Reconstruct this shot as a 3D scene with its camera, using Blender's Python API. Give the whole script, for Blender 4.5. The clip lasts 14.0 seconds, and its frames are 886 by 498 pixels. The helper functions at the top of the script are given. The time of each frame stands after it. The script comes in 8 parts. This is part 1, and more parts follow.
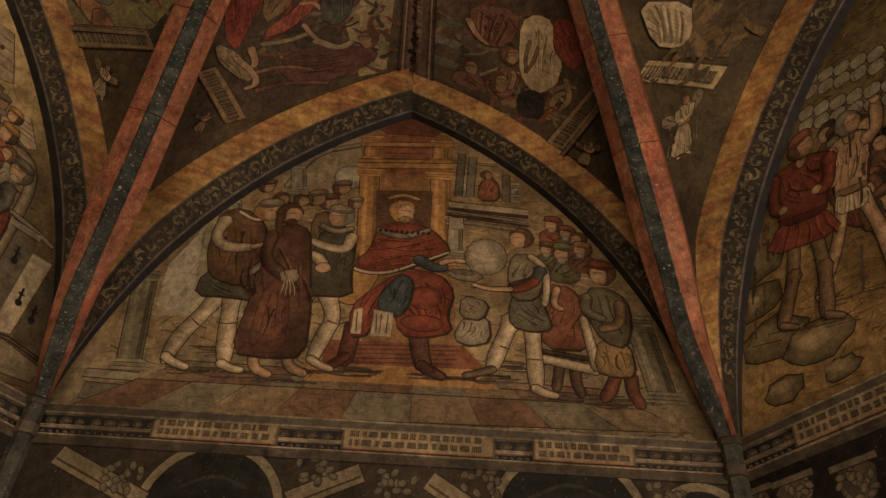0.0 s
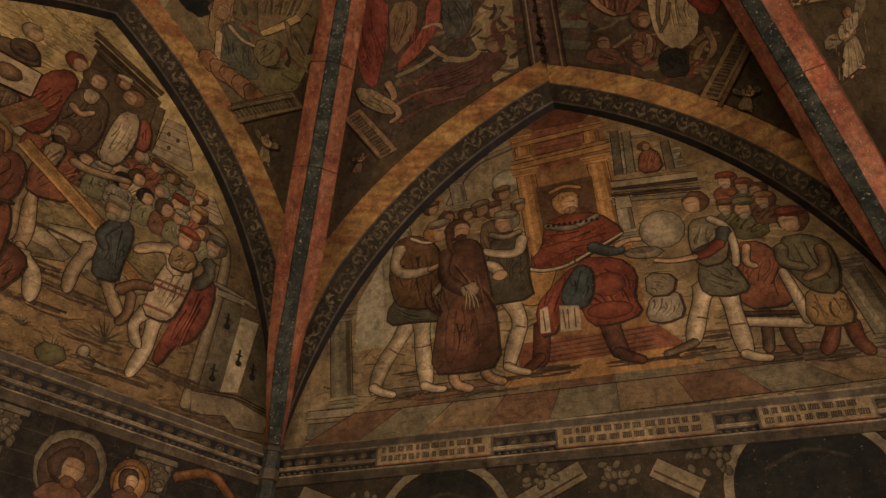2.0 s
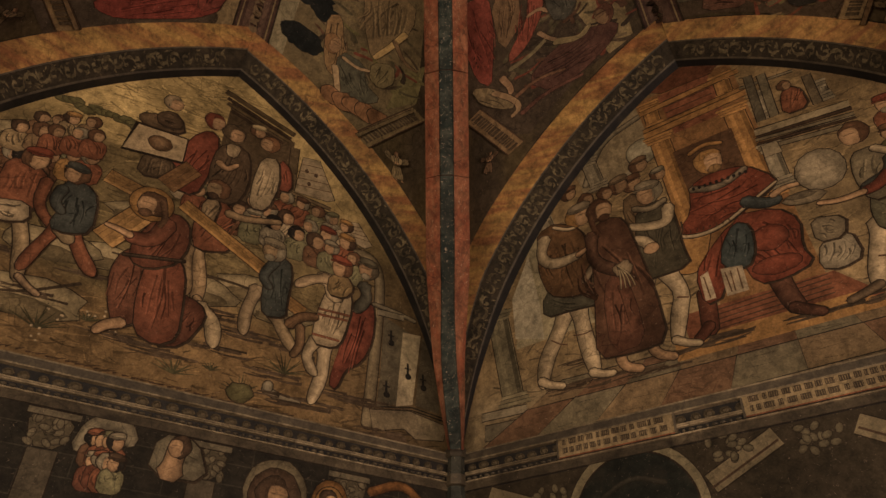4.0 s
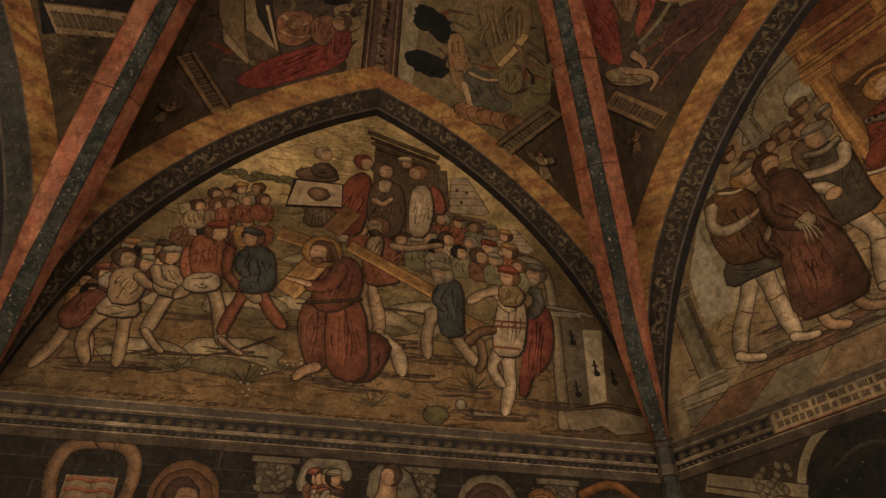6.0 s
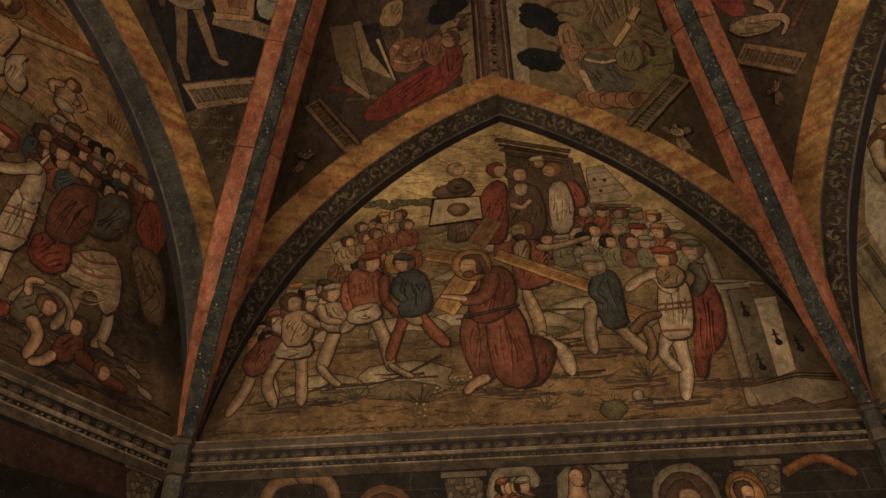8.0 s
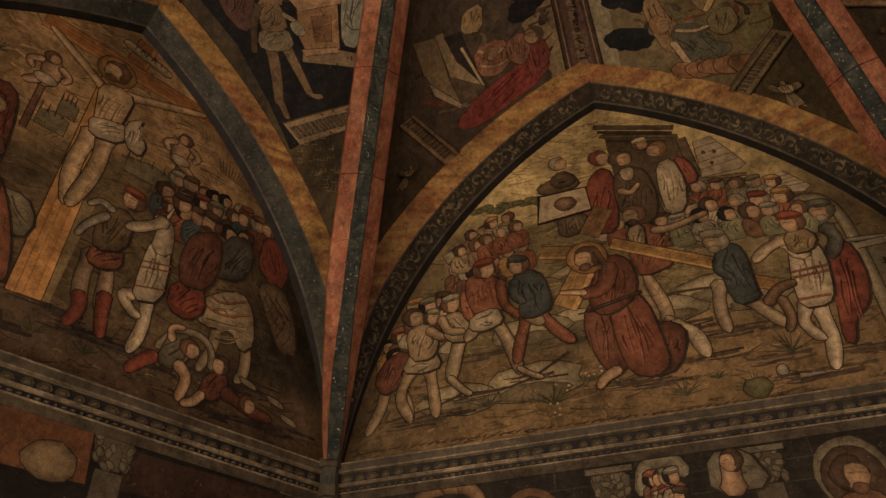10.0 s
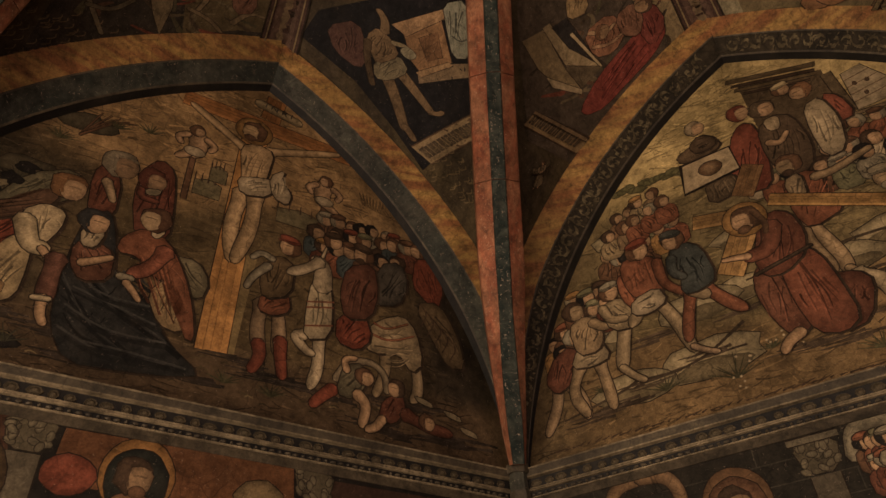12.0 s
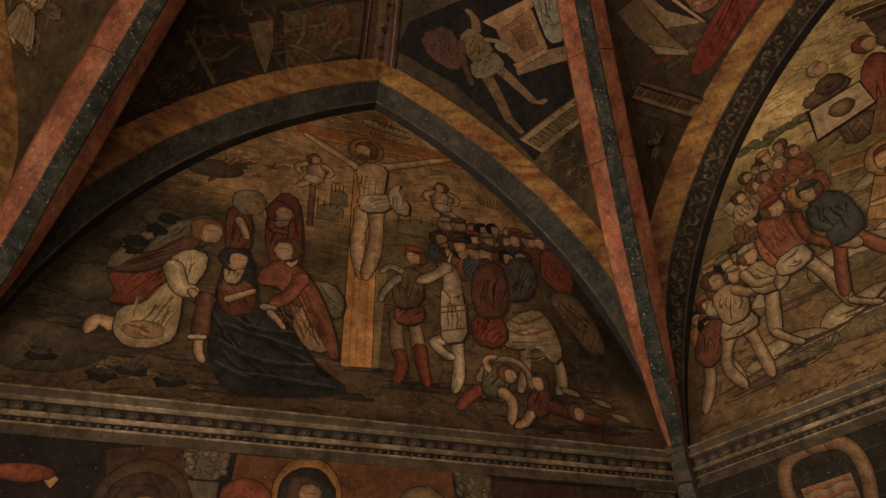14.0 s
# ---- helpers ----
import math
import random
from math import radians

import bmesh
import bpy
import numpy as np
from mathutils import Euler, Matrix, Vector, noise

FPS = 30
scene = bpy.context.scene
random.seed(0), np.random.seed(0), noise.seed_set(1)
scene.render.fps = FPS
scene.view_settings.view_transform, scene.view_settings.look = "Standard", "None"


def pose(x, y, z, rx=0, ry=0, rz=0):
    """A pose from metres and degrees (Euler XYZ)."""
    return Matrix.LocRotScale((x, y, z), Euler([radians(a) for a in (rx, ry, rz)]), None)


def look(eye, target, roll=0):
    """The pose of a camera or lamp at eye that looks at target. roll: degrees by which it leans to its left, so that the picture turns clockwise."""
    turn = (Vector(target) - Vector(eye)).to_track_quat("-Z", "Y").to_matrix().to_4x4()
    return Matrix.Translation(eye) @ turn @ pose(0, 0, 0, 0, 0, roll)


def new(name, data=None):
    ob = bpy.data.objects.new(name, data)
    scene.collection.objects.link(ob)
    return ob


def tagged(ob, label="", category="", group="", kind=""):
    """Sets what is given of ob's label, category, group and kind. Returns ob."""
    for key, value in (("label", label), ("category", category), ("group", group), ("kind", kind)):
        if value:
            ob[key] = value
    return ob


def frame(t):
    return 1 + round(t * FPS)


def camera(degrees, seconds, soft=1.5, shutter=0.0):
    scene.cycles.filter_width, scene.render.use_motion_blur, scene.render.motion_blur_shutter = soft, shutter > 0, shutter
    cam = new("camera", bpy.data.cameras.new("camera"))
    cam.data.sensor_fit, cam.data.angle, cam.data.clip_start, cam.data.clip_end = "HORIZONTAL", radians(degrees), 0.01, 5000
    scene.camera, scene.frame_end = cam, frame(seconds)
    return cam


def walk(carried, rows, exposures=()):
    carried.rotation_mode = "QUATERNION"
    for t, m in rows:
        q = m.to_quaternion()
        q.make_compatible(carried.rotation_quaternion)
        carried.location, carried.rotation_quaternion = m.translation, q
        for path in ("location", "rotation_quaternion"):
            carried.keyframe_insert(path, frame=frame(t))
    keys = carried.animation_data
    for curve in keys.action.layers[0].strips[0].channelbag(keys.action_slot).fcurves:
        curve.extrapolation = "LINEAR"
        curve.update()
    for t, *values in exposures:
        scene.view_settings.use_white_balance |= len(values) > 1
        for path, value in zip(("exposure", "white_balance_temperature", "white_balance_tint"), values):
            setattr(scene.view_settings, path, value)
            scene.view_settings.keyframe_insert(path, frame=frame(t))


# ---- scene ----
# ---------------------------------------------------------------- camera and walk
cam = camera(60.7, 14.0, soft=1.5)
EYE = (0.385, -0.488, 1.60)
PATH = [
    (0, 1.87, 39.76, 4.24),
    (0.5, 6.75, 39.58, 3.65),
    (1, 11.27, 39.41, 3.19),
    (1.5, 14.95, 39.25, 2.76),
    (2, 18.56, 39.08, 2.36),
    (2.5, 22.01, 38.86, 2.13),
    (5, 40.11, 38.59, 0.33),
    (5.5, 44.13, 38.74, 0.11),
    (6, 48.16, 38.88, -0.57),
    (6.5, 52.47, 39.06, -0.94),
    (7, 56.43, 39.21, -1.31),
    (9.5, 70.19, 39.95, -2.31),
    (10, 73.40, 40.14, -2.63),
    (10.5, 76.83, 40.34, -2.94),
    (11, 80.67, 40.54, -3.27),
    (11.5, 84.02, 40.75, -3.48),
    (12, 87.91, 40.97, -3.69),
    (12.5, 91.36, 41.15, -3.81),
    (13, 94.93, 41.22, -3.82),
    (13.5, 97.70, 41.30, -3.85),
    (14, 100.31, 41.33, -3.96),
]


def heading(yaw, pitch):
    y, p = radians(yaw), radians(pitch)
    return Vector((-math.sin(y) * math.cos(p), math.cos(y) * math.cos(p), math.sin(p)))


walk(cam, [(t, look(EYE, Vector(EYE) + heading(yaw, pitch), roll)) for t, yaw, pitch, roll in PATH],
     exposures=[(0, 0.03), (5, -0.03), (9.5, -0.05), (14, -0.05)])

# ---------------------------------------------------------------- light
world = bpy.data.worlds.new("sky")
scene.world = world
world.use_nodes = True
wn = world.node_tree.nodes
sky = wn.new("ShaderNodeTexSky")
sky.sky_type, sky.sun_disc = "NISHITA", False
sky.sun_elevation, sky.sun_rotation = radians(35), radians(120)
wn["Background"].inputs["Strength"].default_value = 0.05
world.node_tree.links.new(sky.outputs[0], wn["Background"].inputs[0])


def area_lamp(name, eye, target, width, height, watts, colour):
    data = bpy.data.lights.new(name, "AREA")
    data.shape, data.size, data.size_y, data.energy, data.color = "RECTANGLE", width, height, watts, colour
    ob = new(name, data)
    ob.matrix_world = look(eye, target)
    return ob


APO, LOW, LEDGE = 3.30, 3.24, 3.20      # apothems: upper wall face, lower wall face, ledge front
H = 3.47                                 # top of the ledge
TAN30 = math.tan(radians(30))


def wall_axes(k):
    a = radians(60 * k)
    return Vector((-math.sin(a), math.cos(a), 0)), Vector((math.cos(a), math.sin(a), 0))


def on_wall(k, u, z, d=APO):
    n, t = wall_axes(k)
    return n * d + t * u + Vector((0, 0, z))


LAMP = (1.0, 0.745, 0.55)
# Unseen lamps added in three walls to light the walls opposite.
area_lamp("added_lamp_south_east", on_wall(4, 0, 2.0, 3.34), on_wall(1, 0, 4.3), 2.5, 2.1, 160, LAMP)
area_lamp("added_lamp_south", on_wall(3, 0, 1.3, 3.34), on_wall(0, 0, 4.2), 2.3, 2.4, 222, LAMP)

area_lamp("added_lamp_north_east", on_wall(5, 0, 1.75, 3.34), on_wall(2, 0, 4.4), 1.5, 1.6, 95, (1.0, 0.69, 0.61))

# ---------------------------------------------------------------- materials


def material(name, build):
    m = bpy.data.materials.new(name)
    m.use_nodes = True
    nt = m.node_tree
    build(nt, nt.nodes["Principled BSDF"])
    return m


def tex_noise(nt, scale, detail=5, rough=0.6, coords="Object"):
    tc, n = nt.nodes.new("ShaderNodeTexCoord"), nt.nodes.new("ShaderNodeTexNoise")
    n.inputs["Scale"].default_value, n.inputs["Detail"].default_value, n.inputs["Roughness"].default_value = scale, detail, rough
    nt.links.new(tc.outputs[coords], n.inputs["Vector"])
    return n.outputs[0]


def ramp(nt, fac, lo, hi, a=0.35, b=0.7):
    r = nt.nodes.new("ShaderNodeMapRange")
    r.inputs["From Min"].default_value, r.inputs["From Max"].default_value = a, b
    r.inputs["To Min"].default_value, r.inputs["To Max"].default_value = lo, hi
    nt.links.new(fac, r.inputs["Value"])
    return r.outputs[0]


def mix(nt, kind, fac, a, b):
    m = nt.nodes.new("ShaderNodeMix")
    m.data_type, m.blend_type = "RGBA", kind
    for sock, value in ((0, fac), (6, a), (7, b)):
        if isinstance(value, (int, float)):
            m.inputs[sock].default_value = value
        elif isinstance(value, tuple):
            m.inputs[sock].default_value = (*value, 1)
        else:
            nt.links.new(value, m.inputs[sock])
    return m.outputs[2]


def bump(nt, bsdf, heights, strength=0.3, distance=0.004):
    prev = None
    for h, s in heights:
        b = nt.nodes.new("ShaderNodeBump")
        b.inputs["Strength"].default_value, b.inputs["Distance"].default_value = s * strength, distance
        nt.links.new(h, b.inputs["Height"])
        if prev:
            nt.links.new(prev, b.inputs["Normal"])
        prev = b.outputs[0]
    nt.links.new(prev, bsdf.inputs["Normal"])


def aged(nt, base, grime=(0.022, 0.016, 0.010), chips=0.0, chip_colour=(0.50, 0.38, 0.27), chip_at=0.66, worn=1.0):
    """Old wall paint: blotches at two scales, fine grain, brown grime and small lost flakes."""
    col = mix(nt, "MULTIPLY", 1.0, base, ramp(nt, tex_noise(nt, 2.2, 6, 0.65), 0.62, 1.18))
    col = mix(nt, "MULTIPLY", 1.0, col, ramp(nt, tex_noise(nt, 26, 6, 0.7), 1 - 0.45 * worn, 1 + 0.3 * worn, 0.3, 0.7))
    col = mix(nt, "MULTIPLY", 1.0, col, ramp(nt, tex_noise(nt, 110, 4, 0.7), 0.72, 1.22, 0.3, 0.7))
    col = mix(nt, "MIX", ramp(nt, tex_noise(nt, 5.5, 8, 0.72), 0.0, 0.6 * worn, 0.5, 0.78), col, grime)
    wave = nt.nodes.new("ShaderNodeTexCoord")
    warp = nt.nodes.new("ShaderNodeMix")
    warp.data_type, warp.inputs[0].default_value = "VECTOR", 0.06
    crack = nt.nodes.new("ShaderNodeTexVoronoi")
    crack.feature, crack.inputs["Scale"].default_value = "DISTANCE_TO_EDGE", 9
    wn2 = nt.nodes.new("ShaderNodeTexNoise")
    wn2.inputs["Scale"].default_value = 7
    nt.links.new(wave.outputs["Object"], wn2.inputs["Vector"])
    nt.links.new(wave.outputs["Object"], warp.inputs[4])
    nt.links.new(wn2.outputs["Color"], warp.inputs[5])
    nt.links.new(warp.outputs[1], crack.inputs["Vector"])
    col = mix(nt, "MULTIPLY", ramp(nt, tex_noise(nt, 1.7), 0.0, 0.75, 0.42, 0.6), col, ramp(nt, crack.outputs["Distance"], 0.35, 1.0, 0.0, 0.025))
    col = mix(nt, "MULTIPLY", 0.85 * worn, col, ramp(nt, tex_noise(nt, 11, 8, 0.75), 0.35, 1.3, 0.36, 0.62))
    if chips:
        col = mix(nt, "MIX", ramp(nt, tex_noise(nt, 60, 6, 0.8), 0.0, chips, chip_at, chip_at + 0.04), col, chip_colour)
    return col


def fresco(nt, bsdf):
    at = nt.nodes.new("ShaderNodeAttribute")
    at.attribute_name = "pigment"
    col = aged(nt, at.outputs["Color"], chips=0.35, chip_at=0.63, worn=0.8)
    nt.links.new(col, bsdf.inputs["Base Color"])
    bsdf.inputs["Roughness"].default_value = 0.72
    bsdf.inputs["Specular IOR Level"].default_value = 0.12
    bump(nt, bsdf, [(tex_noise(nt, 9, 5), 0.6), (tex_noise(nt, 70, 5), 0.5)])


def painted(colour, other, chips=0.5, rough=0.6, streak=(1, 1, 1), scale=3.0, spec=0.35, chip_at=0.66, turn=(0, 0, 0)):
    def build(nt, bsdf):
        tc, mp, n = nt.nodes.new("ShaderNodeTexCoord"), nt.nodes.new("ShaderNodeMapping"), nt.nodes.new("ShaderNodeTexNoise")
        mp.inputs["Scale"].default_value, mp.inputs["Rotation"].default_value = streak, turn
        n.inputs["Scale"].default_value, n.inputs["Detail"].default_value = scale, 6
        n.inputs["Distortion"].default_value = 0.8
        nt.links.new(tc.outputs["Object"], mp.inputs["Vector"])
        nt.links.new(mp.outputs[0], n.inputs["Vector"])
        col = mix(nt, "MIX", ramp(nt, n.outputs[0], 0, 1, 0.38, 0.62), colour, other)
        nt.links.new(aged(nt, col, chips=chips, chip_at=chip_at), bsdf.inputs["Base Color"])
        bsdf.inputs["Roughness"].default_value = rough
        bsdf.inputs["Specular IOR Level"].default_value = spec
        bump(nt, bsdf, [(tex_noise(nt, 14, 6), 0.8), (tex_noise(nt, 90, 4), 0.5)])
    return build


FRESCO = material("fresco_paint", fresco)
RED = material("red_ochre_on_stone", painted((0.255, 0.082, 0.041), (0.32, 0.14, 0.072), 0.8, 0.55, (1, 1, 0.3), 12, 0.3, 0.605))
GREEN = material("dark_green_paint_on_stone", painted((0.014, 0.021, 0.017), (0.048, 0.054, 0.041), 0.7, 0.75, scale=13, spec=0.15, chip_at=0.60))
YELLOW = material("veined_yellow_ochre_paint", painted((0.42, 0.25, 0.078), (0.27, 0.115, 0.042), 0.6, 0.6, (0.9, 0.9, 5.0), 2.4, spec=0.25, turn=(0.55, 0.5, 0.2)))
SCROLL = material("grey_green_band_paint", painted((0.042, 0.032, 0.018), (0.026, 0.020, 0.012), 0.2, 0.7, spec=0.15))
SLATE = material("blue_grey_band_paint", painted((0.034, 0.037, 0.028), (0.068, 0.066, 0.048), 0.7, 0.7, spec=0.2, chip_at=0.62))
DARK = material("brown_black_paint_and_shade", painted((0.007, 0.006, 0.005), (0.014, 0.012, 0.009), 0.1))
GREY = material("grey_ochre_ledge_paint", painted((0.095, 0.075, 0.045), (0.055, 0.043, 0.026), 0.5))
PLASTER = material("dark_lime_plaster", painted((0.10, 0.075, 0.045), (0.065, 0.05, 0.032), 0.3))
PALE = material("pale_worn_edge_paint", painted((0.29, 0.23, 0.14), (0.15, 0.117, 0.07), 0.5, 0.7, spec=0.15))
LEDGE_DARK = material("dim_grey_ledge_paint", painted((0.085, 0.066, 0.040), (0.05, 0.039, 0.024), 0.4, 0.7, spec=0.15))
TENDRIL = material("grey_tendril_paint", painted((0.17, 0.135, 0.072), (0.08, 0.062, 0.034), 0.4, 0.75, scale=14, spec=0.12))
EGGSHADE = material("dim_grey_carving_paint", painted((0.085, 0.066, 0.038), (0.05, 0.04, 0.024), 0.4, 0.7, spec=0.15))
STONE = material("worn_floor_stone", painted((0.24, 0.19, 0.13), (0.17, 0.13, 0.09), 0.2, 0.55))

# ---------------------------------------------------------------- mesh helpers


def mesh_object(name, verts, faces, mat, parent=None, label="", mats=None, index=None, smooth=False):
    me = bpy.data.meshes.new(name)
    me.from_pydata([tuple(v) for v in verts], [], faces)
    for m in mats or [mat]:
        me.materials.append(m)
    if index:
        me.polygons.foreach_set("material_index", index)
    if smooth:
        me.polygons.foreach_set("use_smooth", [True] * len(faces))
    me.update()
    ob = new(name, me)
    ob.parent = parent
    return tagged(ob, label)


def thing(name, label, category, group="", kind=""):
    return tagged(new(name), label, category, group, kind)


def loft(rings, closed=False):
    """Quads between rings of equal length."""
    n = len(rings[0])
    verts = [p for r in rings for p in r]
    span = n if closed else n - 1
    faces = [(i * n + j, i * n + (j + 1) % n, (i + 1) * n + (j + 1) % n, (i + 1) * n + j) for i in range(len(rings) - 1) for j in range(span)]
    return verts, faces


def capped(rings):
    v, f = loft(rings, True)
    n = len(rings[0])
    return v, f + [tuple(reversed(range(n))), tuple(range(len(v) - n, len(v)))]


# ---------------------------------------------------------------- the arch line of a wall
HALF, RISE, SAG = 1.85, 2.57, 0.37
SHIFT = {0: -0.05, 1: 0.07, 2: 0.14, 3: 0.0, 4: 0.0, 5: 0.0}    # how far each apex stands off its wall's middle
ARCN = 40
SIDES = {0: (1.10, 0.82), 1: (1.03, 0.86), 2: (1.08, 0.92)}     # the bands are not equally wide on both sides of an apex


def arch_half(k, side):
    """Points and outward normals of half a pointed arch, foot to apex, in the wall's u and z."""
    foot, top = Vector((side * HALF + 0.5 * SHIFT[k], H)), Vector((SHIFT[k], H + RISE))
    chord = top - foot
    out = Vector((chord.y, -chord.x)).normalized() * (1 if side > 0 else -1)
    out = out if out.x * side > 0 else -out
    r = (chord.length ** 2 / 4 + SAG ** 2) / (2 * SAG)
    mid = (foot + top) / 2 - out * (r - SAG)
    a0, a1 = math.atan2(foot.y - mid.y, foot.x - mid.x), math.atan2(top.y - mid.y, top.x - mid.x)
    if a1 - a0 > math.pi:
        a1 -= 2 * math.pi
    if a0 - a1 > math.pi:
        a0 -= 2 * math.pi
    rows = []
    for i in range(ARCN + 1):
        a = a0 + (a1 - a0) * i / ARCN
        n = Vector((math.cos(a), math.sin(a)))
        rows.append((mid + n * r, n))
    return rows


def arch_point(k, row, o, d, side, last=False):
    """A point of the arch's section: o outward along the wall, d out of it into the room."""
    p, n = row
    o *= SIDES.get(k, (1, 1))[side > 0]
    grow = min(1.0, 0.30 + 0.70 * max(0.0, p.y - H) / 1.1)
    q = p + n * o * grow
    if last:                                   # the halves meet over the apex
        q = Vector((SHIFT[k], p.y + o / max(0.35, n.y)))
    lim = (APO - d * grow) * TAN30 - 0.004
    u = max(-lim, min(lim, q.x))
    if side > 0:
        u = max(u, SHIFT[k])
    else:
        u = min(u, SHIFT[k])
    return on_wall(k, u, q.y, APO - d * grow)


SECTION = [(-0.016, 0.003), (0.0, 0.055), (0.008, 0.066), (0.105, 0.155), (0.112, 0.162), (0.272, 0.225), (0.292, 0.221), (0.30, 0.06)]
BANDS = ["recess_shade", "fillet", "inner_band", "fillet", "outer_band", "edge_line", "back"]
WALLS = {0: "north", 1: "north_west", 2: "south_west", 3: "south", 4: "south_east", 5: "north_east"}


def build_arch(k):
    inner = SLATE if k == 2 else SCROLL
    # First band is near-black: shade of the gap under the arch, as paint.
    mats = {"recess_shade": DARK, "inner_band": inner, "outer_band": YELLOW, "fillet": GREY, "back": DARK, "edge_line": DARK}
    arch = thing("wall_arch", "pointed wall arch painted ochre yellow with a dark inner band", "arch", "arches on the walls")
    for side in (-1, 1):
        rows = arch_half(k, side)
        for j, name in enumerate(BANDS):
            rings = []
            for i, row in enumerate(rows):
                rings.append([arch_point(k, row, *SECTION[m], side, i == ARCN) for m in (j, j + 1)])
            v, f = loft(rings)
            mesh_object(name, v, f, mats[name], arch, smooth=False)
    return arch


# ---------------------------------------------------------------- vault: rib line and webs
RIB_R0, RIB_TOP, RIB_SAG = 3.62, 7.5, 0.48


def rib_point(f):
    """Spine of a diagonal rib: distance from the middle of the room, height, and the normal into the room; f from foot to crown."""
    foot, top = Vector((RIB_R0, H - 0.02)), Vector((0, RIB_TOP))
    chord = top - foot
    out = Vector((chord.y, -chord.x)).normalized()
    r = (chord.length ** 2 / 4 + RIB_SAG ** 2) / (2 * RIB_SAG)
    mid = (foot + top) / 2 - out * (r - RIB_SAG)
    a0, a1 = math.atan2(foot.y - mid.y, foot.x - mid.x), math.atan2(top.y - mid.y, top.x - mid.x)
    a = a0 + (a1 - a0) * f
    return mid.x + r * math.cos(a), mid.y + r * math.sin(a), (-math.cos(a), -math.sin(a))


def corner_dir(c):
    """Unit direction to the corner between wall c and wall c + 1."""
    a = radians(60 * c + 30)
    return Vector((-math.sin(a), math.cos(a), 0)), Vector((math.cos(a), math.sin(a), 0))


def web_point(k, side, b, c):
    """A vault web: b from the wall arch (0) to the rib (1), c from the foot (0) to the ridge (1)."""
    rows = arch_half(k, side)
    x = c * ARCN
    i = min(ARCN - 1, int(x))
    p0, p1 = (arch_point(k, rows[j], 0.27, 0.19, side, j == ARCN) for j in (i, i + 1))
    p = p0.lerp(p1, x - i)
    corner, _ = corner_dir(k if side < 0 else k - 1)
    r, z, _ = rib_point(c)
    q = corner * r + Vector((0, 0, z))
    s = p.lerp(q, b)
    return s + Vector((0, 0, 0.16 * b * (1 - b) * 4 * c * 0.6))


WEBN = 60


def build_web(k):
    rings, n = [], WEBN
    for i in range(n + 1):
        c = i / n
        left = [web_point(k, -1, j / 12, c) for j in range(12, -1, -1)]
        right = [web_point(k, 1, j / 12, c) for j in range(0, 13)]
        rings.append((left, right))
    verts, faces = [], []
    for pick in (0, 1):
        base = len(verts)
        v, f = loft([r[pick] for r in rings])
        verts += v
        faces += [tuple(base + x for x in q) for q in f]
    ob = mesh_object("vault_web_" + WALLS[k], verts, faces, FRESCO, smooth=True)
    tagged(ob, "dark painted plaster web of a ribbed vault", "vault", "", "structure")
    return ob, verts, faces


RIB_SHIFT = {0: -0.042, 1: -0.015, 2: 0.055, 5: -0.07}               # how far each rib stands off its corner
RIB_STOPS = [0.0, 0.30, 0.42, 0.56, 0.70, 0.85, 1.0]     # joints between the stones of a rib


def rib_ring(c, f):
    corner, side = corner_dir(c)
    r, z, (nr, nz) = rib_point(f)
    w = 0.045 + 0.092 * min(1.0, f / 0.2) ** 0.8
    lean = RIB_SHIFT.get(c, 0.0) * min(1.0, f / 0.1)
    g = 0.33 + 0.40 * max(0.0, 1 - f / 0.16)         # the green middle spreads towards the foot
    deep = 0.5 + 0.5 * min(1.0, f / 0.3)
    ring = []
    for a, e in ((-1, -0.07), (-1, 0.02), (-0.92, 0.035), (-g, 0.115), (0.06 - g, 0.125), (g - 0.06, 0.125), (g, 0.115), (0.92, 0.035), (1, 0.02), (1, -0.07)):
        ring.append(corner * (r + nr * e * deep) + Vector((0, 0, z + nz * e * deep)) + side * (a * w + lean))
    return ring


def build_rib(c):
    rib = thing("vault_rib", "chamfered stone vault rib painted red with a green middle", "rib", "ribs of the vault")
    for s0, s1 in zip(RIB_STOPS, RIB_STOPS[1:]):
        n = max(3, int((s1 - s0) * 36))
        g = 0.0004
        rings = [rib_ring(c, s0 + g + (s1 - s0 - 2 * g) * i / n) for i in range(n + 1)]
        v, f = capped(rings)
        m = len(rings[0])
        idx = [1 if 3 <= (q % m) <= 5 else 0 for q in range(len(f) - 2)] + [0, 0]
        mesh_object("rib_stone", v, f, None, rib, mats=[RED, GREEN], index=idx)
    return rib


# ---------------------------------------------------------------- painting on surfaces
from mathutils.bvhtree import BVHTree
from mathutils.geometry import tessellate_polygon

LINE = (0.020, 0.013, 0.008)
HUB = Vector((0, 0, 1.6))


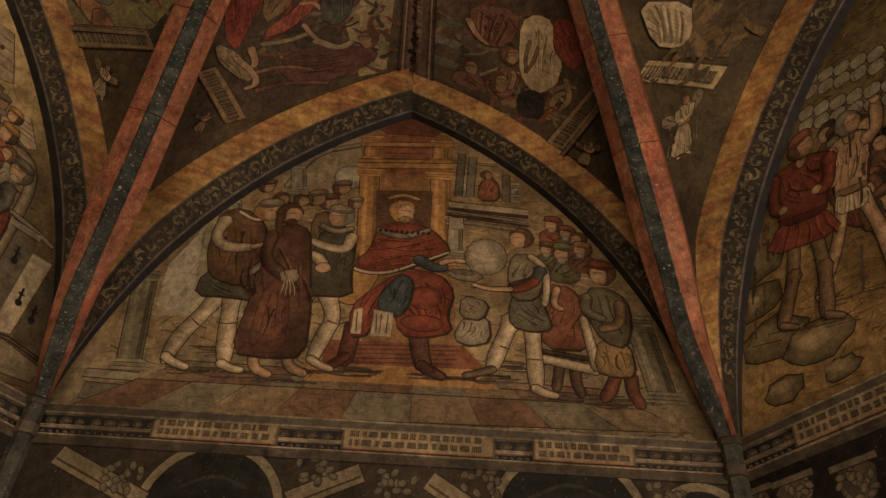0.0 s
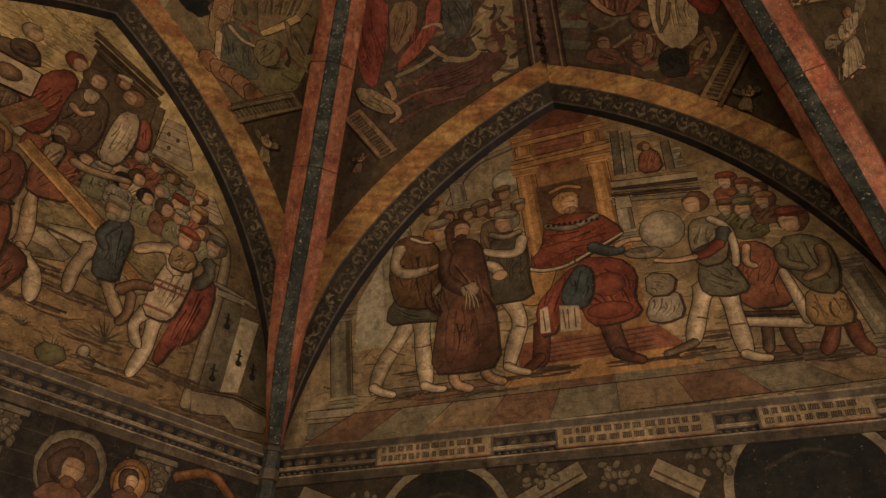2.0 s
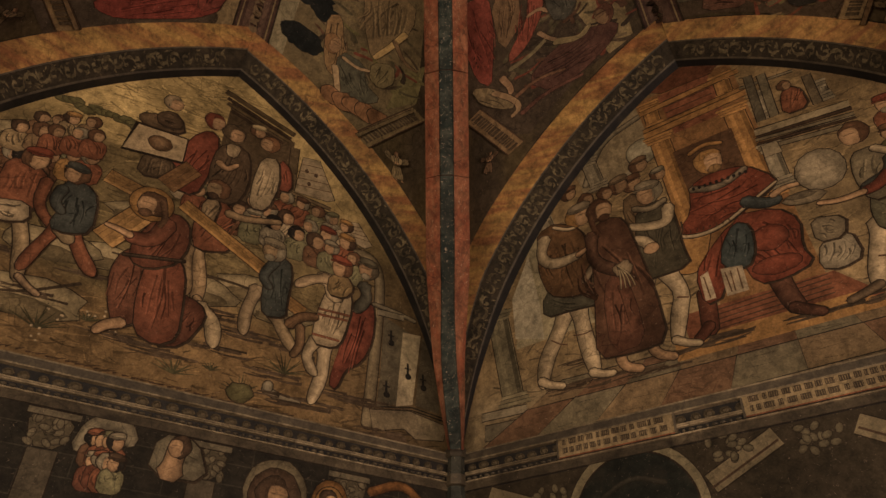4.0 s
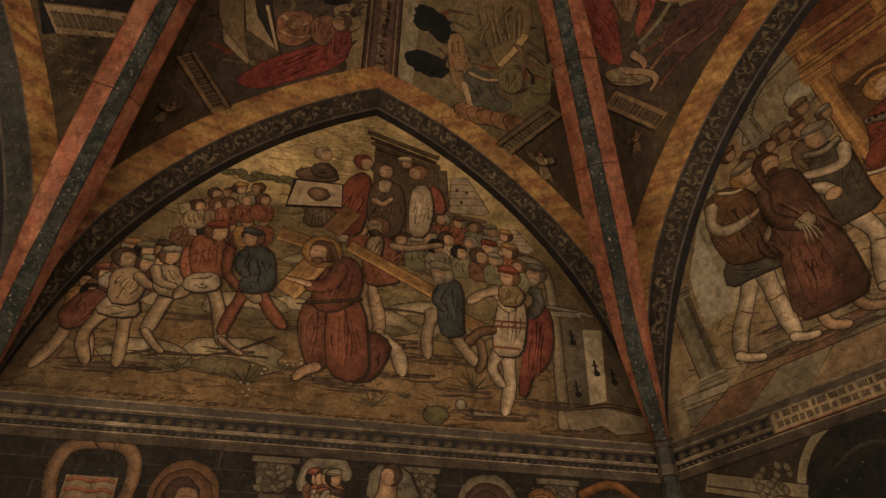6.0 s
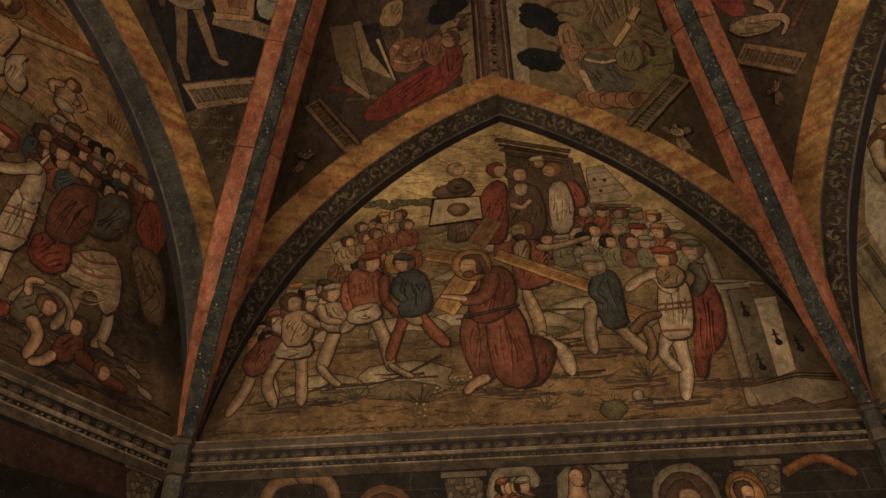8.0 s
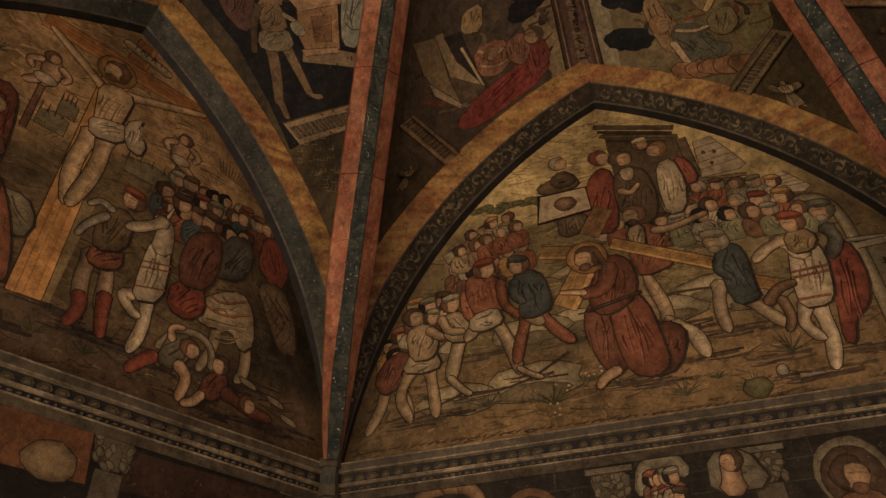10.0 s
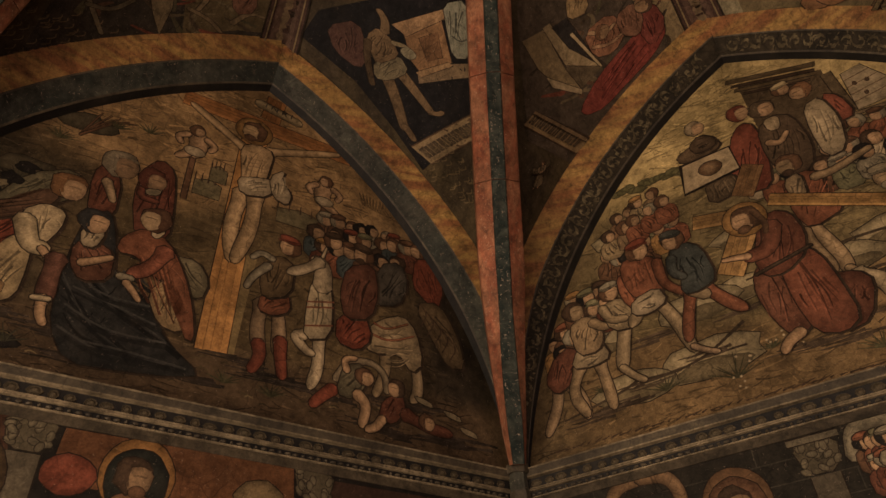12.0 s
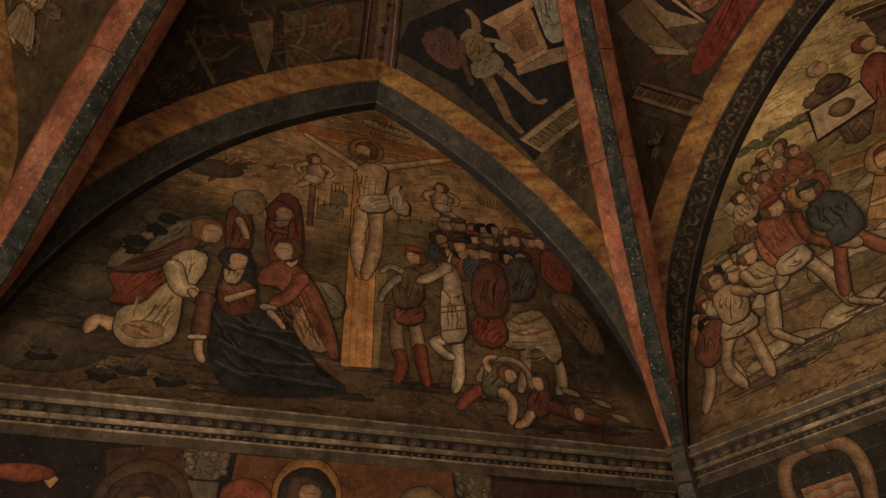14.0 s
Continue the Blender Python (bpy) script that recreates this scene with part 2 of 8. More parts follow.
class Canvas:
    """Flat painted shapes, laid on a surface in thin coats. Points are given as u along a wall and height z."""

    def __init__(self, k, plane=APO, tree=None, coat=0.00006):
        self.k, self.plane, self.tree, self.coat = k, plane, tree, coat
        self.verts, self.faces, self.tints, self.owner, self.last = [], [], [], None, None
        self.boxes, self.used = np.zeros((512, 5)), 0
        self.rnd = random.Random(40 + k * 7 + (3 if tree else 0) + int(plane * 100))

    def place(self, u, z, lift):
        if not self.tree:
            return on_wall(self.k, u, z, self.plane - lift)
        way = (on_wall(self.k, u, z) - HUB).normalized()
        hit, normal, _, _ = self.tree.ray_cast(HUB, way)
        if hit is None:
            return None
        return hit - way * (lift + 0.010)

    def poly(self, pts, colour):
        lift = 0.0015 + self.layer(pts) * self.coat
        j = self.rnd.uniform(0.9, 1.1)
        if not self.tree:
            self.put([self.place(p[0], p[1], lift) for p in pts], colour, j)
            return
        flat = [Vector((p[0], p[1], 0)) for p in pts]
        todo = [[flat[i] for i in t] for t in tessellate_polygon([flat])]
        while todo:                                 # small triangles follow the curve of the vault
            t = todo.pop()
            sides = [(t[i] - t[i - 1]).length for i in range(3)]
            m = sides.index(max(sides))
            if sides[m] > 0.075:
                a, b, c = t[m - 1], t[m], t[(m + 1) % 3]
                h = (a + b) / 2
                todo += [[a, h, c], [h, b, c]]
                continue
            out = [self.place(p.x, p.y, lift) for p in t]
            if all(o is not None for o in out):
                self.put(out, colour, j)

    def layer(self, pts):
        """One coat above whatever lies under these points already."""
        us, zs = [p[0] for p in pts], [p[1] for p in pts]
        box = (min(us), max(us), min(zs), max(zs))
        b = self.boxes[:self.used]
        over = b[(b[:, 0] < box[1]) & (b[:, 1] > box[0]) & (b[:, 2] < box[3]) & (b[:, 3] > box[2])]
        level = 1 + (over[:, 4].max() if len(over) else 0)
        if self.used == len(self.boxes):
            self.boxes = np.vstack([self.boxes, np.zeros_like(self.boxes)])
        self.boxes[self.used] = (*box, level)
        self.used += 1
        return level

    def soft(self, rings, colour, tones):
        """Paint that passes softly from ring to ring of points, with a tone for each ring (a number, or one for each point)."""
        if self.tree:
            self.poly(rings[0], colour)
            return
        lift = 0.0015 + self.layer(rings[0]) * self.coat
        b, n = len(self.verts), len(rings[0])
        j = self.rnd.uniform(0.9, 1.1)
        for ring, tone in zip(rings, tones):
            for i, p in enumerate(ring):
                q = j * (tone[i] if isinstance(tone, list) else tone) * self.rnd.uniform(0.95, 1.05)
                self.verts.append(self.place(p[0], p[1], lift))
                self.tints += [colour[0] * q, colour[1] * q, colour[2] * q, 1.0]
        for r in range(len(rings) - 1):
            for i in range(n):
                a, c = b + r * n + i, b + r * n + (i + 1) % n
                self.faces.append((a, c, c + n, a + n))
        last = b + (len(rings) - 1) * n
        self.faces.append(tuple(range(last, last + n)))

    def put(self, out, colour, j):
        b = len(self.verts)
        j *= 1.45 if self.tree else 1.0
        for o in out:
            q = j * self.rnd.uniform(0.93, 1.07)
            self.verts.append(o)
            self.tints += [colour[0] * q, colour[1] * q, colour[2] * q, 1.0]
        self.faces.append(tuple(range(b, len(self.verts))))

    def shape(self, pts, colour, line=0.006, shade=0.0, rounds=1):
        """A rounded outline with a dark contour; shade adds a darker side and a lighter patch of paint."""
        pts = soften(pts, rounds)
        if shade and line > 0.005 and not self.tree:     # soft brown shadow painted in the picture, offset under the contour
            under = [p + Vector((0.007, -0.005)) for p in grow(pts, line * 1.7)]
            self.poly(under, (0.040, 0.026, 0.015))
        if line:
            self.poly(grow(pts, line), LINE)
        if shade:
            m = sum(pts, Vector((0, 0))) / len(pts)
            k = Vector((-0.06, 0.08)) * max((p - m).length for p in pts)
            self.soft([pts, [m + (p - m) * 0.72 + k for p in pts], [m + (p - m) * 0.35 + k * 1.6 for p in pts]], colour, (0.68, 1.0, 1.14))
            self.drape(pts, colour, shade)
        else:
            self.poly(pts, colour)

    def drape(self, pts, colour, shade):
        """Brush strokes along a garment: dark hollows and light ridges."""
        pts = [Vector(p) for p in pts]
        m = sum(pts, Vector((0, 0))) / len(pts)
        far = max(pts, key=lambda p: (p - m).length)
        axis = (far - m).normalized()
        side = Vector((-axis.y, axis.x))
        lo, hi = min((p - m).dot(axis) for p in pts), max((p - m).dot(axis) for p in pts)
        wl, wh = min((p - m).dot(side) for p in pts), max((p - m).dot(side) for p in pts)
        wide = wh - wl
        n = max(3, min(10, int(wide / 0.032)))
        for i in range(n):
            f = wl + wide * (i + 0.5 + self.rnd.uniform(-0.4, 0.4)) / n
            k = 1 - 0.6 * abs(2 * (f - wl) / wide - 1) ** 1.5
            a0, a1 = self.rnd.uniform(0.25, 0.8), self.rnd.uniform(0.1, 0.8)
            p0, p1 = m + axis * lo * k * a0 + side * f * 0.7, m + axis * hi * k * a1 + side * (f * 0.7 + self.rnd.uniform(-0.12, 0.12) * wide)
            pm = (p0 + p1) / 2 + side * self.rnd.uniform(-0.2, 0.2) * wide * 0.6
            w = wide / n * self.rnd.uniform(0.25, 0.5)
            self.limb_flat([p0, pm, p1], w * 0.2, w, tint(colour, self.rnd.choice((0.3, 0.42, 0.6))))
            sh = side * w * 0.75
            self.limb_flat([p0 + sh, pm + sh, p1.lerp(pm, 0.3) + sh], w * 0.45, w * 0.1, tint(colour, self.rnd.choice((1.3, 1.55))))
            if i % 2:                                   # a short cross fold
                q = p0.lerp(p1, self.rnd.uniform(0.3, 0.7))
                self.limb_flat([q - side * w, q + axis * w * 0.6, q + side * w * 1.4], w * 0.15, w * 0.3, tint(colour, 0.35))

    def limb_flat(self, pts, w0, w1, colour):
        pts = soften_open([Vector(p) for p in pts], 2)
        left, right = [], []
        for i, p in enumerate(pts):
            d = (pts[min(i + 1, len(pts) - 1)] - pts[max(i - 1, 0)])
            d = d.normalized() if d.length else Vector((1, 0))
            n = Vector((-d.y, d.x)) * (w0 + (w1 - w0) * i / (len(pts) - 1)) / 2
            left.append(p + n)
            right.append(p - n)
        self.poly(left + right[::-1], colour)

    def blob(self, u, z, a, b, colour, turn=0, line=0.005, n=14, wob=0.06, tones=(0.62, 1.05, 1.2)):
        b *= 1.8 if self.tree else 1.0         # the vault leans away
        ca, sa = math.cos(radians(turn)), math.sin(radians(turn))
        pts = []
        for i in range(n):
            t = 2 * math.pi * i / n
            r = 1 + self.rnd.uniform(-wob, wob)
            x, y = a * r * math.cos(t), b * r * math.sin(t)
            pts.append(Vector((u + x * ca - y * sa, z + x * sa + y * ca)))
        if line:
            self.poly(grow(pts, line), LINE)
        m, k = Vector((u, z)), Vector((-0.15 * a, 0.2 * b))
        self.soft([pts, [m + (p - m) * 0.68 + k * 0.5 for p in pts], [m + (p - m) * 0.3 + k for p in pts]], colour, tones)

    def strip(self, p, q, w0, w1, colour, line=0.006):
        p, q = Vector(p), Vector(q)
        d = (q - p).normalized() if (q - p).length else Vector((1, 0))
        n = Vector((-d.y, d.x))
        pts = [p + n * w0 / 2, q + n * w1 / 2, q - n * w1 / 2, p - n * w0 / 2]
        if line:
            self.poly(grow(pts, line), LINE)
        self.poly(pts, colour)

    def limb(self, pts, w0, w1, colour, line=0.0055):
        """A bent, tapering stroke through the points."""
        pts = [Vector(p) for p in pts]
        pts = [p for p in soften_open(pts, 2)]
        left, right = [], []
        a, b = (pts[0] - pts[1]).normalized(), (pts[-1] - pts[-2]).normalized()
        pts = [pts[0] + a * w0 * 0.35] + pts + [pts[-1] + b * w1 * 0.35]
        for i, p in enumerate(pts):
            d = (pts[min(i + 1, len(pts) - 1)] - pts[max(i - 1, 0)])
            d = d.normalized() if d.length else Vector((1, 0))
            end = 0.45 if i in (0, len(pts) - 1) else 1.0
            if w0 > 0.088 and w1 < 0.075 and not self.tree:
                f = i / (len(pts) - 1) * 3
                swell = (1.12, 0.80, 1.10, 0.82)
                end *= swell[min(2, int(f))] + (swell[min(3, int(f) + 1)] - swell[min(2, int(f))]) * (f - min(2, int(f)))
            n = Vector((-d.y, d.x)) * (w0 + (w1 - w0) * i / (len(pts) - 1)) / 2 * end
            left.append(p + n)
            right.append(p - n)
        ring = left + right[::-1]
        if line:
            self.poly(grow(ring, line), LINE)
        if self.tree:
            self.poly(ring, colour)
            return
        lift = 0.0015 + self.layer(ring) * self.coat
        b, n, g = len(self.verts), len(left), self.rnd.uniform(0.9, 1.1)
        for f, tone in ((0, 0.6), (0.3, 1.28), (0.62, 0.95), (1, 0.38)):
            for l, r in zip(left, right):
                p, q = l.lerp(r, f), g * tone * self.rnd.uniform(0.94, 1.06)
                self.verts.append(self.place(p.x, p.y, lift))
                self.tints += [colour[0] * q, colour[1] * q, colour[2] * q, 1.0]
        for r in range(3):
            self.faces += [(b + r * n + i, b + r * n + i + 1, b + (r + 1) * n + i + 1, b + (r + 1) * n + i) for i in range(n - 1)]

    def done(self, name, parent, label="", kind=""):
        parent = parent or self.owner
        if not self.faces:
            if self.last:
                self.last.name = name
                tagged(self.last, label)
            return None
        me = bpy.data.meshes.new(name)
        me.from_pydata([tuple(v) for v in self.verts], [], self.faces)
        at = me.color_attributes.new("pigment", "FLOAT_COLOR", "POINT")
        at.data.foreach_set("color", self.tints)
        me.materials.append(FRESCO)
        me.update()
        ob = new(name, me)
        ob.parent = parent
        self.verts, self.faces, self.tints, self.last = [], [], [], ob
        return tagged(ob, label, "", "", kind or ("stuff" if name == "painted_patch" else ""))


def tint(c, f):
    return (c[0] * f, c[1] * f, c[2] * f)


def soften(pts, rounds=2):
    pts = [Vector(p) for p in pts]
    for _ in range(rounds):
        out = []
        for i, p in enumerate(pts):
            q = pts[(i + 1) % len(pts)]
            out += [p.lerp(q, 0.22), p.lerp(q, 0.78)]
        pts = out
    return pts


def soften_open(pts, rounds=2):
    for _ in range(rounds):
        out = [pts[0]]
        for p, q in zip(pts, pts[1:]):
            out += [p.lerp(q, 0.25), p.lerp(q, 0.75)]
        pts = out + [pts[-1]]
    return pts


def grow(pts, w):
    area = sum(pts[i - 1][0] * pts[i][1] - pts[i][0] * pts[i - 1][1] for i in range(len(pts)))
    s = 1 if area > 0 else -1
    out = []
    for i, p in enumerate(pts):
        a, b = Vector(pts[i - 1]), Vector(pts[(i + 1) % len(pts)])
        d = b - a
        d = d.normalized() if d.length else Vector((1, 0))
        out.append(Vector(p) + Vector((d.y, -d.x)) * s * w)
    return out


def tint_mesh(ob, rule):
    """Pigment of a surface from a rule of place."""
    me = ob.data
    at = me.color_attributes.new("pigment", "FLOAT_COLOR", "POINT")
    at.data.foreach_set("color", [x for v in me.vertices for x in (*rule(v.co), 1.0)])


def blend(a, b, f):
    f = max(0.0, min(1.0, f))
    return tuple(x + (y - x) * f for x, y in zip(a, b))


# ---------------------------------------------------------------- floor, walls, vault
def hex_slab(name, apo, z0, z1, mat, label, category):
    c = [corner_dir(i)[0] * apo / math.cos(radians(30)) for i in range(6)]
    v = [p + Vector((0, 0, z0)) for p in c] + [p + Vector((0, 0, z1)) for p in c]
    f = [tuple(range(5, -1, -1)), tuple(range(6, 12))] + [(i, (i + 1) % 6, 6 + (i + 1) % 6, 6 + i) for i in range(6)]
    return tagged(mesh_object(name, v, f, mat), label, category, "", "structure")


hex_slab("floor", 3.7, -0.2, 0.0, STONE, "worn pale stone floor of a six-sided chapel", "floor")
hex_slab("roof", 3.9, RIB_TOP + 0.5, RIB_TOP + 0.7, PLASTER, "dark plaster deck closing the space over the vault", "roof")


def box_on_wall(k, u0, u1, z0, z1, d0, d1, mitre=(False, False)):
    """Eight corners between apothems d0 (inner) and d1 (outer)."""
    v = []
    for z in (z0, z1):
        for d in (d0, d1):
            for s, u in ((0, u0), (1, u1)):
                w = (d * TAN30) * (1 if s else -1) if mitre[s] else u
                v.append(on_wall(k, w, z, d))
    return v


BOX = [(0, 1, 5, 4), (2, 6, 7, 3), (0, 4, 6, 2), (1, 3, 7, 5), (4, 5, 7, 6), (0, 2, 3, 1)]


def build_wall(k, opening=None):
    verts, faces = [], []

    def add(*a, **kw):
        b = len(verts)
        verts.extend(box_on_wall(k, *a, **kw))
        faces.extend(tuple(b + i for i in q) for q in BOX)
    if opening:
        u, z0, z1 = opening
        add(0, -u, 0, H - 0.2, LOW, 3.75, mitre=(True, False))
        add(u, 0, 0, H - 0.2, LOW, 3.75, mitre=(False, True))
        if z0 > 0:
            add(-u, u, 0, z0, LOW, 3.75)
        add(-u, u, z1, H - 0.2, LOW, 3.75)
    else:
        add(0, 0, 0, H - 0.2, LOW, 3.75, mitre=(True, True))
    add(0, 0, H - 0.196, RIB_TOP + 0.5, APO, 3.75, mitre=(True, True))
    ob = mesh_object("wall_" + WALLS[k], verts, faces, PLASTER)
    return tagged(ob, "dark plastered chapel wall" + (" with an unseen opening added for a lamp" if opening else " under painted scenes"), "wall", "", "structure")


# Openings in walls 3, 4 and 5 are unseen, added to hold the lamps.
for k in range(6):
    build_wall(k, {4: (1.3, 0.9, 3.1), 3: (1.2, 0.0, 2.6), 5: (0.8, 0.9, 2.6)}.get(k))

WEB_TREE = {}
DARKWEB = (0.055, 0.041, 0.024)
for k in range(6):
    ob, v, f = build_web(k)
    WEB_TREE[k] = BVHTree.FromPolygons(v, f)
    tint_mesh(ob, lambda co: blend(DARKWEB, (0.09, 0.066, 0.03), noise.noise(co * 3.0) * 1.2 + 0.3))
for c in range(6):
    build_rib(c)
for k in range(6):
    build_arch(k)
# ---------------------------------------------------------------- ledge under the lunettes
EGG_W = 0.078


def egg_mesh():
    """A carved leaf-and-egg tongue: rounded lobe with a raised rim."""
    v, f, n = [], [], 8
    for ring, (r, e) in enumerate(((1.0, 0.0), (0.88, 0.005), (0.62, 0.004), (0.3, 0.008))):
        for i in range(n):
            t = 2 * math.pi * i / n
            v.append((r * EGG_W * 0.44 * math.cos(t), -e, r * 0.024 * math.sin(t) * (1.15 if math.sin(t) > 0 else 0.9)))
    for ring in range(3):
        f += [(ring * n + i, ring * n + (i + 1) % n, (ring + 1) * n + (i + 1) % n, (ring + 1) * n + i) for i in range(n)]
    f.append(tuple(3 * n + i for i in range(n)))
    me = bpy.data.meshes.new("egg")
    me.from_pydata(v, [], f)
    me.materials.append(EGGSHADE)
    return me


EGG = egg_mesh()


def bar(k, name, z0, z1, front, mat, parent, back=3.31, label=""):
    v = box_on_wall(k, 0, 0, z0, z1, front, back, mitre=(True, True))
    return mesh_object(name, v, BOX, mat, parent, label)


def build_ledge(k):
    ledge = thing("ledge_moulding", "grey carved ledge moulding with egg and bead rows", "moulding", "ledges round the chapel")
    # Near-black behind the egg row, the beads and the fillets.
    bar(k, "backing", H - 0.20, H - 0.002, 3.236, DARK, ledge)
    bar(k, "top_slab", H - 0.064, H - 0.026, 3.203, GREY, ledge, 3.30)
    bar(k, "top_fillet", H - 0.0255, H - 0.018, 3.198, PALE, ledge, 3.235)
    for z, front in ((0.072, 3.204), (0.140, 3.214), (0.149, 3.217), (0.190, 3.219)):
        bar(k, "fillet", H - z, H - z + (0.008 if z > 0.1 else 0.009), front, PALE, ledge, 3.235)
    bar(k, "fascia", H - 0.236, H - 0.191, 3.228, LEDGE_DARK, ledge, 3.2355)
    n, t = wall_axes(k)
    rnd = random.Random(60 + k)
    count = int(2 * 3.2 * TAN30 / EGG_W) - 1
    turn = Matrix.Rotation(radians(60 * k), 4, "Z")
    if k in (0, 1, 2, 5):
        for i in range(count):
            u = (i - (count - 1) / 2) * EGG_W
            egg = new("egg", EGG)
            egg.parent = ledge
            egg.matrix_basis = Matrix.Translation(on_wall(k, u + rnd.uniform(-0.008, 0.008), H - 0.106 + rnd.uniform(-0.003, 0.003), 3.2355)) @ turn @ Matrix.Diagonal((rnd.uniform(0.7, 1.15), rnd.uniform(0.6, 1.6), rnd.uniform(0.8, 1.1), 1))
    v, f, m = [], [], 7
    beads = int(2 * 3.2 * TAN30 / 0.04)
    for i in range(beads):
        u, b = (i - (beads - 1) / 2) * 0.04, len(v)
        long = 0.017 if i % 3 else 0.009
        for r, e in ((1.0, 0.0), (0.75, 0.010), (0.3, 0.014)):
            v += [on_wall(k, u + long * r * math.cos(6.283 * q / m), H - 0.167 + 0.010 * r * math.sin(6.283 * q / m), 3.2355 - e) for q in range(m)]
        for ring in range(2):
            f += [(b + ring * m + q, b + ring * m + (q + 1) % m, b + ring * m + m + (q + 1) % m, b + ring * m + m + q) for q in range(m)]
        f.append(tuple(b + 2 * m + q for q in range(m)))
    tagged(mesh_object("bead_row", v, f, GREY, ledge), "", "", "", "stuff")
    return ledge


def build_corner_block(c):
    """Small keyed block where two ledges and a rib meet."""
    corner, side = corner_dir(c)
    block = thing("corner_block", "small worn stone block under a vault rib", "corbel", "corner blocks")
    for name, z0, z1, r, w, mat in (("cap", H - 0.05, H + 0.004, 3.66, 0.062, GREY), ("body", H - 0.155, H - 0.05, 3.67, 0.050, SLATE), ("foot", H - 0.215, H - 0.155, 3.665, 0.056, GREY), ("shaft", 2.4, H - 0.215, 3.70, 0.052, SLATE)):
        rings = [[corner * (r + d) + side * a * w * g + Vector((0, 0, z)) for a, d in ((-1, 0.12), (-1, 0.0), (-0.55, -0.03), (0.55, -0.03), (1, 0.0), (1, 0.12))] for z, g in ((z0, 0.93), (z0 + 0.006, 1), (z1 - 0.006, 1), (z1, 0.93))]
        v, f = capped(rings)
        mesh_object(name, v, f, mat, block)


for k in range(6):
    build_ledge(k)
for c in range(6):
    build_corner_block(c)

# ---------------------------------------------------------------- pigments
WHITE, CREAM, SKIN, OCHRE, GOLD = (0.39, 0.295, 0.168), (0.48, 0.365, 0.185), (0.38, 0.235, 0.12), (0.32, 0.175, 0.06), (0.33, 0.175, 0.06)
CRIMSON, WINE, BRICK, BROWN, UMBER = (0.175, 0.050, 0.026), (0.115, 0.043, 0.023), (0.20, 0.078, 0.038), (0.115, 0.060, 0.030), (0.06, 0.036, 0.02)
OLIVE, SAGE, SLATEBLUE, SOOT, ASH = (0.11, 0.095, 0.04), (0.17, 0.15, 0.075), (0.06, 0.07, 0.06), (0.016, 0.013, 0.010), (0.22, 0.18, 0.11)
FLESH = (0.40, 0.235, 0.12)
HATS = (CRIMSON, BROWN, OCHRE, ASH, UMBER, SAGE, BRICK)


def ground_layer(k, rule, parent):
    """The wall's painted ground inside its arch."""
    left, right = arch_half(k, -1), arch_half(k, 1)
    rings, cols = [], 90
    for a, b in zip(left, right):
        ua, ub, z = a[0].x, b[0].x, (a[0].y + b[0].y) / 2
        rings.append([on_wall(k, ua + (ub - ua) * i / cols, a[0].y + (b[0].y - a[0].y) * i / cols, APO - 0.001) for i in range(cols + 1)])
    fine = []
    for r0, r1 in zip(rings, rings[1:]):
        fine += [r0, [p.lerp(q, 0.5) for p, q in zip(r0, r1)]]
    v, f = loft(fine + [rings[-1]])
    ob = mesh_object("ground_layer", v, f, FRESCO, parent)
    t = wall_axes(k)[1]
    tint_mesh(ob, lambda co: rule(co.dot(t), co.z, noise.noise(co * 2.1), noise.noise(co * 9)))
    return ob


def folds(cv, quad, n, colour):
    """Brush strokes down a garment: from the edge quad[0]-quad[1] to the edge quad[3]-quad[2]."""
    a, b, c, d = (Vector(q) for q in quad)
    for i in range(n):
        f = (i + 0.6 + cv.rnd.uniform(-0.2, 0.2)) / (n + 0.2)
        p, q = a.lerp(b, f), d.lerp(c, f)
        p = p.lerp(q, cv.rnd.uniform(0, 0.3))
        w = (b - a).length / n * 0.32 + 0.004
        bend = (p + q) / 2 + Vector((cv.rnd.uniform(-1, 1) * w * 1.3, 0))
        cv.limb_flat([p, bend, q], w * 0.25, w * cv.rnd.uniform(0.5, 1.0), tint(colour, 0.4 if i % 2 else 0.6))
        s = Vector((w * 0.8, 0))
        cv.limb_flat([p.lerp(q, 0.1) + s, bend + s, q.lerp(p, 0.08) + s], w * 0.2, w * 0.5, tint(colour, 1.4))


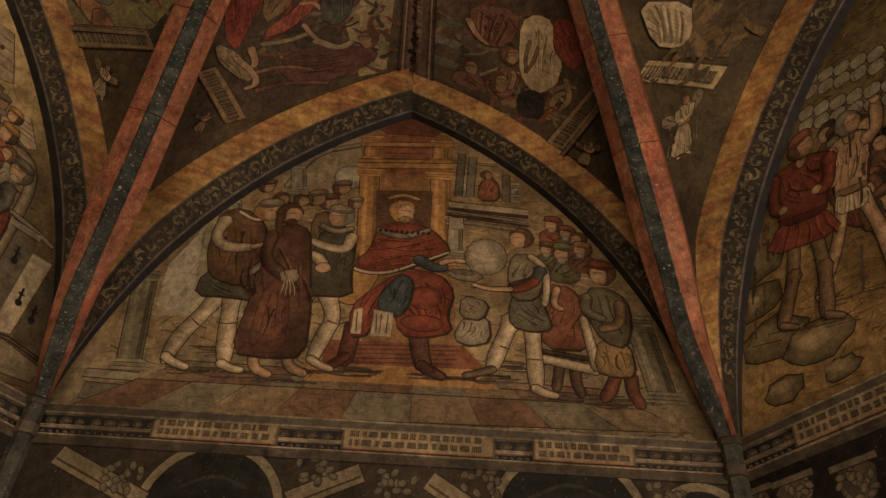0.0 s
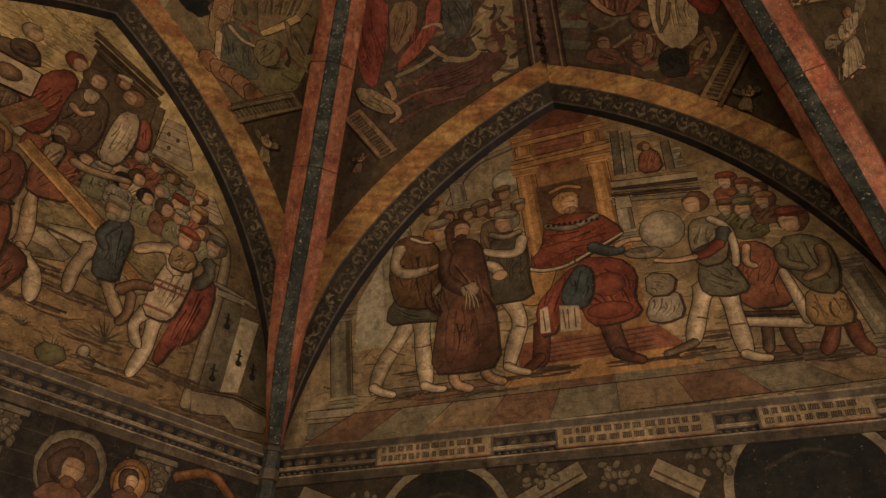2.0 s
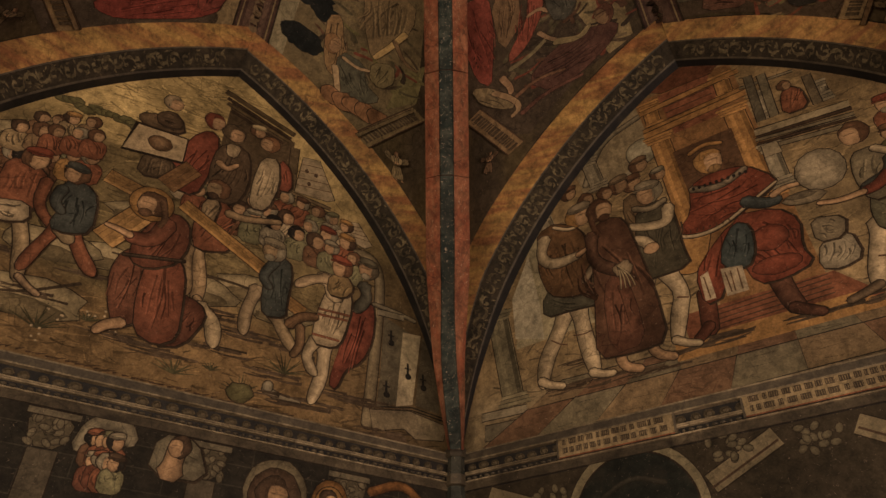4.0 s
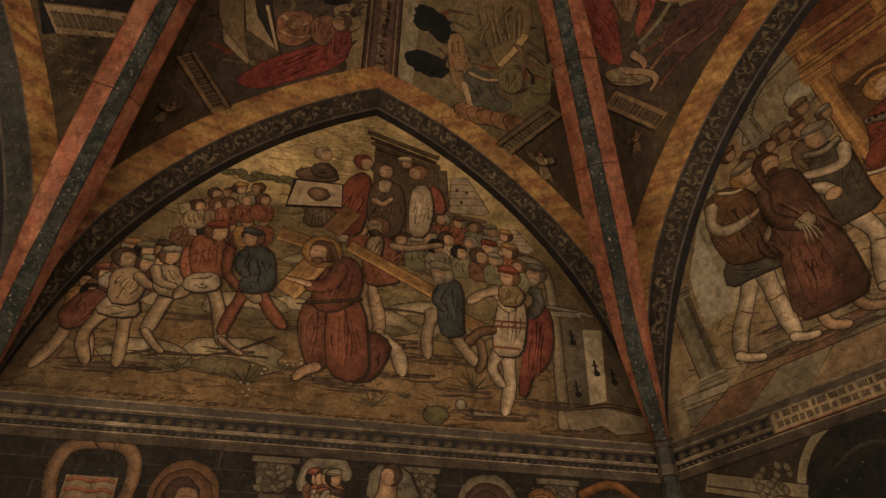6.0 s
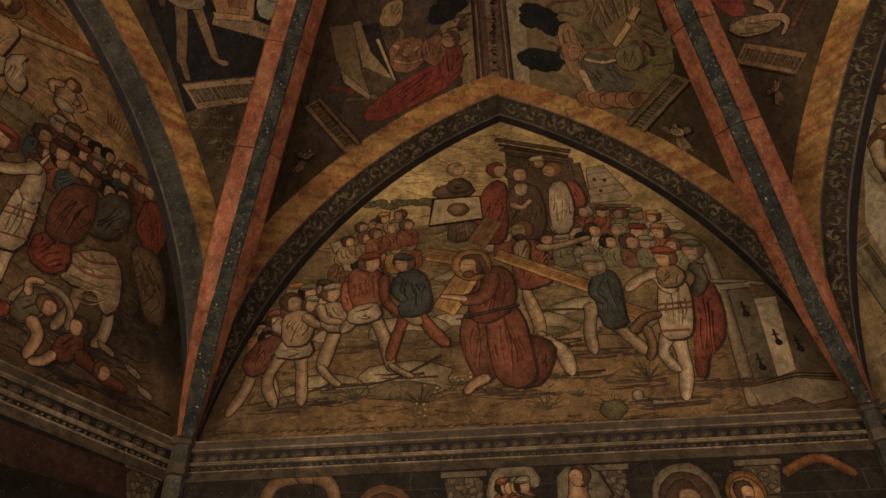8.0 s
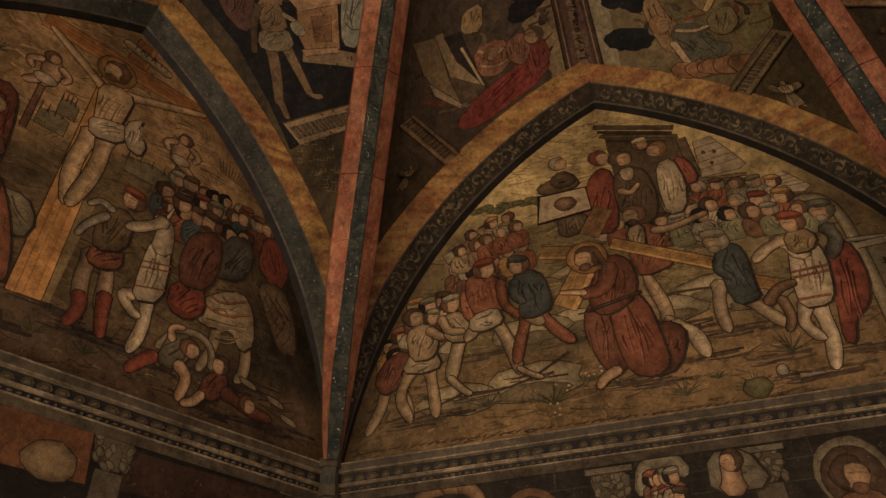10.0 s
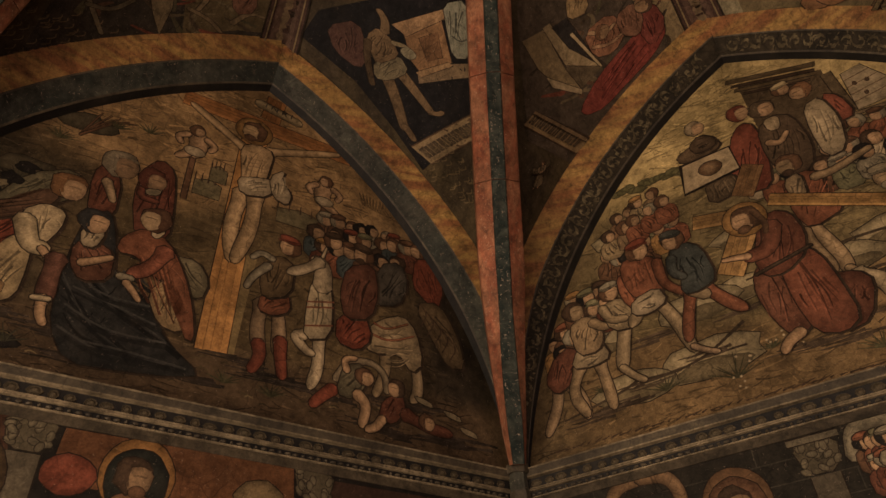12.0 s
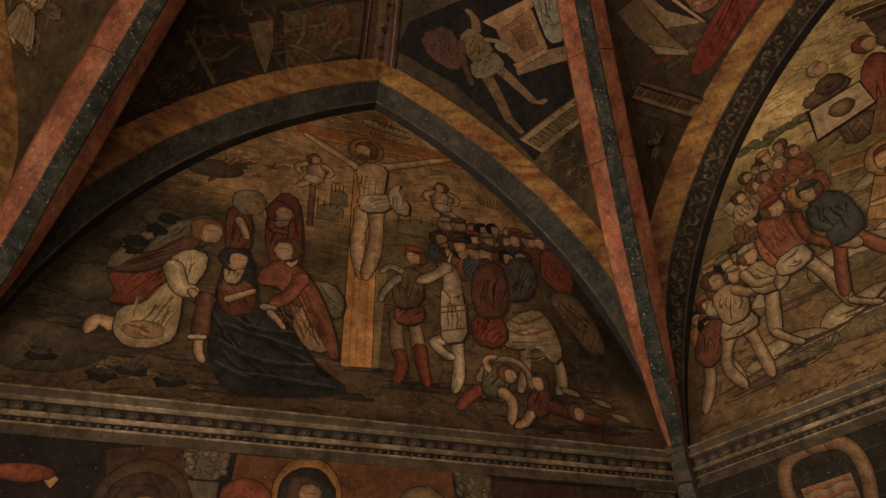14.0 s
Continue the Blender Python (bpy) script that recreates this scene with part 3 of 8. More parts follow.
def head(cv, u, z, r, hair=UMBER, face=1, hat=None, skin=SKIN, beard=None, halo=False):
    if cv.tree:
        r, skin = r * 0.72, tint(skin, 0.6)
    if halo:
        cv.blob(u - 0.1 * r * face, z + 0.1 * r, 1.65 * r, 1.65 * r, tint(OCHRE, 0.85), wob=0.02, n=18)
    cv.blob(u - 0.22 * r * face, z + 0.12 * r, 1.12 * r, 1.2 * r, hair, wob=0.1)
    cv.blob(u + 0.14 * r * face, z - 0.1 * r, 0.76 * r, 0.98 * r, skin, turn=-8 * face, line=0.003, tones=(0.6, 1.0, 1.15))
    cv.limb_flat([(u - 0.5 * r * face, z + 0.7 * r), (u + 0.2 * r * face, z + 0.86 * r), (u + 0.8 * r * face, z + 0.6 * r)], 0.26 * r, 0.16 * r, tint(hair, 0.8))
    cv.limb_flat([(u - 0.55 * r * face, z + 0.5 * r), (u - 0.62 * r * face, z), (u - 0.45 * r * face, z - 0.6 * r)], 0.3 * r, 0.16 * r, tint(hair, 0.9))
    cv.limb_flat([(u - 0.25 * r * face, z + 0.10 * r), (u + 0.15 * r * face, z + 0.14 * r), (u + 0.6 * r * face, z + 0.08 * r)], 0.10 * r, 0.14 * r, tint(skin, 0.62))
    if beard:
        cv.blob(u + 0.15 * r * face, z - 0.88 * r, 0.5 * r, 0.40 * r, beard, line=0.002)
    if hat:
        cv.blob(u - 0.1 * r * face, z + 0.92 * r, 1.08 * r, 0.5 * r, hat, turn=10 * face)
        cv.strip((u - 1.12 * r, z + 0.62 * r), (u + 1.05 * r, z + 0.66 * r), 0.22 * r, 0.18 * r, tint(hat, 0.6), 0.002)


def standing(cv, top, foot, dress, style="tunic", legs=WHITE, hair=UMBER, face=1, spread=0.13, arms=((0.16, 0.62), (-0.12, 0.6)), sleeve=None, hat=None, boots=None, wide=1.0, beard=None, halo=False, cape=None, skin=SKIN, part_name="painted_standing_shape"):
    """A plain upright painted shape between two points: head, dress, arms and legs."""
    if cv.owner and part_name:
        cv.done("painted_patch", None) if cv.faces else None
    top, foot = Vector(top), Vector(foot)
    d = top - foot
    h = d.length
    d /= h
    p = Vector((d.y, -d.x))

    def at(x, y):
        return foot + p * (x * h) + d * (y * h)
    w = wide * 0.86
    # Shadow painted in the picture: dark strokes beside the shape and under its feet.
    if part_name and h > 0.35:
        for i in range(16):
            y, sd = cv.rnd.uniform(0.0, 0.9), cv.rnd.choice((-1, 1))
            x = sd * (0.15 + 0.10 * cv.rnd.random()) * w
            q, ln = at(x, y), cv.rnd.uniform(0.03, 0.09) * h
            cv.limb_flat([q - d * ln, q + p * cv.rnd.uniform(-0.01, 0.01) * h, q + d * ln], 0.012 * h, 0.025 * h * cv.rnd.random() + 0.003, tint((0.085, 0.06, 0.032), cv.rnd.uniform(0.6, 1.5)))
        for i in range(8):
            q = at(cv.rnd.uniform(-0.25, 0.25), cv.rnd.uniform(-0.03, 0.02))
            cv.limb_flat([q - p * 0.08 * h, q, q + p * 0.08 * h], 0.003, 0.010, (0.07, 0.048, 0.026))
    if cape:
        cv.shape([at(-0.11 * w, 0.86), at(0.06, 0.87), at(-0.05 * face, 0.5), at(-0.22 * face * w, 0.12), at(-0.27 * face * w, 0.3), at(-0.2 * face * w, 0.7)], cape, shade=1)
    if style in ("tunic", "bare"):
        for s, x in ((-1, -0.05), (1, 0.05)):
            knee = at(x + s * spread * 0.45 + 0.03 * face, 0.26)
            ankle = at(x + s * spread, 0.03)
            cv.limb([at(x, 0.5), knee, ankle], 0.095 * h, 0.042 * h, legs)
            if boots:
                cv.limb([knee, ankle], 0.085 * h, 0.06 * h, boots)
            cv.limb([ankle, ankle + p * (0.075 * h * face) - d * 0.022 * h], 0.04 * h, 0.02 * h, boots or tint(legs, 0.85))
    hem = {"robe": 0.06, "tunic": 0.40, "bare": 0.43}[style]
    wide_hem = {"robe": 0.19, "tunic": 0.165, "bare": 0.11}[style] * w
    body = skin if style == "bare" else dress
    if style == "robe":
        for s in (-1, 1):
            cv.limb([at(s * 0.08, 0.07), at(s * 0.08 + 0.06 * face, 0.005)], 0.05 * h, 0.03 * h, skin)
    skirt = [at(-0.085 * w, 0.56), at(0.085 * w, 0.56), at(wide_hem, hem), at(-wide_hem, hem)]
    cv.shape(skirt, dress if style != "bare" else WHITE, rounds=1)
    folds(cv, (skirt[0], skirt[1], skirt[2], skirt[3]), 5 if style == "robe" else 6, dress if style != "bare" else WHITE)
    cv.shape([at(-0.13 * w, 0.83), at(-0.05, 0.87), at(0.05, 0.87), at(0.13 * w, 0.83), at(0.10 * w, 0.62), at(0.09 * w, 0.53), at(-0.09 * w, 0.53), at(-0.10 * w, 0.62)], body, shade=1)
    cv.strip(at(-0.095 * w, 0.55), at(0.095 * w, 0.55), 0.028 * h, 0.028 * h, tint(body, 0.5), 0.003)
    for s, (hx, hy) in zip((1, -1), arms):
        sh, hand = at(s * 0.115 * w, 0.80), at(hx, hy)
        elbow = (sh + hand) / 2 - d * 0.07 * h + p * s * 0.03 * h
        cv.limb([sh, elbow, hand], 0.085 * h, 0.05 * h, sleeve or (skin if style == "bare" else tint(dress, 1.15)))
        cv.blob(hand.x, hand.y, 0.028 * h, 0.022 * h, skin, line=0.003, n=8)
    cv.limb([at(0, 0.84), at(0.01 * face, 0.90)], 0.06 * h, 0.05 * h, skin)
    c = at(0.015 * face, 0.935)
    head(cv, c.x, c.y, 0.062 * h, hair, face, hat, skin, beard, halo)
    if cv.owner and part_name:
        cv.done(part_name, None)


def crowd(cv, a, b, rows, n, r, dresses=(BROWN, BRICK, SAGE, ASH, WINE), step=(0.0, 0.1)):
    """Rows of small bunched heads, back to front."""
    a, b = Vector(a), Vector(b)
    for j in range(rows):
        for i in range(n):
            f = (i + (0.5 if j % 2 else 0) + cv.rnd.uniform(-0.2, 0.2)) / n
            c = a.lerp(b, f) - Vector(step) * j + Vector((0, cv.rnd.uniform(-0.3, 0.3) * r))
            dress = cv.rnd.choice(dresses)
            cv.shape([c + Vector((-1.7 * r, -1.5 * r)), c + Vector((-0.7 * r, -0.7 * r)), c + Vector((0.7 * r, -0.7 * r)), c + Vector((1.7 * r, -1.5 * r)), c + Vector((1.5 * r, -4.2 * r)), c + Vector((-1.5 * r, -4.2 * r))], dress, line=0.004, shade=0.6, rounds=1)
            head(cv, c.x, c.y, r * cv.rnd.uniform(0.9, 1.1), cv.rnd.choice((UMBER, BROWN, SOOT, ASH)), cv.rnd.choice((-1, 1)), cv.rnd.choice(HATS) if cv.rnd.random() < 0.5 else None, tint(SKIN, cv.rnd.uniform(0.75, 1.1)))
            if cv.owner:
                cv.done("painted_bystander", None)


def tuft(cv, u, z, r, colour=(0.07, 0.062, 0.028)):
    r *= 1.25
    for i in range(11):
        a = radians(20 + 14 * i + cv.rnd.uniform(-6, 6))
        cv.strip((u, z), (u + r * math.cos(a), z + r * math.sin(a) * cv.rnd.uniform(0.6, 1)), 0.012, 0.002, tint(colour, cv.rnd.uniform(0.5, 1.2)), 0)


def foot_shadows(cv, spots, colour=(0.055, 0.037, 0.021)):
    """Dark level strokes on the painted ground, as the shapes' painted shadows."""
    for u, z in spots:
        for i in range(9):
            p = Vector((u + cv.rnd.uniform(-0.05, 0.16), z + cv.rnd.uniform(-0.035, 0.02)))
            d = cv.rnd.uniform(0.04, 0.13)
            cv.limb_flat([p - Vector((d, 0)), p + Vector((0, cv.rnd.uniform(-0.012, 0.012))), p + Vector((d, 0.004))], 0.006, cv.rnd.uniform(0.008, 0.026), tint(colour, cv.rnd.uniform(0.7, 1.8)))
    cv.done("brushwork", None, "", "stuff")


def column(cv, a, b, w, colour):
    cv.done("painted_patch", None) if cv.faces else None
    a, b = Vector(a), Vector(b)
    cv.strip(a, b, w, w, colour)
    cv.strip(a.lerp(b, 0.02) - Vector((w * 0.2, 0)), b - Vector((w * 0.2, 0)), w * 0.2, w * 0.2, tint(colour, 1.4), 0)
    cv.strip(a + Vector((w * 0.35, 0)), b + Vector((w * 0.35, 0)), w * 0.22, w * 0.22, tint(colour, 0.5), 0)
    for e, g in ((a, 1), (b, -1)):
        for i, ww in enumerate((1.6, 1.4, 1.25)):
            y = g * (0.012 + 0.026 * i)
            cv.strip(e + Vector((-w * ww / 2, y)), e + Vector((w * ww / 2, y)), 0.022, 0.022, tint(colour, 1.25 - 0.25 * (i % 2)), 0.003)
    cv.done("painted_column", None)


def writing(cv, a, b, w, lines=2, back=CREAM, seed=1, rim=BRICK):
    """A painted tablet from a to b with unreadable writing as plain bars."""
    a, b = Vector(a), Vector(b)
    cv.strip(a, b, w * 1.12, w * 1.12, rim, 0.004)
    cv.strip(a, b, w, w, back, 0)
    d = (b - a).normalized()
    n = Vector((-d.y, d.x))
    rnd = random.Random(seed)
    length = (b - a).length
    for i in range(lines):
        y = w * (0.5 - (i + 0.5) / lines) * 0.86
        x = 0.03 * length + 0.004
        while x < length * 0.96:
            run = rnd.uniform(0.018, 0.055) * min(1.0, w / 0.12)
            if x + run > length * 0.97:
                break
            g = a + d * x + n * y
            cv.strip(g, g + d * run, w / lines * 0.56, w / lines * 0.56, (0.05, 0.036, 0.022), 0)
            k = 0
            while k * 0.011 < run:
                cv.strip(g + d * (k * 0.011 + 0.006) - n * w / lines * 0.2, g + d * (k * 0.011 + 0.006) + n * w / lines * 0.2, 0.003, 0.003, tint(back, 0.75), 0)
                k += 1
            x += run + rnd.uniform(0.008, 0.02)


def cross_beam(cv, a, b, w, colour=OCHRE):
    cv.strip(a, b, w, w, colour, 0.006)
    a, b = Vector(a), Vector(b)
    d = (b - a).normalized()
    n = Vector((-d.y, d.x)) * w
    for f in (-0.3, 0.02, 0.25):
        cv.strip(a + n * f, b + n * f * 0.9, 0.005, 0.003, tint(colour, 0.6), 0)
    cv.strip(a - n * 0.40, b - n * 0.40, w * 0.22, w * 0.22, tint(colour, 1.5), 0)


def mural(k, label, rule):
    m = thing("mural", label, "mural", "lunette murals")
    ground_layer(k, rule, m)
    c = Canvas(k)
    c.owner = m
    rows = arch_half(k, 1)
    for i in range(1500):                       # loose brushwork over the ground
        z = H + 0.03 + RISE * 0.93 * c.rnd.random() ** 1.3
        lim = next((p.x for p, _ in rows if p.y >= z), 0.1) - abs(SHIFT[k]) - 0.08
        u = c.rnd.uniform(-1, 1) * lim
        a = c.rnd.gauss(0, 0.5)
        d = Vector((math.cos(a), math.sin(a) * 0.6)) * c.rnd.uniform(0.02, 0.09)
        tone = rule(u, z, c.rnd.uniform(-0.4, 0.4), 0)
        c.limb_flat([(u - d.x, z - d.y), (u, z + c.rnd.uniform(-0.01, 0.01)), (u + d.x, z + d.y)], c.rnd.uniform(0.004, 0.02), 0.003, tint(tone, c.rnd.choice((0.45, 0.55, 0.68, 0.8, 1.2, 1.3))))
    # Dark strip of strokes along the foot of the mural.
    for i in range(40):
        u = -1.8 + 0.09 * i
        c.limb_flat([(u, H + 0.010 + c.rnd.uniform(-0.004, 0.004)), (u + 0.05, H + 0.012), (u + 0.10, H + 0.010 + c.rnd.uniform(-0.004, 0.004))], 0.018, 0.022, tint((0.030, 0.021, 0.013), c.rnd.uniform(0.8, 1.6)))
    c.done("brushwork", m, "", "stuff")
    return m, c


# ================================================================ mural on the north wall: enthroned shape in a hall
def hall_rule(u, z, n, m):
    base = blend((0.235, 0.166, 0.080), (0.262, 0.178, 0.082), (z - 4.4) / 1.4)
    if z < 3.95:
        base = blend((0.20, 0.15, 0.08), base, (z - 3.75) / 0.2)
    return tint(base, 1 + 0.5 * n + 0.3 * m)


A, cv = mural(0, "faded fresco of a red-robed throne scene in a pillared hall", hall_rule)
# buildings behind
cv.poly([(-1.46, 4.11), (-1.34, 4.84), (-1.16, 5.22), (-0.91, 4.14)], (0.30, 0.25, 0.14))
cv.poly([(-1.46, 4.19), (-1.47, 4.50), (-1.33, 4.82), (-1.27, 4.38), (-1.26, 4.13)], (0.42, 0.36, 0.23))
cv.blob(*(-0.66, 5.32), 0.24, 0.16, (0.34, 0.28, 0.17))
cv.poly([(-0.92, 5.41), (-0.57, 5.76), (-0.36, 5.81), (-0.30, 5.29), (-0.87, 5.16)], (0.26, 0.20, 0.11))
cv.limb([(-0.85, 5.25), (-0.71, 5.60), (-0.39, 5.70)], 0.05, 0.04, ASH)
cv.limb([(-0.86, 5.42), (-0.69, 5.72), (-0.39, 5.82)], 0.03, 0.02, BROWN)
column(cv, (-0.76, 5.17), (-0.82, 5.50), 0.10, ASH)
column(cv, (-1.13, 4.86), (-1.20, 5.14), 0.09, ASH)
cv.blob(*(-0.43, 5.36), 0.11, 0.12, (0.36, 0.31, 0.19))
cv.done("painted_building", A)
column(cv, (-1.49, 3.73), (-1.59, 4.44), 0.14, (0.15, 0.125, 0.07))
cv.strip((-1.72, 3.70), (-1.41, 3.69), 0.05, 0.05, ASH)
cv.strip((-1.70, 3.59), (-1.41, 3.58), 0.10, 0.10, (0.14, 0.115, 0.07))
column(cv, (1.57, 3.71), (1.46, 4.30), 0.15, (0.16, 0.13, 0.075))
cv.done("painted_column", A)
# floor of large tiles
for i in range(9):
    lo = Vector((-1.77, 3.47)).lerp(Vector((1.69, 3.54)), i / 9)
    lo2 = Vector((-1.77, 3.47)).lerp(Vector((1.69, 3.54)), (i + 1) / 9)
    hi = Vector((-1.17, 3.81)).lerp(Vector((1.20, 3.78)), i / 9)
    hi2 = Vector((-1.17, 3.81)).lerp(Vector((1.20, 3.78)), (i + 1) / 9)
    for j in range(3):
        f0, f1 = (0, 0.62, 0.86, 1)[j], (0, 0.62, 0.86, 1)[j + 1]
        colour = ((0.15, 0.085, 0.045), (0.15, 0.122, 0.07), (0.19, 0.13, 0.066))[(i + j * 2) % 3]
        quad = [lo.lerp(hi, f0), lo2.lerp(hi2, f0), lo2.lerp(hi2, f1), lo.lerp(hi, f1)]
        cv.poly(grow(quad, 0.006), SOOT)
        cv.poly(quad, colour)
        for s in range(3):
            e = quad[0].lerp(quad[3], 0.2 + 0.3 * s).lerp(quad[1].lerp(quad[2], 0.2 + 0.3 * s), cv.rnd.uniform(0.1, 0.4))
            cv.strip(e, e + Vector((cv.rnd.uniform(0.05, 0.14), cv.rnd.uniform(-0.01, 0.01))), 0.004, 0.002, tint(colour, 0.5), 0)
cv.done("painted_floor", A)
# throne
cv.poly([(-0.17, 3.95), (-0.41, 5.84), (0.27, 5.86), (0.38, 3.99)], (0.25, 0.13, 0.05))
cv.poly([(-0.19, 5.41), (-0.24, 5.82), (0.12, 5.83), (0.15, 5.42)], BRICK)
cv.shape([(-0.35, 5.84), (-0.07, 6.06), (0.27, 5.83)], tint(BRICK, 0.6), rounds=1)
for i in range(4):
    cv.strip(Vector((-0.21, 5.75)) - Vector((0, 0.06 * i)), Vector((0.11, 5.76)) - Vector((0, 0.06 * i)), 0.008, 0.008, UMBER, 0)
column(cv, (-0.22, 4.54), (-0.30, 5.46), 0.13, GOLD)
column(cv, (0.25, 4.62), (0.20, 5.46), 0.13, GOLD)
column(cv, (-0.30, 5.51), (-0.32, 5.81), 0.10, GOLD)
column(cv, (0.19, 5.52), (0.19, 5.79), 0.10, GOLD)
for y, w in ((296, 0.05), (284, 0.03), (240, 0.04)):
    cv.strip(Vector((-0.39, 5.51)) + Vector((0, (290 - y) / 250)), Vector((0.31, 5.55)) + Vector((0, (290 - y) / 250)), w, w, GOLD)
cv.poly([(-0.38, 3.80), (-0.40, 4.01), (0.42, 4.02), (0.63, 3.78)], tint(BRICK, 0.8))
cv.poly([(-0.47, 3.85), (0.49, 3.86), (0.64, 3.74), (-0.47, 3.73)], OCHRE)
for i in range(5):
    cv.strip(Vector((-0.31, 3.98)) - Vector((0, 0.03 * i)), Vector((0.39, 4.01)) - Vector((0, 0.03 * i)), 0.007, 0.007, UMBER, 0)
cv.done("painted_throne", A)
# gallery on the other side of the throne
for y in (358, 372, 390):
    cv.strip(Vector((0.28, 5.17)) - Vector((0, (y - 358) / 260)), Vector((0.82, 5.12)) - Vector((0, (y - 358) / 260)), 0.022, 0.018, ASH if y != 372 else UMBER)
cv.strip((0.28, 5.58), (0.61, 5.55), 0.015, 0.015, ASH)
column(cv, (0.40, 5.23), (0.38, 5.50), 0.06, ASH)
column(cv, (0.73, 5.20), (0.72, 5.39), 0.05, ASH)
column(cv, (0.34, 4.67), (0.33, 5.04), 0.09, ASH)
for a, b, c in (((0.35, 5.66), (0.34, 5.23), (0.10, 0.082, 0.05)), ((0.43, 5.63), (0.42, 5.23), (0.15, 0.122, 0.07)), ((0.67, 5.47), (0.67, 5.20), (0.12, 0.09, 0.05))):
    cv.strip(a, b, 0.05, 0.05, c)
cv.shape([(0.49, 5.38), (0.55, 5.44), (0.61, 5.37), (0.62, 5.21), (0.47, 5.21)], BRICK, shade=1)
head(cv, *(0.54, 5.45), 0.036, BROWN, 1, None, tint(SKIN, 0.7))
for y, w in ((0.0, 0.02), (0.035, 0.012), (0.08, 0.03)):
    cv.strip(Vector((0.27, 5.09)) - Vector((0, y)), Vector((0.82, 5.02)) - Vector((0, y)), w, w, (0.19, 0.15, 0.085) if w != 0.012 else UMBER)
cv.shape([(0.29, 5.03), (0.38, 5.03), (0.39, 4.93), (0.29, 4.93)], (0.26, 0.205, 0.12), rounds=0)
cv.strip((0.28, 5.15), (0.82, 5.11), 0.05, 0.05, (0.30, 0.235, 0.13))
cv.done("painted_gallery", A)
foot_shadows(cv, ((-1.19, 3.76), (-0.92, 3.75), (-0.65, 3.73), (-0.45, 3.78), (-0.29, 3.81), (0.23, 3.80), (0.52, 3.81), (0.89, 3.71), (1.07, 3.72), (1.28, 3.70), (-1.08, 3.90), (0.68, 3.90)))
# the seated shape in red
cv.poly([(-0.23, 5.25), (0.16, 5.27), (0.18, 4.61), (-0.17, 4.62)], (0.085, 0.045, 0.022))
cv.shape([(-0.42, 4.33), (-0.25, 4.63), (-0.11, 4.57), (-0.20, 4.31), (-0.29, 4.26)], OCHRE, rounds=1)
cv.limb([(-0.24, 4.12), (-0.25, 3.97), (-0.26, 3.87)], 0.10, 0.09, WINE)
cv.limb([(-0.26, 3.90), (-0.30, 3.86), (-0.34, 3.83)], 0.07, 0.05, WINE)
cv.limb([(0.15, 4.10), (0.17, 3.96), (0.20, 3.86)], 0.12, 0.09, (0.10, 0.045, 0.025))
cv.limb([(0.18, 3.87), (0.25, 3.83), (0.31, 3.80)], 0.07, 0.05, (0.10, 0.045, 0.025))
cv.shape([(0.00, 4.58), (0.25, 4.54), (0.35, 4.41), (0.31, 4.22), (0.35, 4.11), (0.19, 4.06), (0.04, 4.07), (-0.02, 4.30)], CRIMSON, shade=1)
cv.blob(*(0.17, 4.35), 0.11, 0.085, tint(CRIMSON, 1.1), line=0.004)
cv.blob(*(0.17, 4.16), 0.13, 0.06, tint(CRIMSON, 0.9), line=0.004)
cv.shape([(-0.27, 4.26), (-0.16, 4.39), (-0.01, 4.53), (0.01, 4.48), (-0.10, 4.31), (-0.14, 4.06), (-0.26, 4.03)], CRIMSON, shade=1)
cv.shape([(-0.09, 4.39), (0.01, 4.53), (0.09, 4.48), (0.08, 4.30), (0.02, 4.19), (-0.12, 4.25)], SLATEBLUE, shade=1)
cv.poly([(-0.13, 4.24), (-0.01, 4.22), (-0.01, 4.05), (-0.13, 4.05)], (0.36, 0.28, 0.17))
cv.poly([(-0.25, 4.23), (-0.20, 4.25), (-0.19, 4.06), (-0.25, 4.06)], (0.36, 0.28, 0.17))
for a, b in (((-0.11, 4.21), (-0.10, 4.07)), ((-0.08, 4.21), (-0.08, 4.07)), ((-0.04, 4.21), (-0.04, 4.07)), ((-0.23, 4.22), (-0.22, 4.07))):
    cv.strip(a, b, 0.008, 0.008, BROWN, 0)
cv.shape([(-0.18, 4.91), (-0.05, 4.96), (0.16, 4.93), (0.31, 4.75), (0.26, 4.68), (0.13, 4.62), (-0.01, 4.55), (-0.14, 4.51), (-0.34, 4.56), (-0.31, 4.60), (-0.21, 4.70)], CRIMSON, shade=1)
cv.limb([(-0.34, 4.57), (-0.23, 4.52), (-0.10, 4.52), (0.00, 4.56)], 0.026, 0.022, WHITE)
cv.limb([(0.00, 4.56), (0.15, 4.64), (0.30, 4.72)], 0.022, 0.016, WHITE)
for i in range(9):
    p = Vector((-0.32, 4.56)).lerp(Vector((-0.01, 4.54)), i / 8)
    cv.strip(p, p + Vector((0.006, 0.022)), 0.008, 0.006, UMBER, 0)
cv.limb([(-0.17, 4.88), (-0.01, 4.82), (0.16, 4.90)], 0.05, 0.04, (0.17, 0.13, 0.08))
for i in range(10):
    p = Vector((-0.16, 4.90)).lerp(Vector((0.16, 4.89)), i / 9)
    cv.blob(p.x, p.y - 0.02, 0.011, 0.016, SOOT, line=0, n=6)
cv.limb([(0.11, 4.65), (0.20, 4.59), (0.28, 4.59)], 0.085, 0.06, (0.05, 0.055, 0.046))
cv.limb([(0.26, 4.63), (0.33, 4.66), (0.41, 4.65)], 0.045, 0.025, SKIN)
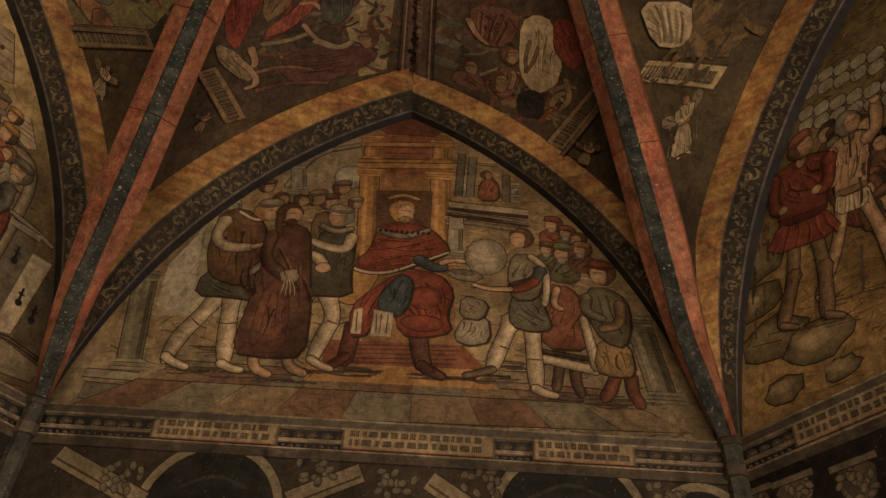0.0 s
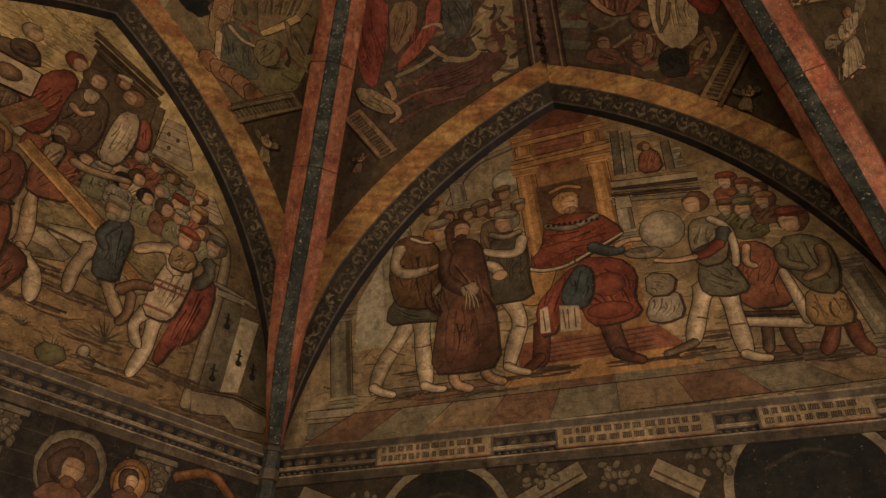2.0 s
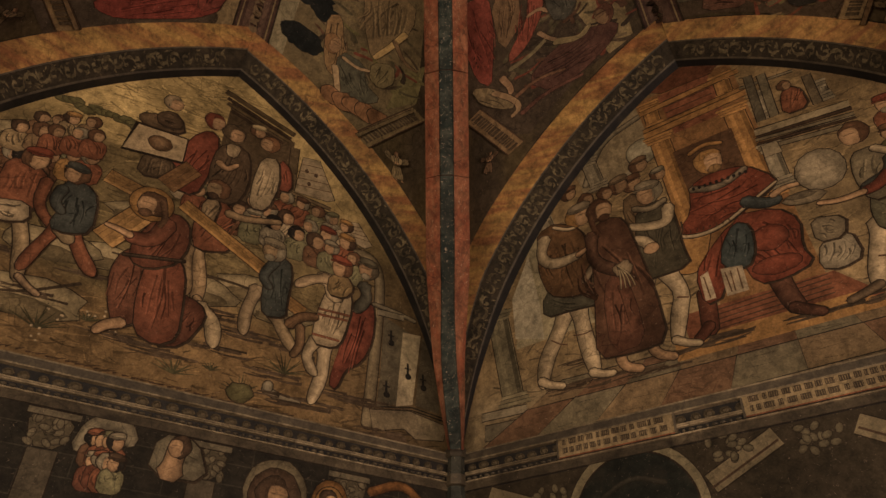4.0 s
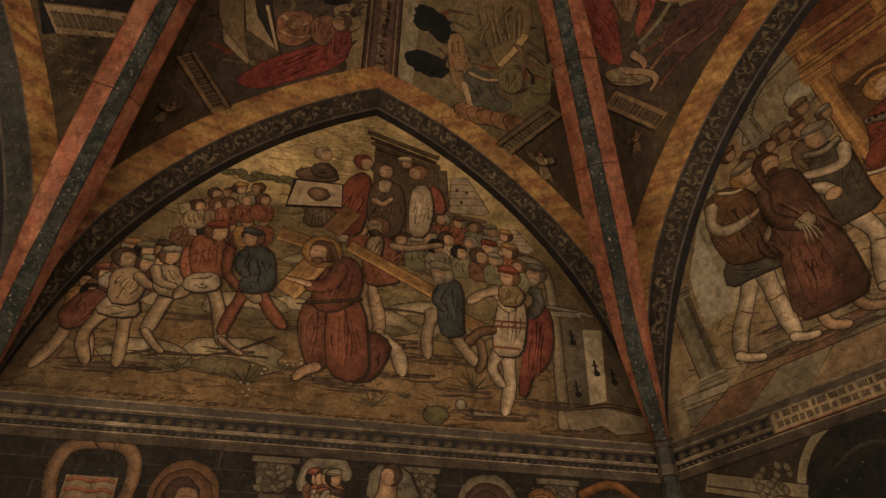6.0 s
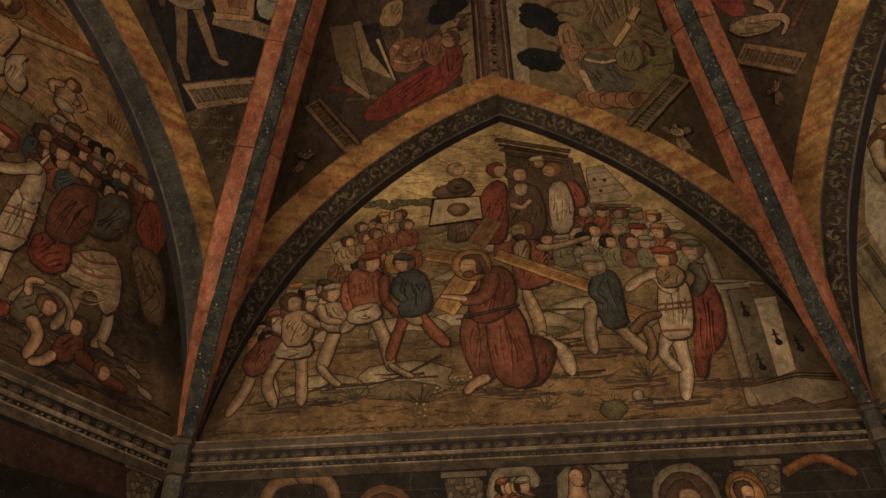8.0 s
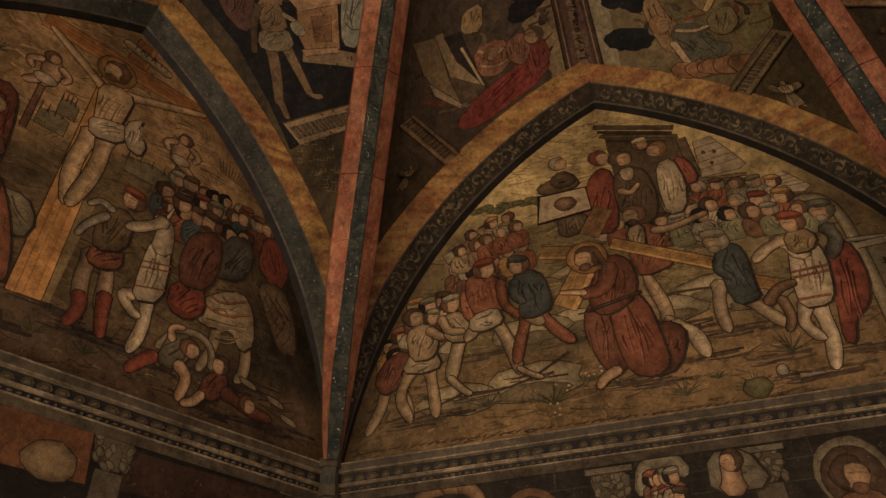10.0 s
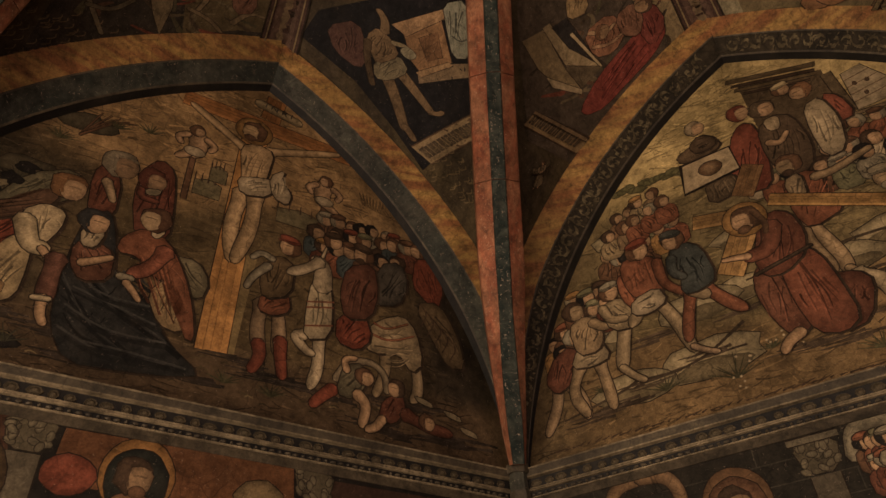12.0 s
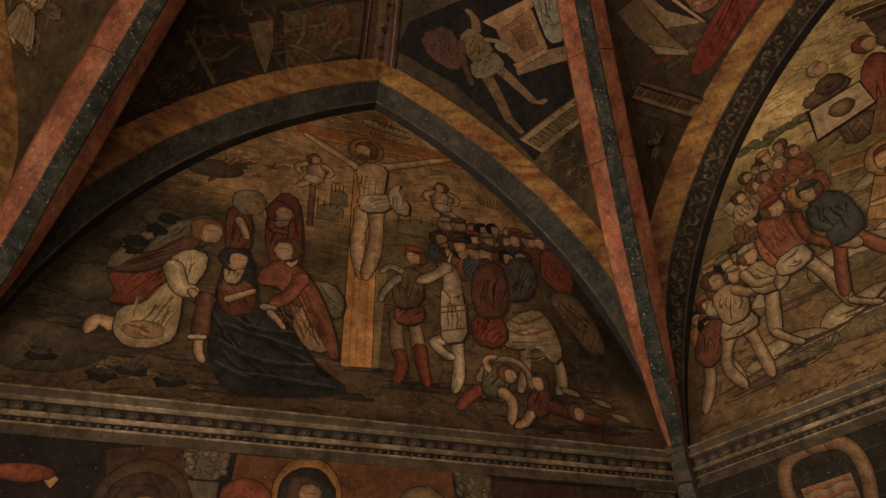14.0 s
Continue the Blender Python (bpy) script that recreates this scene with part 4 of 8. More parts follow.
head(cv, *(-0.02, 5.06), 0.082, OCHRE, 1, None, SKIN, (0.20, 0.12, 0.05))
cv.limb([(-0.13, 5.18), (-0.03, 5.22), (0.07, 5.18)], 0.035, 0.03, GOLD)
cv.done("painted_seated_shape", A, "red-robed seated shape on the throne")
# group before the throne
for spot, hat, r in (((-0.46, 5.25), (0.15, 0.09, 0.045), 0.055), ((-0.53, 5.11), BROWN, 0.06), ((-0.62, 5.14), (0.19, 0.13, 0.07), 0.062), ((-0.72, 5.11), None, 0.05), ((-0.98, 5.23), BROWN, 0.05), ((-0.35, 5.11), ASH, 0.045), ((-0.86, 5.12), None, 0.05)):
    head(cv, *spot, r, BROWN, 1, hat, tint(SKIN, 0.8))
    cv.done("painted_onlooker", A)
cv.shape([(-0.63, 4.99), (-0.53, 5.04), (-0.46, 4.86), (-0.45, 4.62), (-0.60, 4.62)], (0.13, 0.085, 0.042), shade=1)
cv.limb([(-0.55, 4.33), (-0.57, 4.27), (-0.58, 4.22)], 0.10, 0.08, WHITE)
cv.limb([(-0.44, 4.36), (-0.36, 4.17), (-0.41, 4.03), (-0.45, 3.86)], 0.135, 0.065, WHITE)
cv.limb([(-0.46, 3.87), (-0.40, 3.83), (-0.33, 3.81)], 0.055, 0.035, WHITE)
cv.limb([(-0.40, 4.14), (-0.34, 4.12)], 0.012, 0.010, BROWN, 0)
cv.shape([(-0.54, 4.87), (-0.36, 4.90), (-0.31, 4.67), (-0.31, 4.48), (-0.28, 4.33), (-0.59, 4.32), (-0.58, 4.48), (-0.57, 4.69)], (0.075, 0.062, 0.036), shade=1)
cv.limb([(-0.55, 4.89), (-0.45, 4.84), (-0.35, 4.88)], 0.045, 0.04, (0.20, 0.155, 0.09))
cv.limb([(-0.34, 4.81), (-0.36, 4.69), (-0.52, 4.72), (-0.60, 4.76)], 0.085, 0.045, WHITE)
cv.limb([(-0.66, 4.64), (-0.55, 4.64), (-0.48, 4.55)], 0.09, 0.06, WHITE)
cv.blob(*(-0.49, 4.54), 0.05, 0.04, SKIN)
head(cv, *(-0.45, 4.98), 0.078, ASH, -1, (0.22, 0.175, 0.105))
cv.done("painted_attendant", A, "dark-coated white-sleeved painted standing shape")
cv.limb([(-1.09, 4.29), (-1.16, 4.14), (-1.26, 3.97), (-1.29, 3.81)], 0.15, 0.065, WHITE)
cv.limb([(-1.30, 3.84), (-1.25, 3.80), (-1.16, 3.77)], 0.06, 0.04, WHITE)
cv.limb([(-1.01, 4.29), (-0.99, 4.06), (-0.95, 3.81)], 0.145, 0.07, WHITE)
cv.limb([(-0.97, 3.81), (-0.91, 3.78), (-0.84, 3.77)], 0.06, 0.035, WHITE)
for a, b in (((-1.21, 4.10), (-1.11, 4.04)), ((-1.06, 4.09), (-0.94, 4.09))):
    cv.limb([a, Vector(a).lerp(Vector(b), 0.5) + Vector((0, -0.012)), b], 0.010, 0.008, BROWN, 0)
cv.shape([(-1.24, 4.45), (-1.09, 4.49), (-0.93, 4.43), (-0.87, 4.26), (-1.05, 4.28), (-1.25, 4.28)], (0.07, 0.062, 0.038), shade=1)
cv.shape([(-1.25, 4.97), (-1.11, 5.02), (-0.93, 4.89), (-0.89, 4.68), (-0.91, 4.49), (-0.92, 4.37), (-1.07, 4.38), (-1.20, 4.44), (-1.26, 4.65), (-1.25, 4.83)], (0.145, 0.078, 0.034), shade=1)
cv.limb([(-1.12, 4.98), (-1.01, 4.91), (-0.93, 4.93)], 0.026, 0.022, WHITE)
cv.limb([(-1.20, 4.90), (-1.24, 4.75), (-1.14, 4.66), (-0.96, 4.68)], 0.10, 0.06, WHITE)
cv.limb([(-0.97, 4.68), (-0.90, 4.71), (-0.82, 4.72)], 0.045, 0.022, SKIN)
cv.limb([(-0.78, 4.66), (-0.88, 4.55), (-0.95, 4.46)], 0.06, 0.045, (0.21, 0.155, 0.09))
head(cv, *(-0.92, 5.00), 0.08, OCHRE, 1, (0.21, 0.16, 0.095))
cv.done("painted_attendant", A, "brown and white painted standing shape")
cv.limb([(-0.79, 3.90), (-0.78, 3.79), (-0.68, 3.75)], 0.07, 0.045, SKIN)
cv.limb([(-0.60, 3.90), (-0.58, 3.81), (-0.48, 3.77)], 0.07, 0.045, SKIN)
cv.shape([(-0.85, 4.85), (-0.75, 4.90), (-0.63, 4.85), (-0.58, 4.58), (-0.52, 4.22), (-0.50, 3.88), (-0.70, 3.86), (-0.93, 3.88), (-0.90, 4.22), (-0.88, 4.49), (-0.88, 4.72)], (0.105, 0.052, 0.028), shade=1)
cv.shape([(-0.84, 4.35), (-0.72, 4.49), (-0.64, 4.22), (-0.62, 3.90), (-0.84, 3.88)], (0.135, 0.060, 0.033), line=0.003, shade=1)
cv.limb([(-0.86, 4.79), (-0.88, 4.58), (-0.71, 4.44)], 0.10, 0.07, (0.10, 0.052, 0.029))
cv.blob(*(-0.69, 4.46), 0.062, 0.055, (0.24, 0.175, 0.10), wob=0.2)
for i in range(4):
    cv.limb([(-0.72, 4.49), Vector((-0.68, 4.40)) + Vector((0.02 * i - 0.03, 0)), Vector((-0.69, 4.31)) + Vector((0.03 * i - 0.03, 0))], 0.012, 0.008, (0.26, 0.2, 0.11), 0.002)
head(cv, *(-0.77, 4.98), 0.080, (0.085, 0.042, 0.022), 1, None, SKIN, (0.085, 0.042, 0.022))
cv.limb([(-0.85, 4.97), (-0.84, 4.85), (-0.80, 4.77)], 0.05, 0.03, (0.085, 0.042, 0.022), 0)
cv.done("painted_robed_shape", A, "brown-robed painted standing shape")
# bearers beside the throne
for spot, hat, r, tone in (((0.98, 5.01), CRIMSON, 0.055, 0.9), ((1.07, 4.94), BRICK, 0.05, 0.8), ((1.14, 4.89), None, 0.05, 0.8), ((0.94, 4.79), BROWN, 0.05, 0.8), ((1.04, 4.76), OLIVE, 0.066, 0.8), ((1.16, 4.80), OCHRE, 0.052, 0.8)):
    cv.shape([Vector(spot) + Vector(d) * r for d in ((-1.7, -1.5), (-0.7, -0.7), (0.7, -0.7), (1.7, -1.5), (1.4, -3.6), (-1.4, -3.6))], tint(cv.rnd.choice((BROWN, OLIVE, BRICK)), 0.9), line=0.004, shade=0.6)
    head(cv, *spot, r, BROWN, -1, hat, tint(SKIN, tone), ASH)
    cv.done("painted_onlooker", A)
cv.limb([(0.99, 4.02), (0.98, 3.87), (0.96, 3.77)], 0.06, 0.05, (0.10, 0.06, 0.032))
cv.limb([(1.08, 3.96), (1.07, 3.83), (1.10, 3.74)], 0.07, 0.05, (0.10, 0.06, 0.032))
cv.shape([(0.94, 4.51), (1.07, 4.49), (1.14, 4.38), (1.16, 4.22), (1.16, 4.03), (0.88, 4.04), (0.91, 4.27)], BRICK, shade=1)
cv.limb([(0.88, 3.96), (1.04, 3.93), (1.20, 3.90)], 0.055, 0.065, WHITE)
cv.limb([(0.89, 4.01), (1.04, 3.99), (1.17, 3.97)], 0.025, 0.025, UMBER)
cv.limb([(1.14, 4.26), (1.17, 4.10), (1.20, 3.92)], 0.045, 0.07, WHITE)
cv.limb([(0.99, 4.47), (0.96, 4.35), (1.01, 4.32)], 0.05, 0.035, SKIN)
cv.done("painted_robed_shape", A, "brick-red robed painted shape with a white hem")
cv.limb([(1.31, 3.90), (1.28, 3.80), (1.23, 3.72)], 0.09, 0.06, WINE)
cv.limb([(1.39, 3.87), (1.39, 3.76), (1.43, 3.69)], 0.08, 0.06, WINE)
cv.shape([(1.23, 4.13), (1.40, 4.10), (1.42, 3.88), (1.31, 3.86), (1.18, 3.90)], (0.20, 0.125, 0.05), shade=1)
cv.shape([(1.17, 4.49), (1.30, 4.50), (1.41, 4.42), (1.43, 4.25), (1.38, 4.06), (1.25, 4.10), (1.17, 4.26)], (0.11, 0.092, 0.046), shade=1)
cv.limb([(1.17, 4.42), (1.15, 4.31), (1.26, 4.26)], 0.075, 0.05, (0.13, 0.105, 0.055))
cv.limb([(1.37, 4.38), (1.37, 4.23), (1.25, 4.19)], 0.07, 0.05, (0.19, 0.12, 0.055))
head(cv, *(1.27, 4.61), 0.078, BROWN, -1, CRIMSON)
cv.done("painted_attendant", A, "olive-coated painted standing shape in a red cap")
cv.blob(*(0.54, 4.70), 0.135, 0.15, (0.27, 0.215, 0.13), wob=0.03)
cv.shape([(0.41, 4.22), (0.56, 4.24), (0.58, 4.06), (0.46, 4.02), (0.36, 4.06)], (0.26, 0.21, 0.13), shade=1)
cv.shape([(0.40, 4.39), (0.57, 4.34), (0.53, 4.21), (0.39, 4.22)], (0.20, 0.155, 0.09), shade=1)
cv.done("painted_vessel", A, "pale painted round vessel on a pedestal")
cv.limb([(0.71, 4.22), (0.64, 4.03), (0.59, 3.87)], 0.135, 0.065, WHITE)
cv.limb([(0.60, 3.87), (0.52, 3.84), (0.44, 3.82)], 0.05, 0.035, (0.11, 0.075, 0.042))
cv.limb([(0.83, 4.18), (0.84, 3.96), (0.85, 3.76)], 0.13, 0.065, WHITE)
cv.limb([(0.84, 3.76), (0.90, 3.73), (0.96, 3.72)], 0.06, 0.035, WHITE)
cv.limb([(0.64, 4.03), (0.70, 4.01)], 0.012, 0.010, BROWN, 0)
cv.limb([(0.79, 3.95), (0.88, 3.95)], 0.012, 0.010, BROWN, 0)
cv.shape([(0.72, 4.41), (0.87, 4.42), (0.92, 4.28), (0.95, 4.17), (0.83, 4.14), (0.70, 4.18), (0.69, 4.30)], (0.12, 0.105, 0.058), shade=1)
cv.shape([(0.71, 4.73), (0.83, 4.74), (0.91, 4.67), (0.90, 4.51), (0.86, 4.38), (0.71, 4.37), (0.68, 4.56)], (0.19, 0.15, 0.085), shade=1)
cv.limb([(0.83, 4.72), (0.92, 4.64), (0.93, 4.47), (0.91, 4.35)], 0.05, 0.04, WHITE)
cv.limb([(0.89, 4.61), (0.85, 4.51), (0.71, 4.47)], 0.09, 0.06, (0.055, 0.06, 0.045))
cv.limb([(0.85, 4.52), (0.77, 4.46), (0.70, 4.45)], 0.075, 0.05, CRIMSON)
cv.limb([(0.70, 4.45), (0.57, 4.44), (0.47, 4.47)], 0.04, 0.025, SKIN)
cv.blob(*(0.41, 4.54), 0.115, 0.045, (0.20, 0.155, 0.09), turn=-6)
cv.blob(*(0.40, 4.56), 0.08, 0.025, (0.11, 0.085, 0.05), turn=-6, line=0)
head(cv, *(0.76, 4.87), 0.074, BROWN, -1)
cv.done("painted_bearer", A, "white-stockinged shape holding out a dish")

# ================================================================ mural on the north-west wall: procession with a beam
def hill_rule(u, z, n, m):
    sky, hill, earth = (0.46, 0.335, 0.14), (0.18, 0.132, 0.058), (0.20, 0.128, 0.055)
    edge = 5.15 + 0.12 * math.sin(u * 3.0) - 0.25 * max(0.0, u - 0.2) - 0.15 * max(0, -u - 0.5)
    c = blend(hill, sky, (z - edge) / 0.10 + 0.5)
    c = blend(earth, c, (z - 4.02 - 0.06 * math.sin(u * 5)) / 0.12 + 0.5)
    # Blends to a darker brown towards both ends of the wall.
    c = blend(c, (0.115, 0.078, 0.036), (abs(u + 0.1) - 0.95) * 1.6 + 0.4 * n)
    return tint(c, 1 + 0.45 * n + 0.35 * m)


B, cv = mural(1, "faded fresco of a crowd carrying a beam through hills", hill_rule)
for spot, r in (((-1.25, 4.13), 0.2), ((-0.96, 4.86), 0.2), ((-0.33, 4.19), 0.2), ((-0.04, 4.95), 0.16), ((0.47, 4.25), 0.22), ((-0.97, 4.45), 0.22), ((-0.63, 4.17), 0.25), ((-0.66, 3.82), 0.30), ((0.19, 4.15), 0.22), ((-0.24, 4.55), 0.2), ((-1.10, 3.79), 0.25), ((0.68, 4.14), 0.2)):
    cv.blob(*spot, r, r * 0.42, (0.27, 0.21, 0.11), line=0.006, wob=0.12)
    cv.blob(spot[0], spot[1] - r * 0.2, r * 0.8, r * 0.2, (0.14, 0.105, 0.052), line=0, wob=0.12)
    cv.done("painted_rock", B)
for i in range(16):
    p = Vector((-0.90, 5.23)).lerp(Vector((-0.28, 5.21)), i / 16) + Vector((0, cv.rnd.uniform(-0.03, 0.03)))
    cv.blob(p.x, p.y, 0.05, 0.03, OLIVE, line=0.002, wob=0.2)
cv.done("painted_hedge", B, "", "stuff")
# gateway and far town
cv.poly([(0.08, 5.74), (0.57, 5.58), (0.57, 5.13), (0.45, 4.83), (0.08, 4.97)], (0.085, 0.058, 0.03))
for a, b, w, c in (((0.02, 5.83), (0.56, 5.65), 0.035, (0.11, 0.075, 0.036)), ((0.04, 5.77), (0.54, 5.60), 0.02, UMBER), ((0.05, 5.72), (0.53, 5.57), 0.025, (0.13, 0.09, 0.042)), ((0.09, 5.66), (0.49, 5.53), 0.012, UMBER)):
    cv.strip(a, b, w, w, c)
cv.strip((0.58, 5.53), (0.60, 5.13), 0.06, 0.06, (0.10, 0.07, 0.036))
cv.done("painted_gateway", B, "brown painted gateway with a heavy cornice")
for pts in (((0.65, 5.47), (0.77, 5.49), (0.92, 5.17), (0.87, 5.14), (0.63, 5.13)), ((1.02, 5.02), (1.11, 5.04), (1.23, 4.88), (1.18, 4.84), (1.02, 4.88))):
    cv.shape(pts, (0.32, 0.245, 0.14), rounds=0)
    for i in range(4):
        f = 0.2 + 0.2 * i
        cv.strip(Vector(pts[0]).lerp(Vector(pts[-1]), f), Vector(pts[1]).lerp(Vector(pts[2]), f), 0.006, 0.006, BROWN, 0)
for spot in ((0.69, 5.35), (0.76, 5.34), (0.72, 5.24)):
    cv.blob(*spot, 0.014, 0.02, UMBER, line=0)
for a, b in (((0.58, 5.11), (0.90, 5.08)), ((0.59, 5.06), (0.94, 5.03)), ((0.95, 4.84), (1.22, 4.80)), ((0.96, 4.80), (1.25, 4.75))):
    cv.strip(a, b, 0.022, 0.022, (0.15, 0.105, 0.055))
cv.done("painted_town", B)
# tower gate at the edge
cv.limb([(1.30, 3.56), (1.31, 3.93), (1.32, 4.34), (1.31, 4.66), (1.22, 4.80), (1.06, 4.77)], 0.075, 0.06, (0.20, 0.155, 0.085))
cv.poly([(1.36, 4.34), (1.54, 4.27), (1.49, 3.74), (1.35, 3.68), (1.36, 3.89)], (0.10, 0.082, 0.048))
cv.poly([(1.50, 4.26), (1.63, 4.27), (1.59, 3.76), (1.48, 3.72)], (0.33, 0.265, 0.155))
cv.poly([(1.64, 4.26), (1.70, 4.22), (1.77, 3.85), (1.78, 3.74), (1.61, 3.76)], (0.09, 0.072, 0.042))
for a, b in (((1.31, 3.68), (1.59, 3.74)), ((1.31, 3.66), (1.59, 3.72)), ((1.59, 3.74), (1.80, 3.72)), ((1.59, 3.72), (1.81, 3.70))):
    cv.strip(a, b, 0.008, 0.008, SOOT, 0)
cv.shape([(1.31, 3.66), (1.57, 3.71), (1.83, 3.67), (1.81, 3.57), (1.62, 3.54), (1.54, 3.59), (1.34, 3.53)], (0.20, 0.155, 0.088), rounds=0)
cv.limb([(1.28, 4.41), (1.44, 4.40), (1.58, 4.37)], 0.03, 0.03, ASH)
for spot in ((1.42, 4.16), (1.41, 3.79), (1.55, 3.95), (1.66, 3.90)):
    cv.strip(spot, (spot[0] - 0.005, spot[1] + 0.09), 0.018, 0.014, SOOT, 0)
    cv.blob(spot[0] + 0.003, spot[1] - 0.005, 0.022, 0.022, SOOT, line=0)
    cv.strip((spot[0] - 0.025, spot[1] + 0.05), (spot[0] + 0.02, spot[1] + 0.05), 0.01, 0.01, SOOT, 0)
cv.strip((1.31, 4.36), (1.50, 4.37), 0.04, 0.04, ASH)
cv.done("painted_gate_tower", B, "pale painted gate tower with slits")
# ground plants
for spot, r in (((-0.93, 3.71), 0.12), ((-0.55, 3.66), 0.13), ((0.16, 3.59), 0.11), ((0.76, 3.75), 0.14), ((0.53, 3.57), 0.10), ((-0.33, 3.77), 0.06), ((0.35, 3.66), 0.05), ((-1.29, 3.82), 0.06)):
    tuft(cv, *spot, r)
cv.blob(*(0.53, 3.57), 0.07, 0.06, OLIVE, wob=0.2)
cv.limb([(0.67, 3.63), (0.74, 3.60), (0.87, 3.59)], 0.055, 0.03, ASH)
cv.blob(*(0.68, 3.65), 0.03, 0.035, ASH)
for spot in ((-0.30, 3.82), (-0.56, 3.62), (-0.20, 3.77), (-0.49, 3.77)):
    for i in range(5):
        cv.blob(spot[0] + cv.rnd.uniform(-0.05, 0.05), spot[1] + cv.rnd.uniform(-0.05, 0.05), 0.008, 0.008, WHITE, line=0, n=6)
for i in range(60):
    f = i / 60
    p = Vector((-1.67, 3.54)).lerp(Vector((1.13, 3.49)), f)
    cv.strip(p, p + Vector((cv.rnd.uniform(0.02, 0.08), cv.rnd.uniform(0, 0.02))), 0.012, 0.003, UMBER, 0)
cv.done("painted_plant", B)
foot_shadows(cv, ((-1.45, 3.68), (-1.24, 3.71), (-1.09, 3.80), (-0.69, 3.85), (-0.44, 4.04), (-0.21, 3.72), (0.01, 3.70), (0.28, 3.81), (0.46, 3.94), (0.78, 3.91), (0.92, 3.61), (1.03, 3.70), (1.20, 3.70), (0.72, 3.59), (-0.96, 4.06), (0.26, 4.02), (1.33, 3.54), (0.64, 3.73)))
for a, b, c in (((-0.33, 4.23), (0.24, 4.27), (0.62, 4.24)), ((-1.55, 3.71), (-1.18, 3.78), (-1.06, 3.83)), ((-1.09, 3.82), (-0.74, 3.80), (-0.42, 3.98))):
    cv.limb_flat([a, b, c], 0.012, 0.022, (0.05, 0.034, 0.019))
cv.done("brushwork", B, "", "stuff")
# far crowd
crowd(cv, (0.47, 5.07), (1.14, 4.95), 1, 6, 0.045, (WHITE, ASH, BRICK, SAGE))
crowd(cv, (-0.04, 4.97), (1.16, 4.80), 2, 9, 0.05, (WHITE, ASH, BROWN, BRICK, SAGE))
crowd(cv, (-1.06, 4.76), (-0.57, 4.97), 2, 5, 0.05, (BRICK, BROWN, SAGE, OCHRE))
crowd(cv, (-1.54, 4.23), (-1.10, 4.59), 2, 5, 0.05, (BROWN, OCHRE, ASH))
crowd(cv, (-1.36, 4.50), (-1.09, 4.52), 2, 3, 0.052)
cv.done("painted_bystander", B, "bunched painted heads in red, brown and white")
# upper group and the cloth
cv.shape([(-0.11, 5.29), (-0.01, 5.41), (0.07, 5.35), (0.06, 5.03), (0.01, 4.81), (-0.15, 4.83), (-0.22, 4.89), (-0.15, 5.07)], (0.19, 0.058, 0.032), shade=1)
head(cv, *(0.02, 5.50), 0.062, (0.20, 0.062, 0.034), 1)
cv.done("painted_robed_shape", B, "red-hooded painted robed shape")
cv.shape([(0.07, 5.29), (0.18, 5.37), (0.29, 5.30), (0.32, 5.03), (0.26, 4.83), (0.10, 4.83), (0.05, 5.06)], (0.095, 0.062, 0.034), shade=1)
cv.limb([(0.10, 5.15), (0.16, 5.11), (0.22, 5.18)], 0.055, 0.03, SKIN)
cv.shape([(0.12, 5.35), (0.22, 5.35), (0.20, 5.23), (0.13, 5.24)], (0.30, 0.22, 0.12), rounds=1)
head(cv, *(0.16, 5.45), 0.068, (0.11, 0.075, 0.04), 1)
cv.done("painted_robed_shape", B, "brown-hooded painted robed shape")
cv.shape([(0.49, 5.38), (0.58, 5.31), (0.61, 5.11), (0.49, 5.09)], (0.19, 0.062, 0.034), shade=1)
cv.shape([(0.37, 5.33), (0.48, 5.36), (0.52, 5.13), (0.47, 4.88), (0.35, 4.86), (0.34, 5.11)], (0.33, 0.25, 0.14), shade=1)
head(cv, *(0.39, 5.47), 0.062, (0.20, 0.10, 0.045), -1)
head(cv, *(0.31, 5.55), 0.05, BROWN, 1, CREAM)
cv.done("painted_robed_shape", B, "white-robed painted shape in a red cape")
cv.shape([(-0.46, 5.34), (-0.34, 5.39), (-0.19, 5.38), (-0.16, 5.29), (-0.31, 5.25), (-0.44, 5.27)], (0.10, 0.065, 0.034), shade=1)
cv.shape([(-0.36, 5.39), (-0.27, 5.46), (-0.18, 5.38), (-0.20, 5.31), (-0.33, 5.30)], (0.085, 0.055, 0.03), shade=1)
head(cv, *(-0.27, 5.53), 0.058, (0.30, 0.22, 0.12), 1)
cv.shape([(-0.35, 5.03), (-0.17, 5.04), (-0.15, 4.88), (-0.36, 4.84)], (0.11, 0.075, 0.04), shade=1)
folds(cv, ((-0.35, 5.02), (-0.18, 5.03), (-0.15, 4.89), (-0.36, 4.86)), 6, (0.13, 0.09, 0.048))
cv.poly([(-0.46, 5.26), (-0.12, 5.26), (-0.11, 5.03), (-0.49, 4.99)], LINE)
cv.poly([(-0.44, 5.24), (-0.13, 5.25), (-0.12, 5.05), (-0.48, 5.01)], (0.37, 0.275, 0.15))
cv.blob(*(-0.28, 5.14), 0.075, 0.062, (0.13, 0.075, 0.036))
cv.blob(*(-0.28, 5.14), 0.045, 0.048, (0.21, 0.13, 0.065), line=0)
cv.done("painted_cloth", B, "pale painted cloth held up above the crowd")
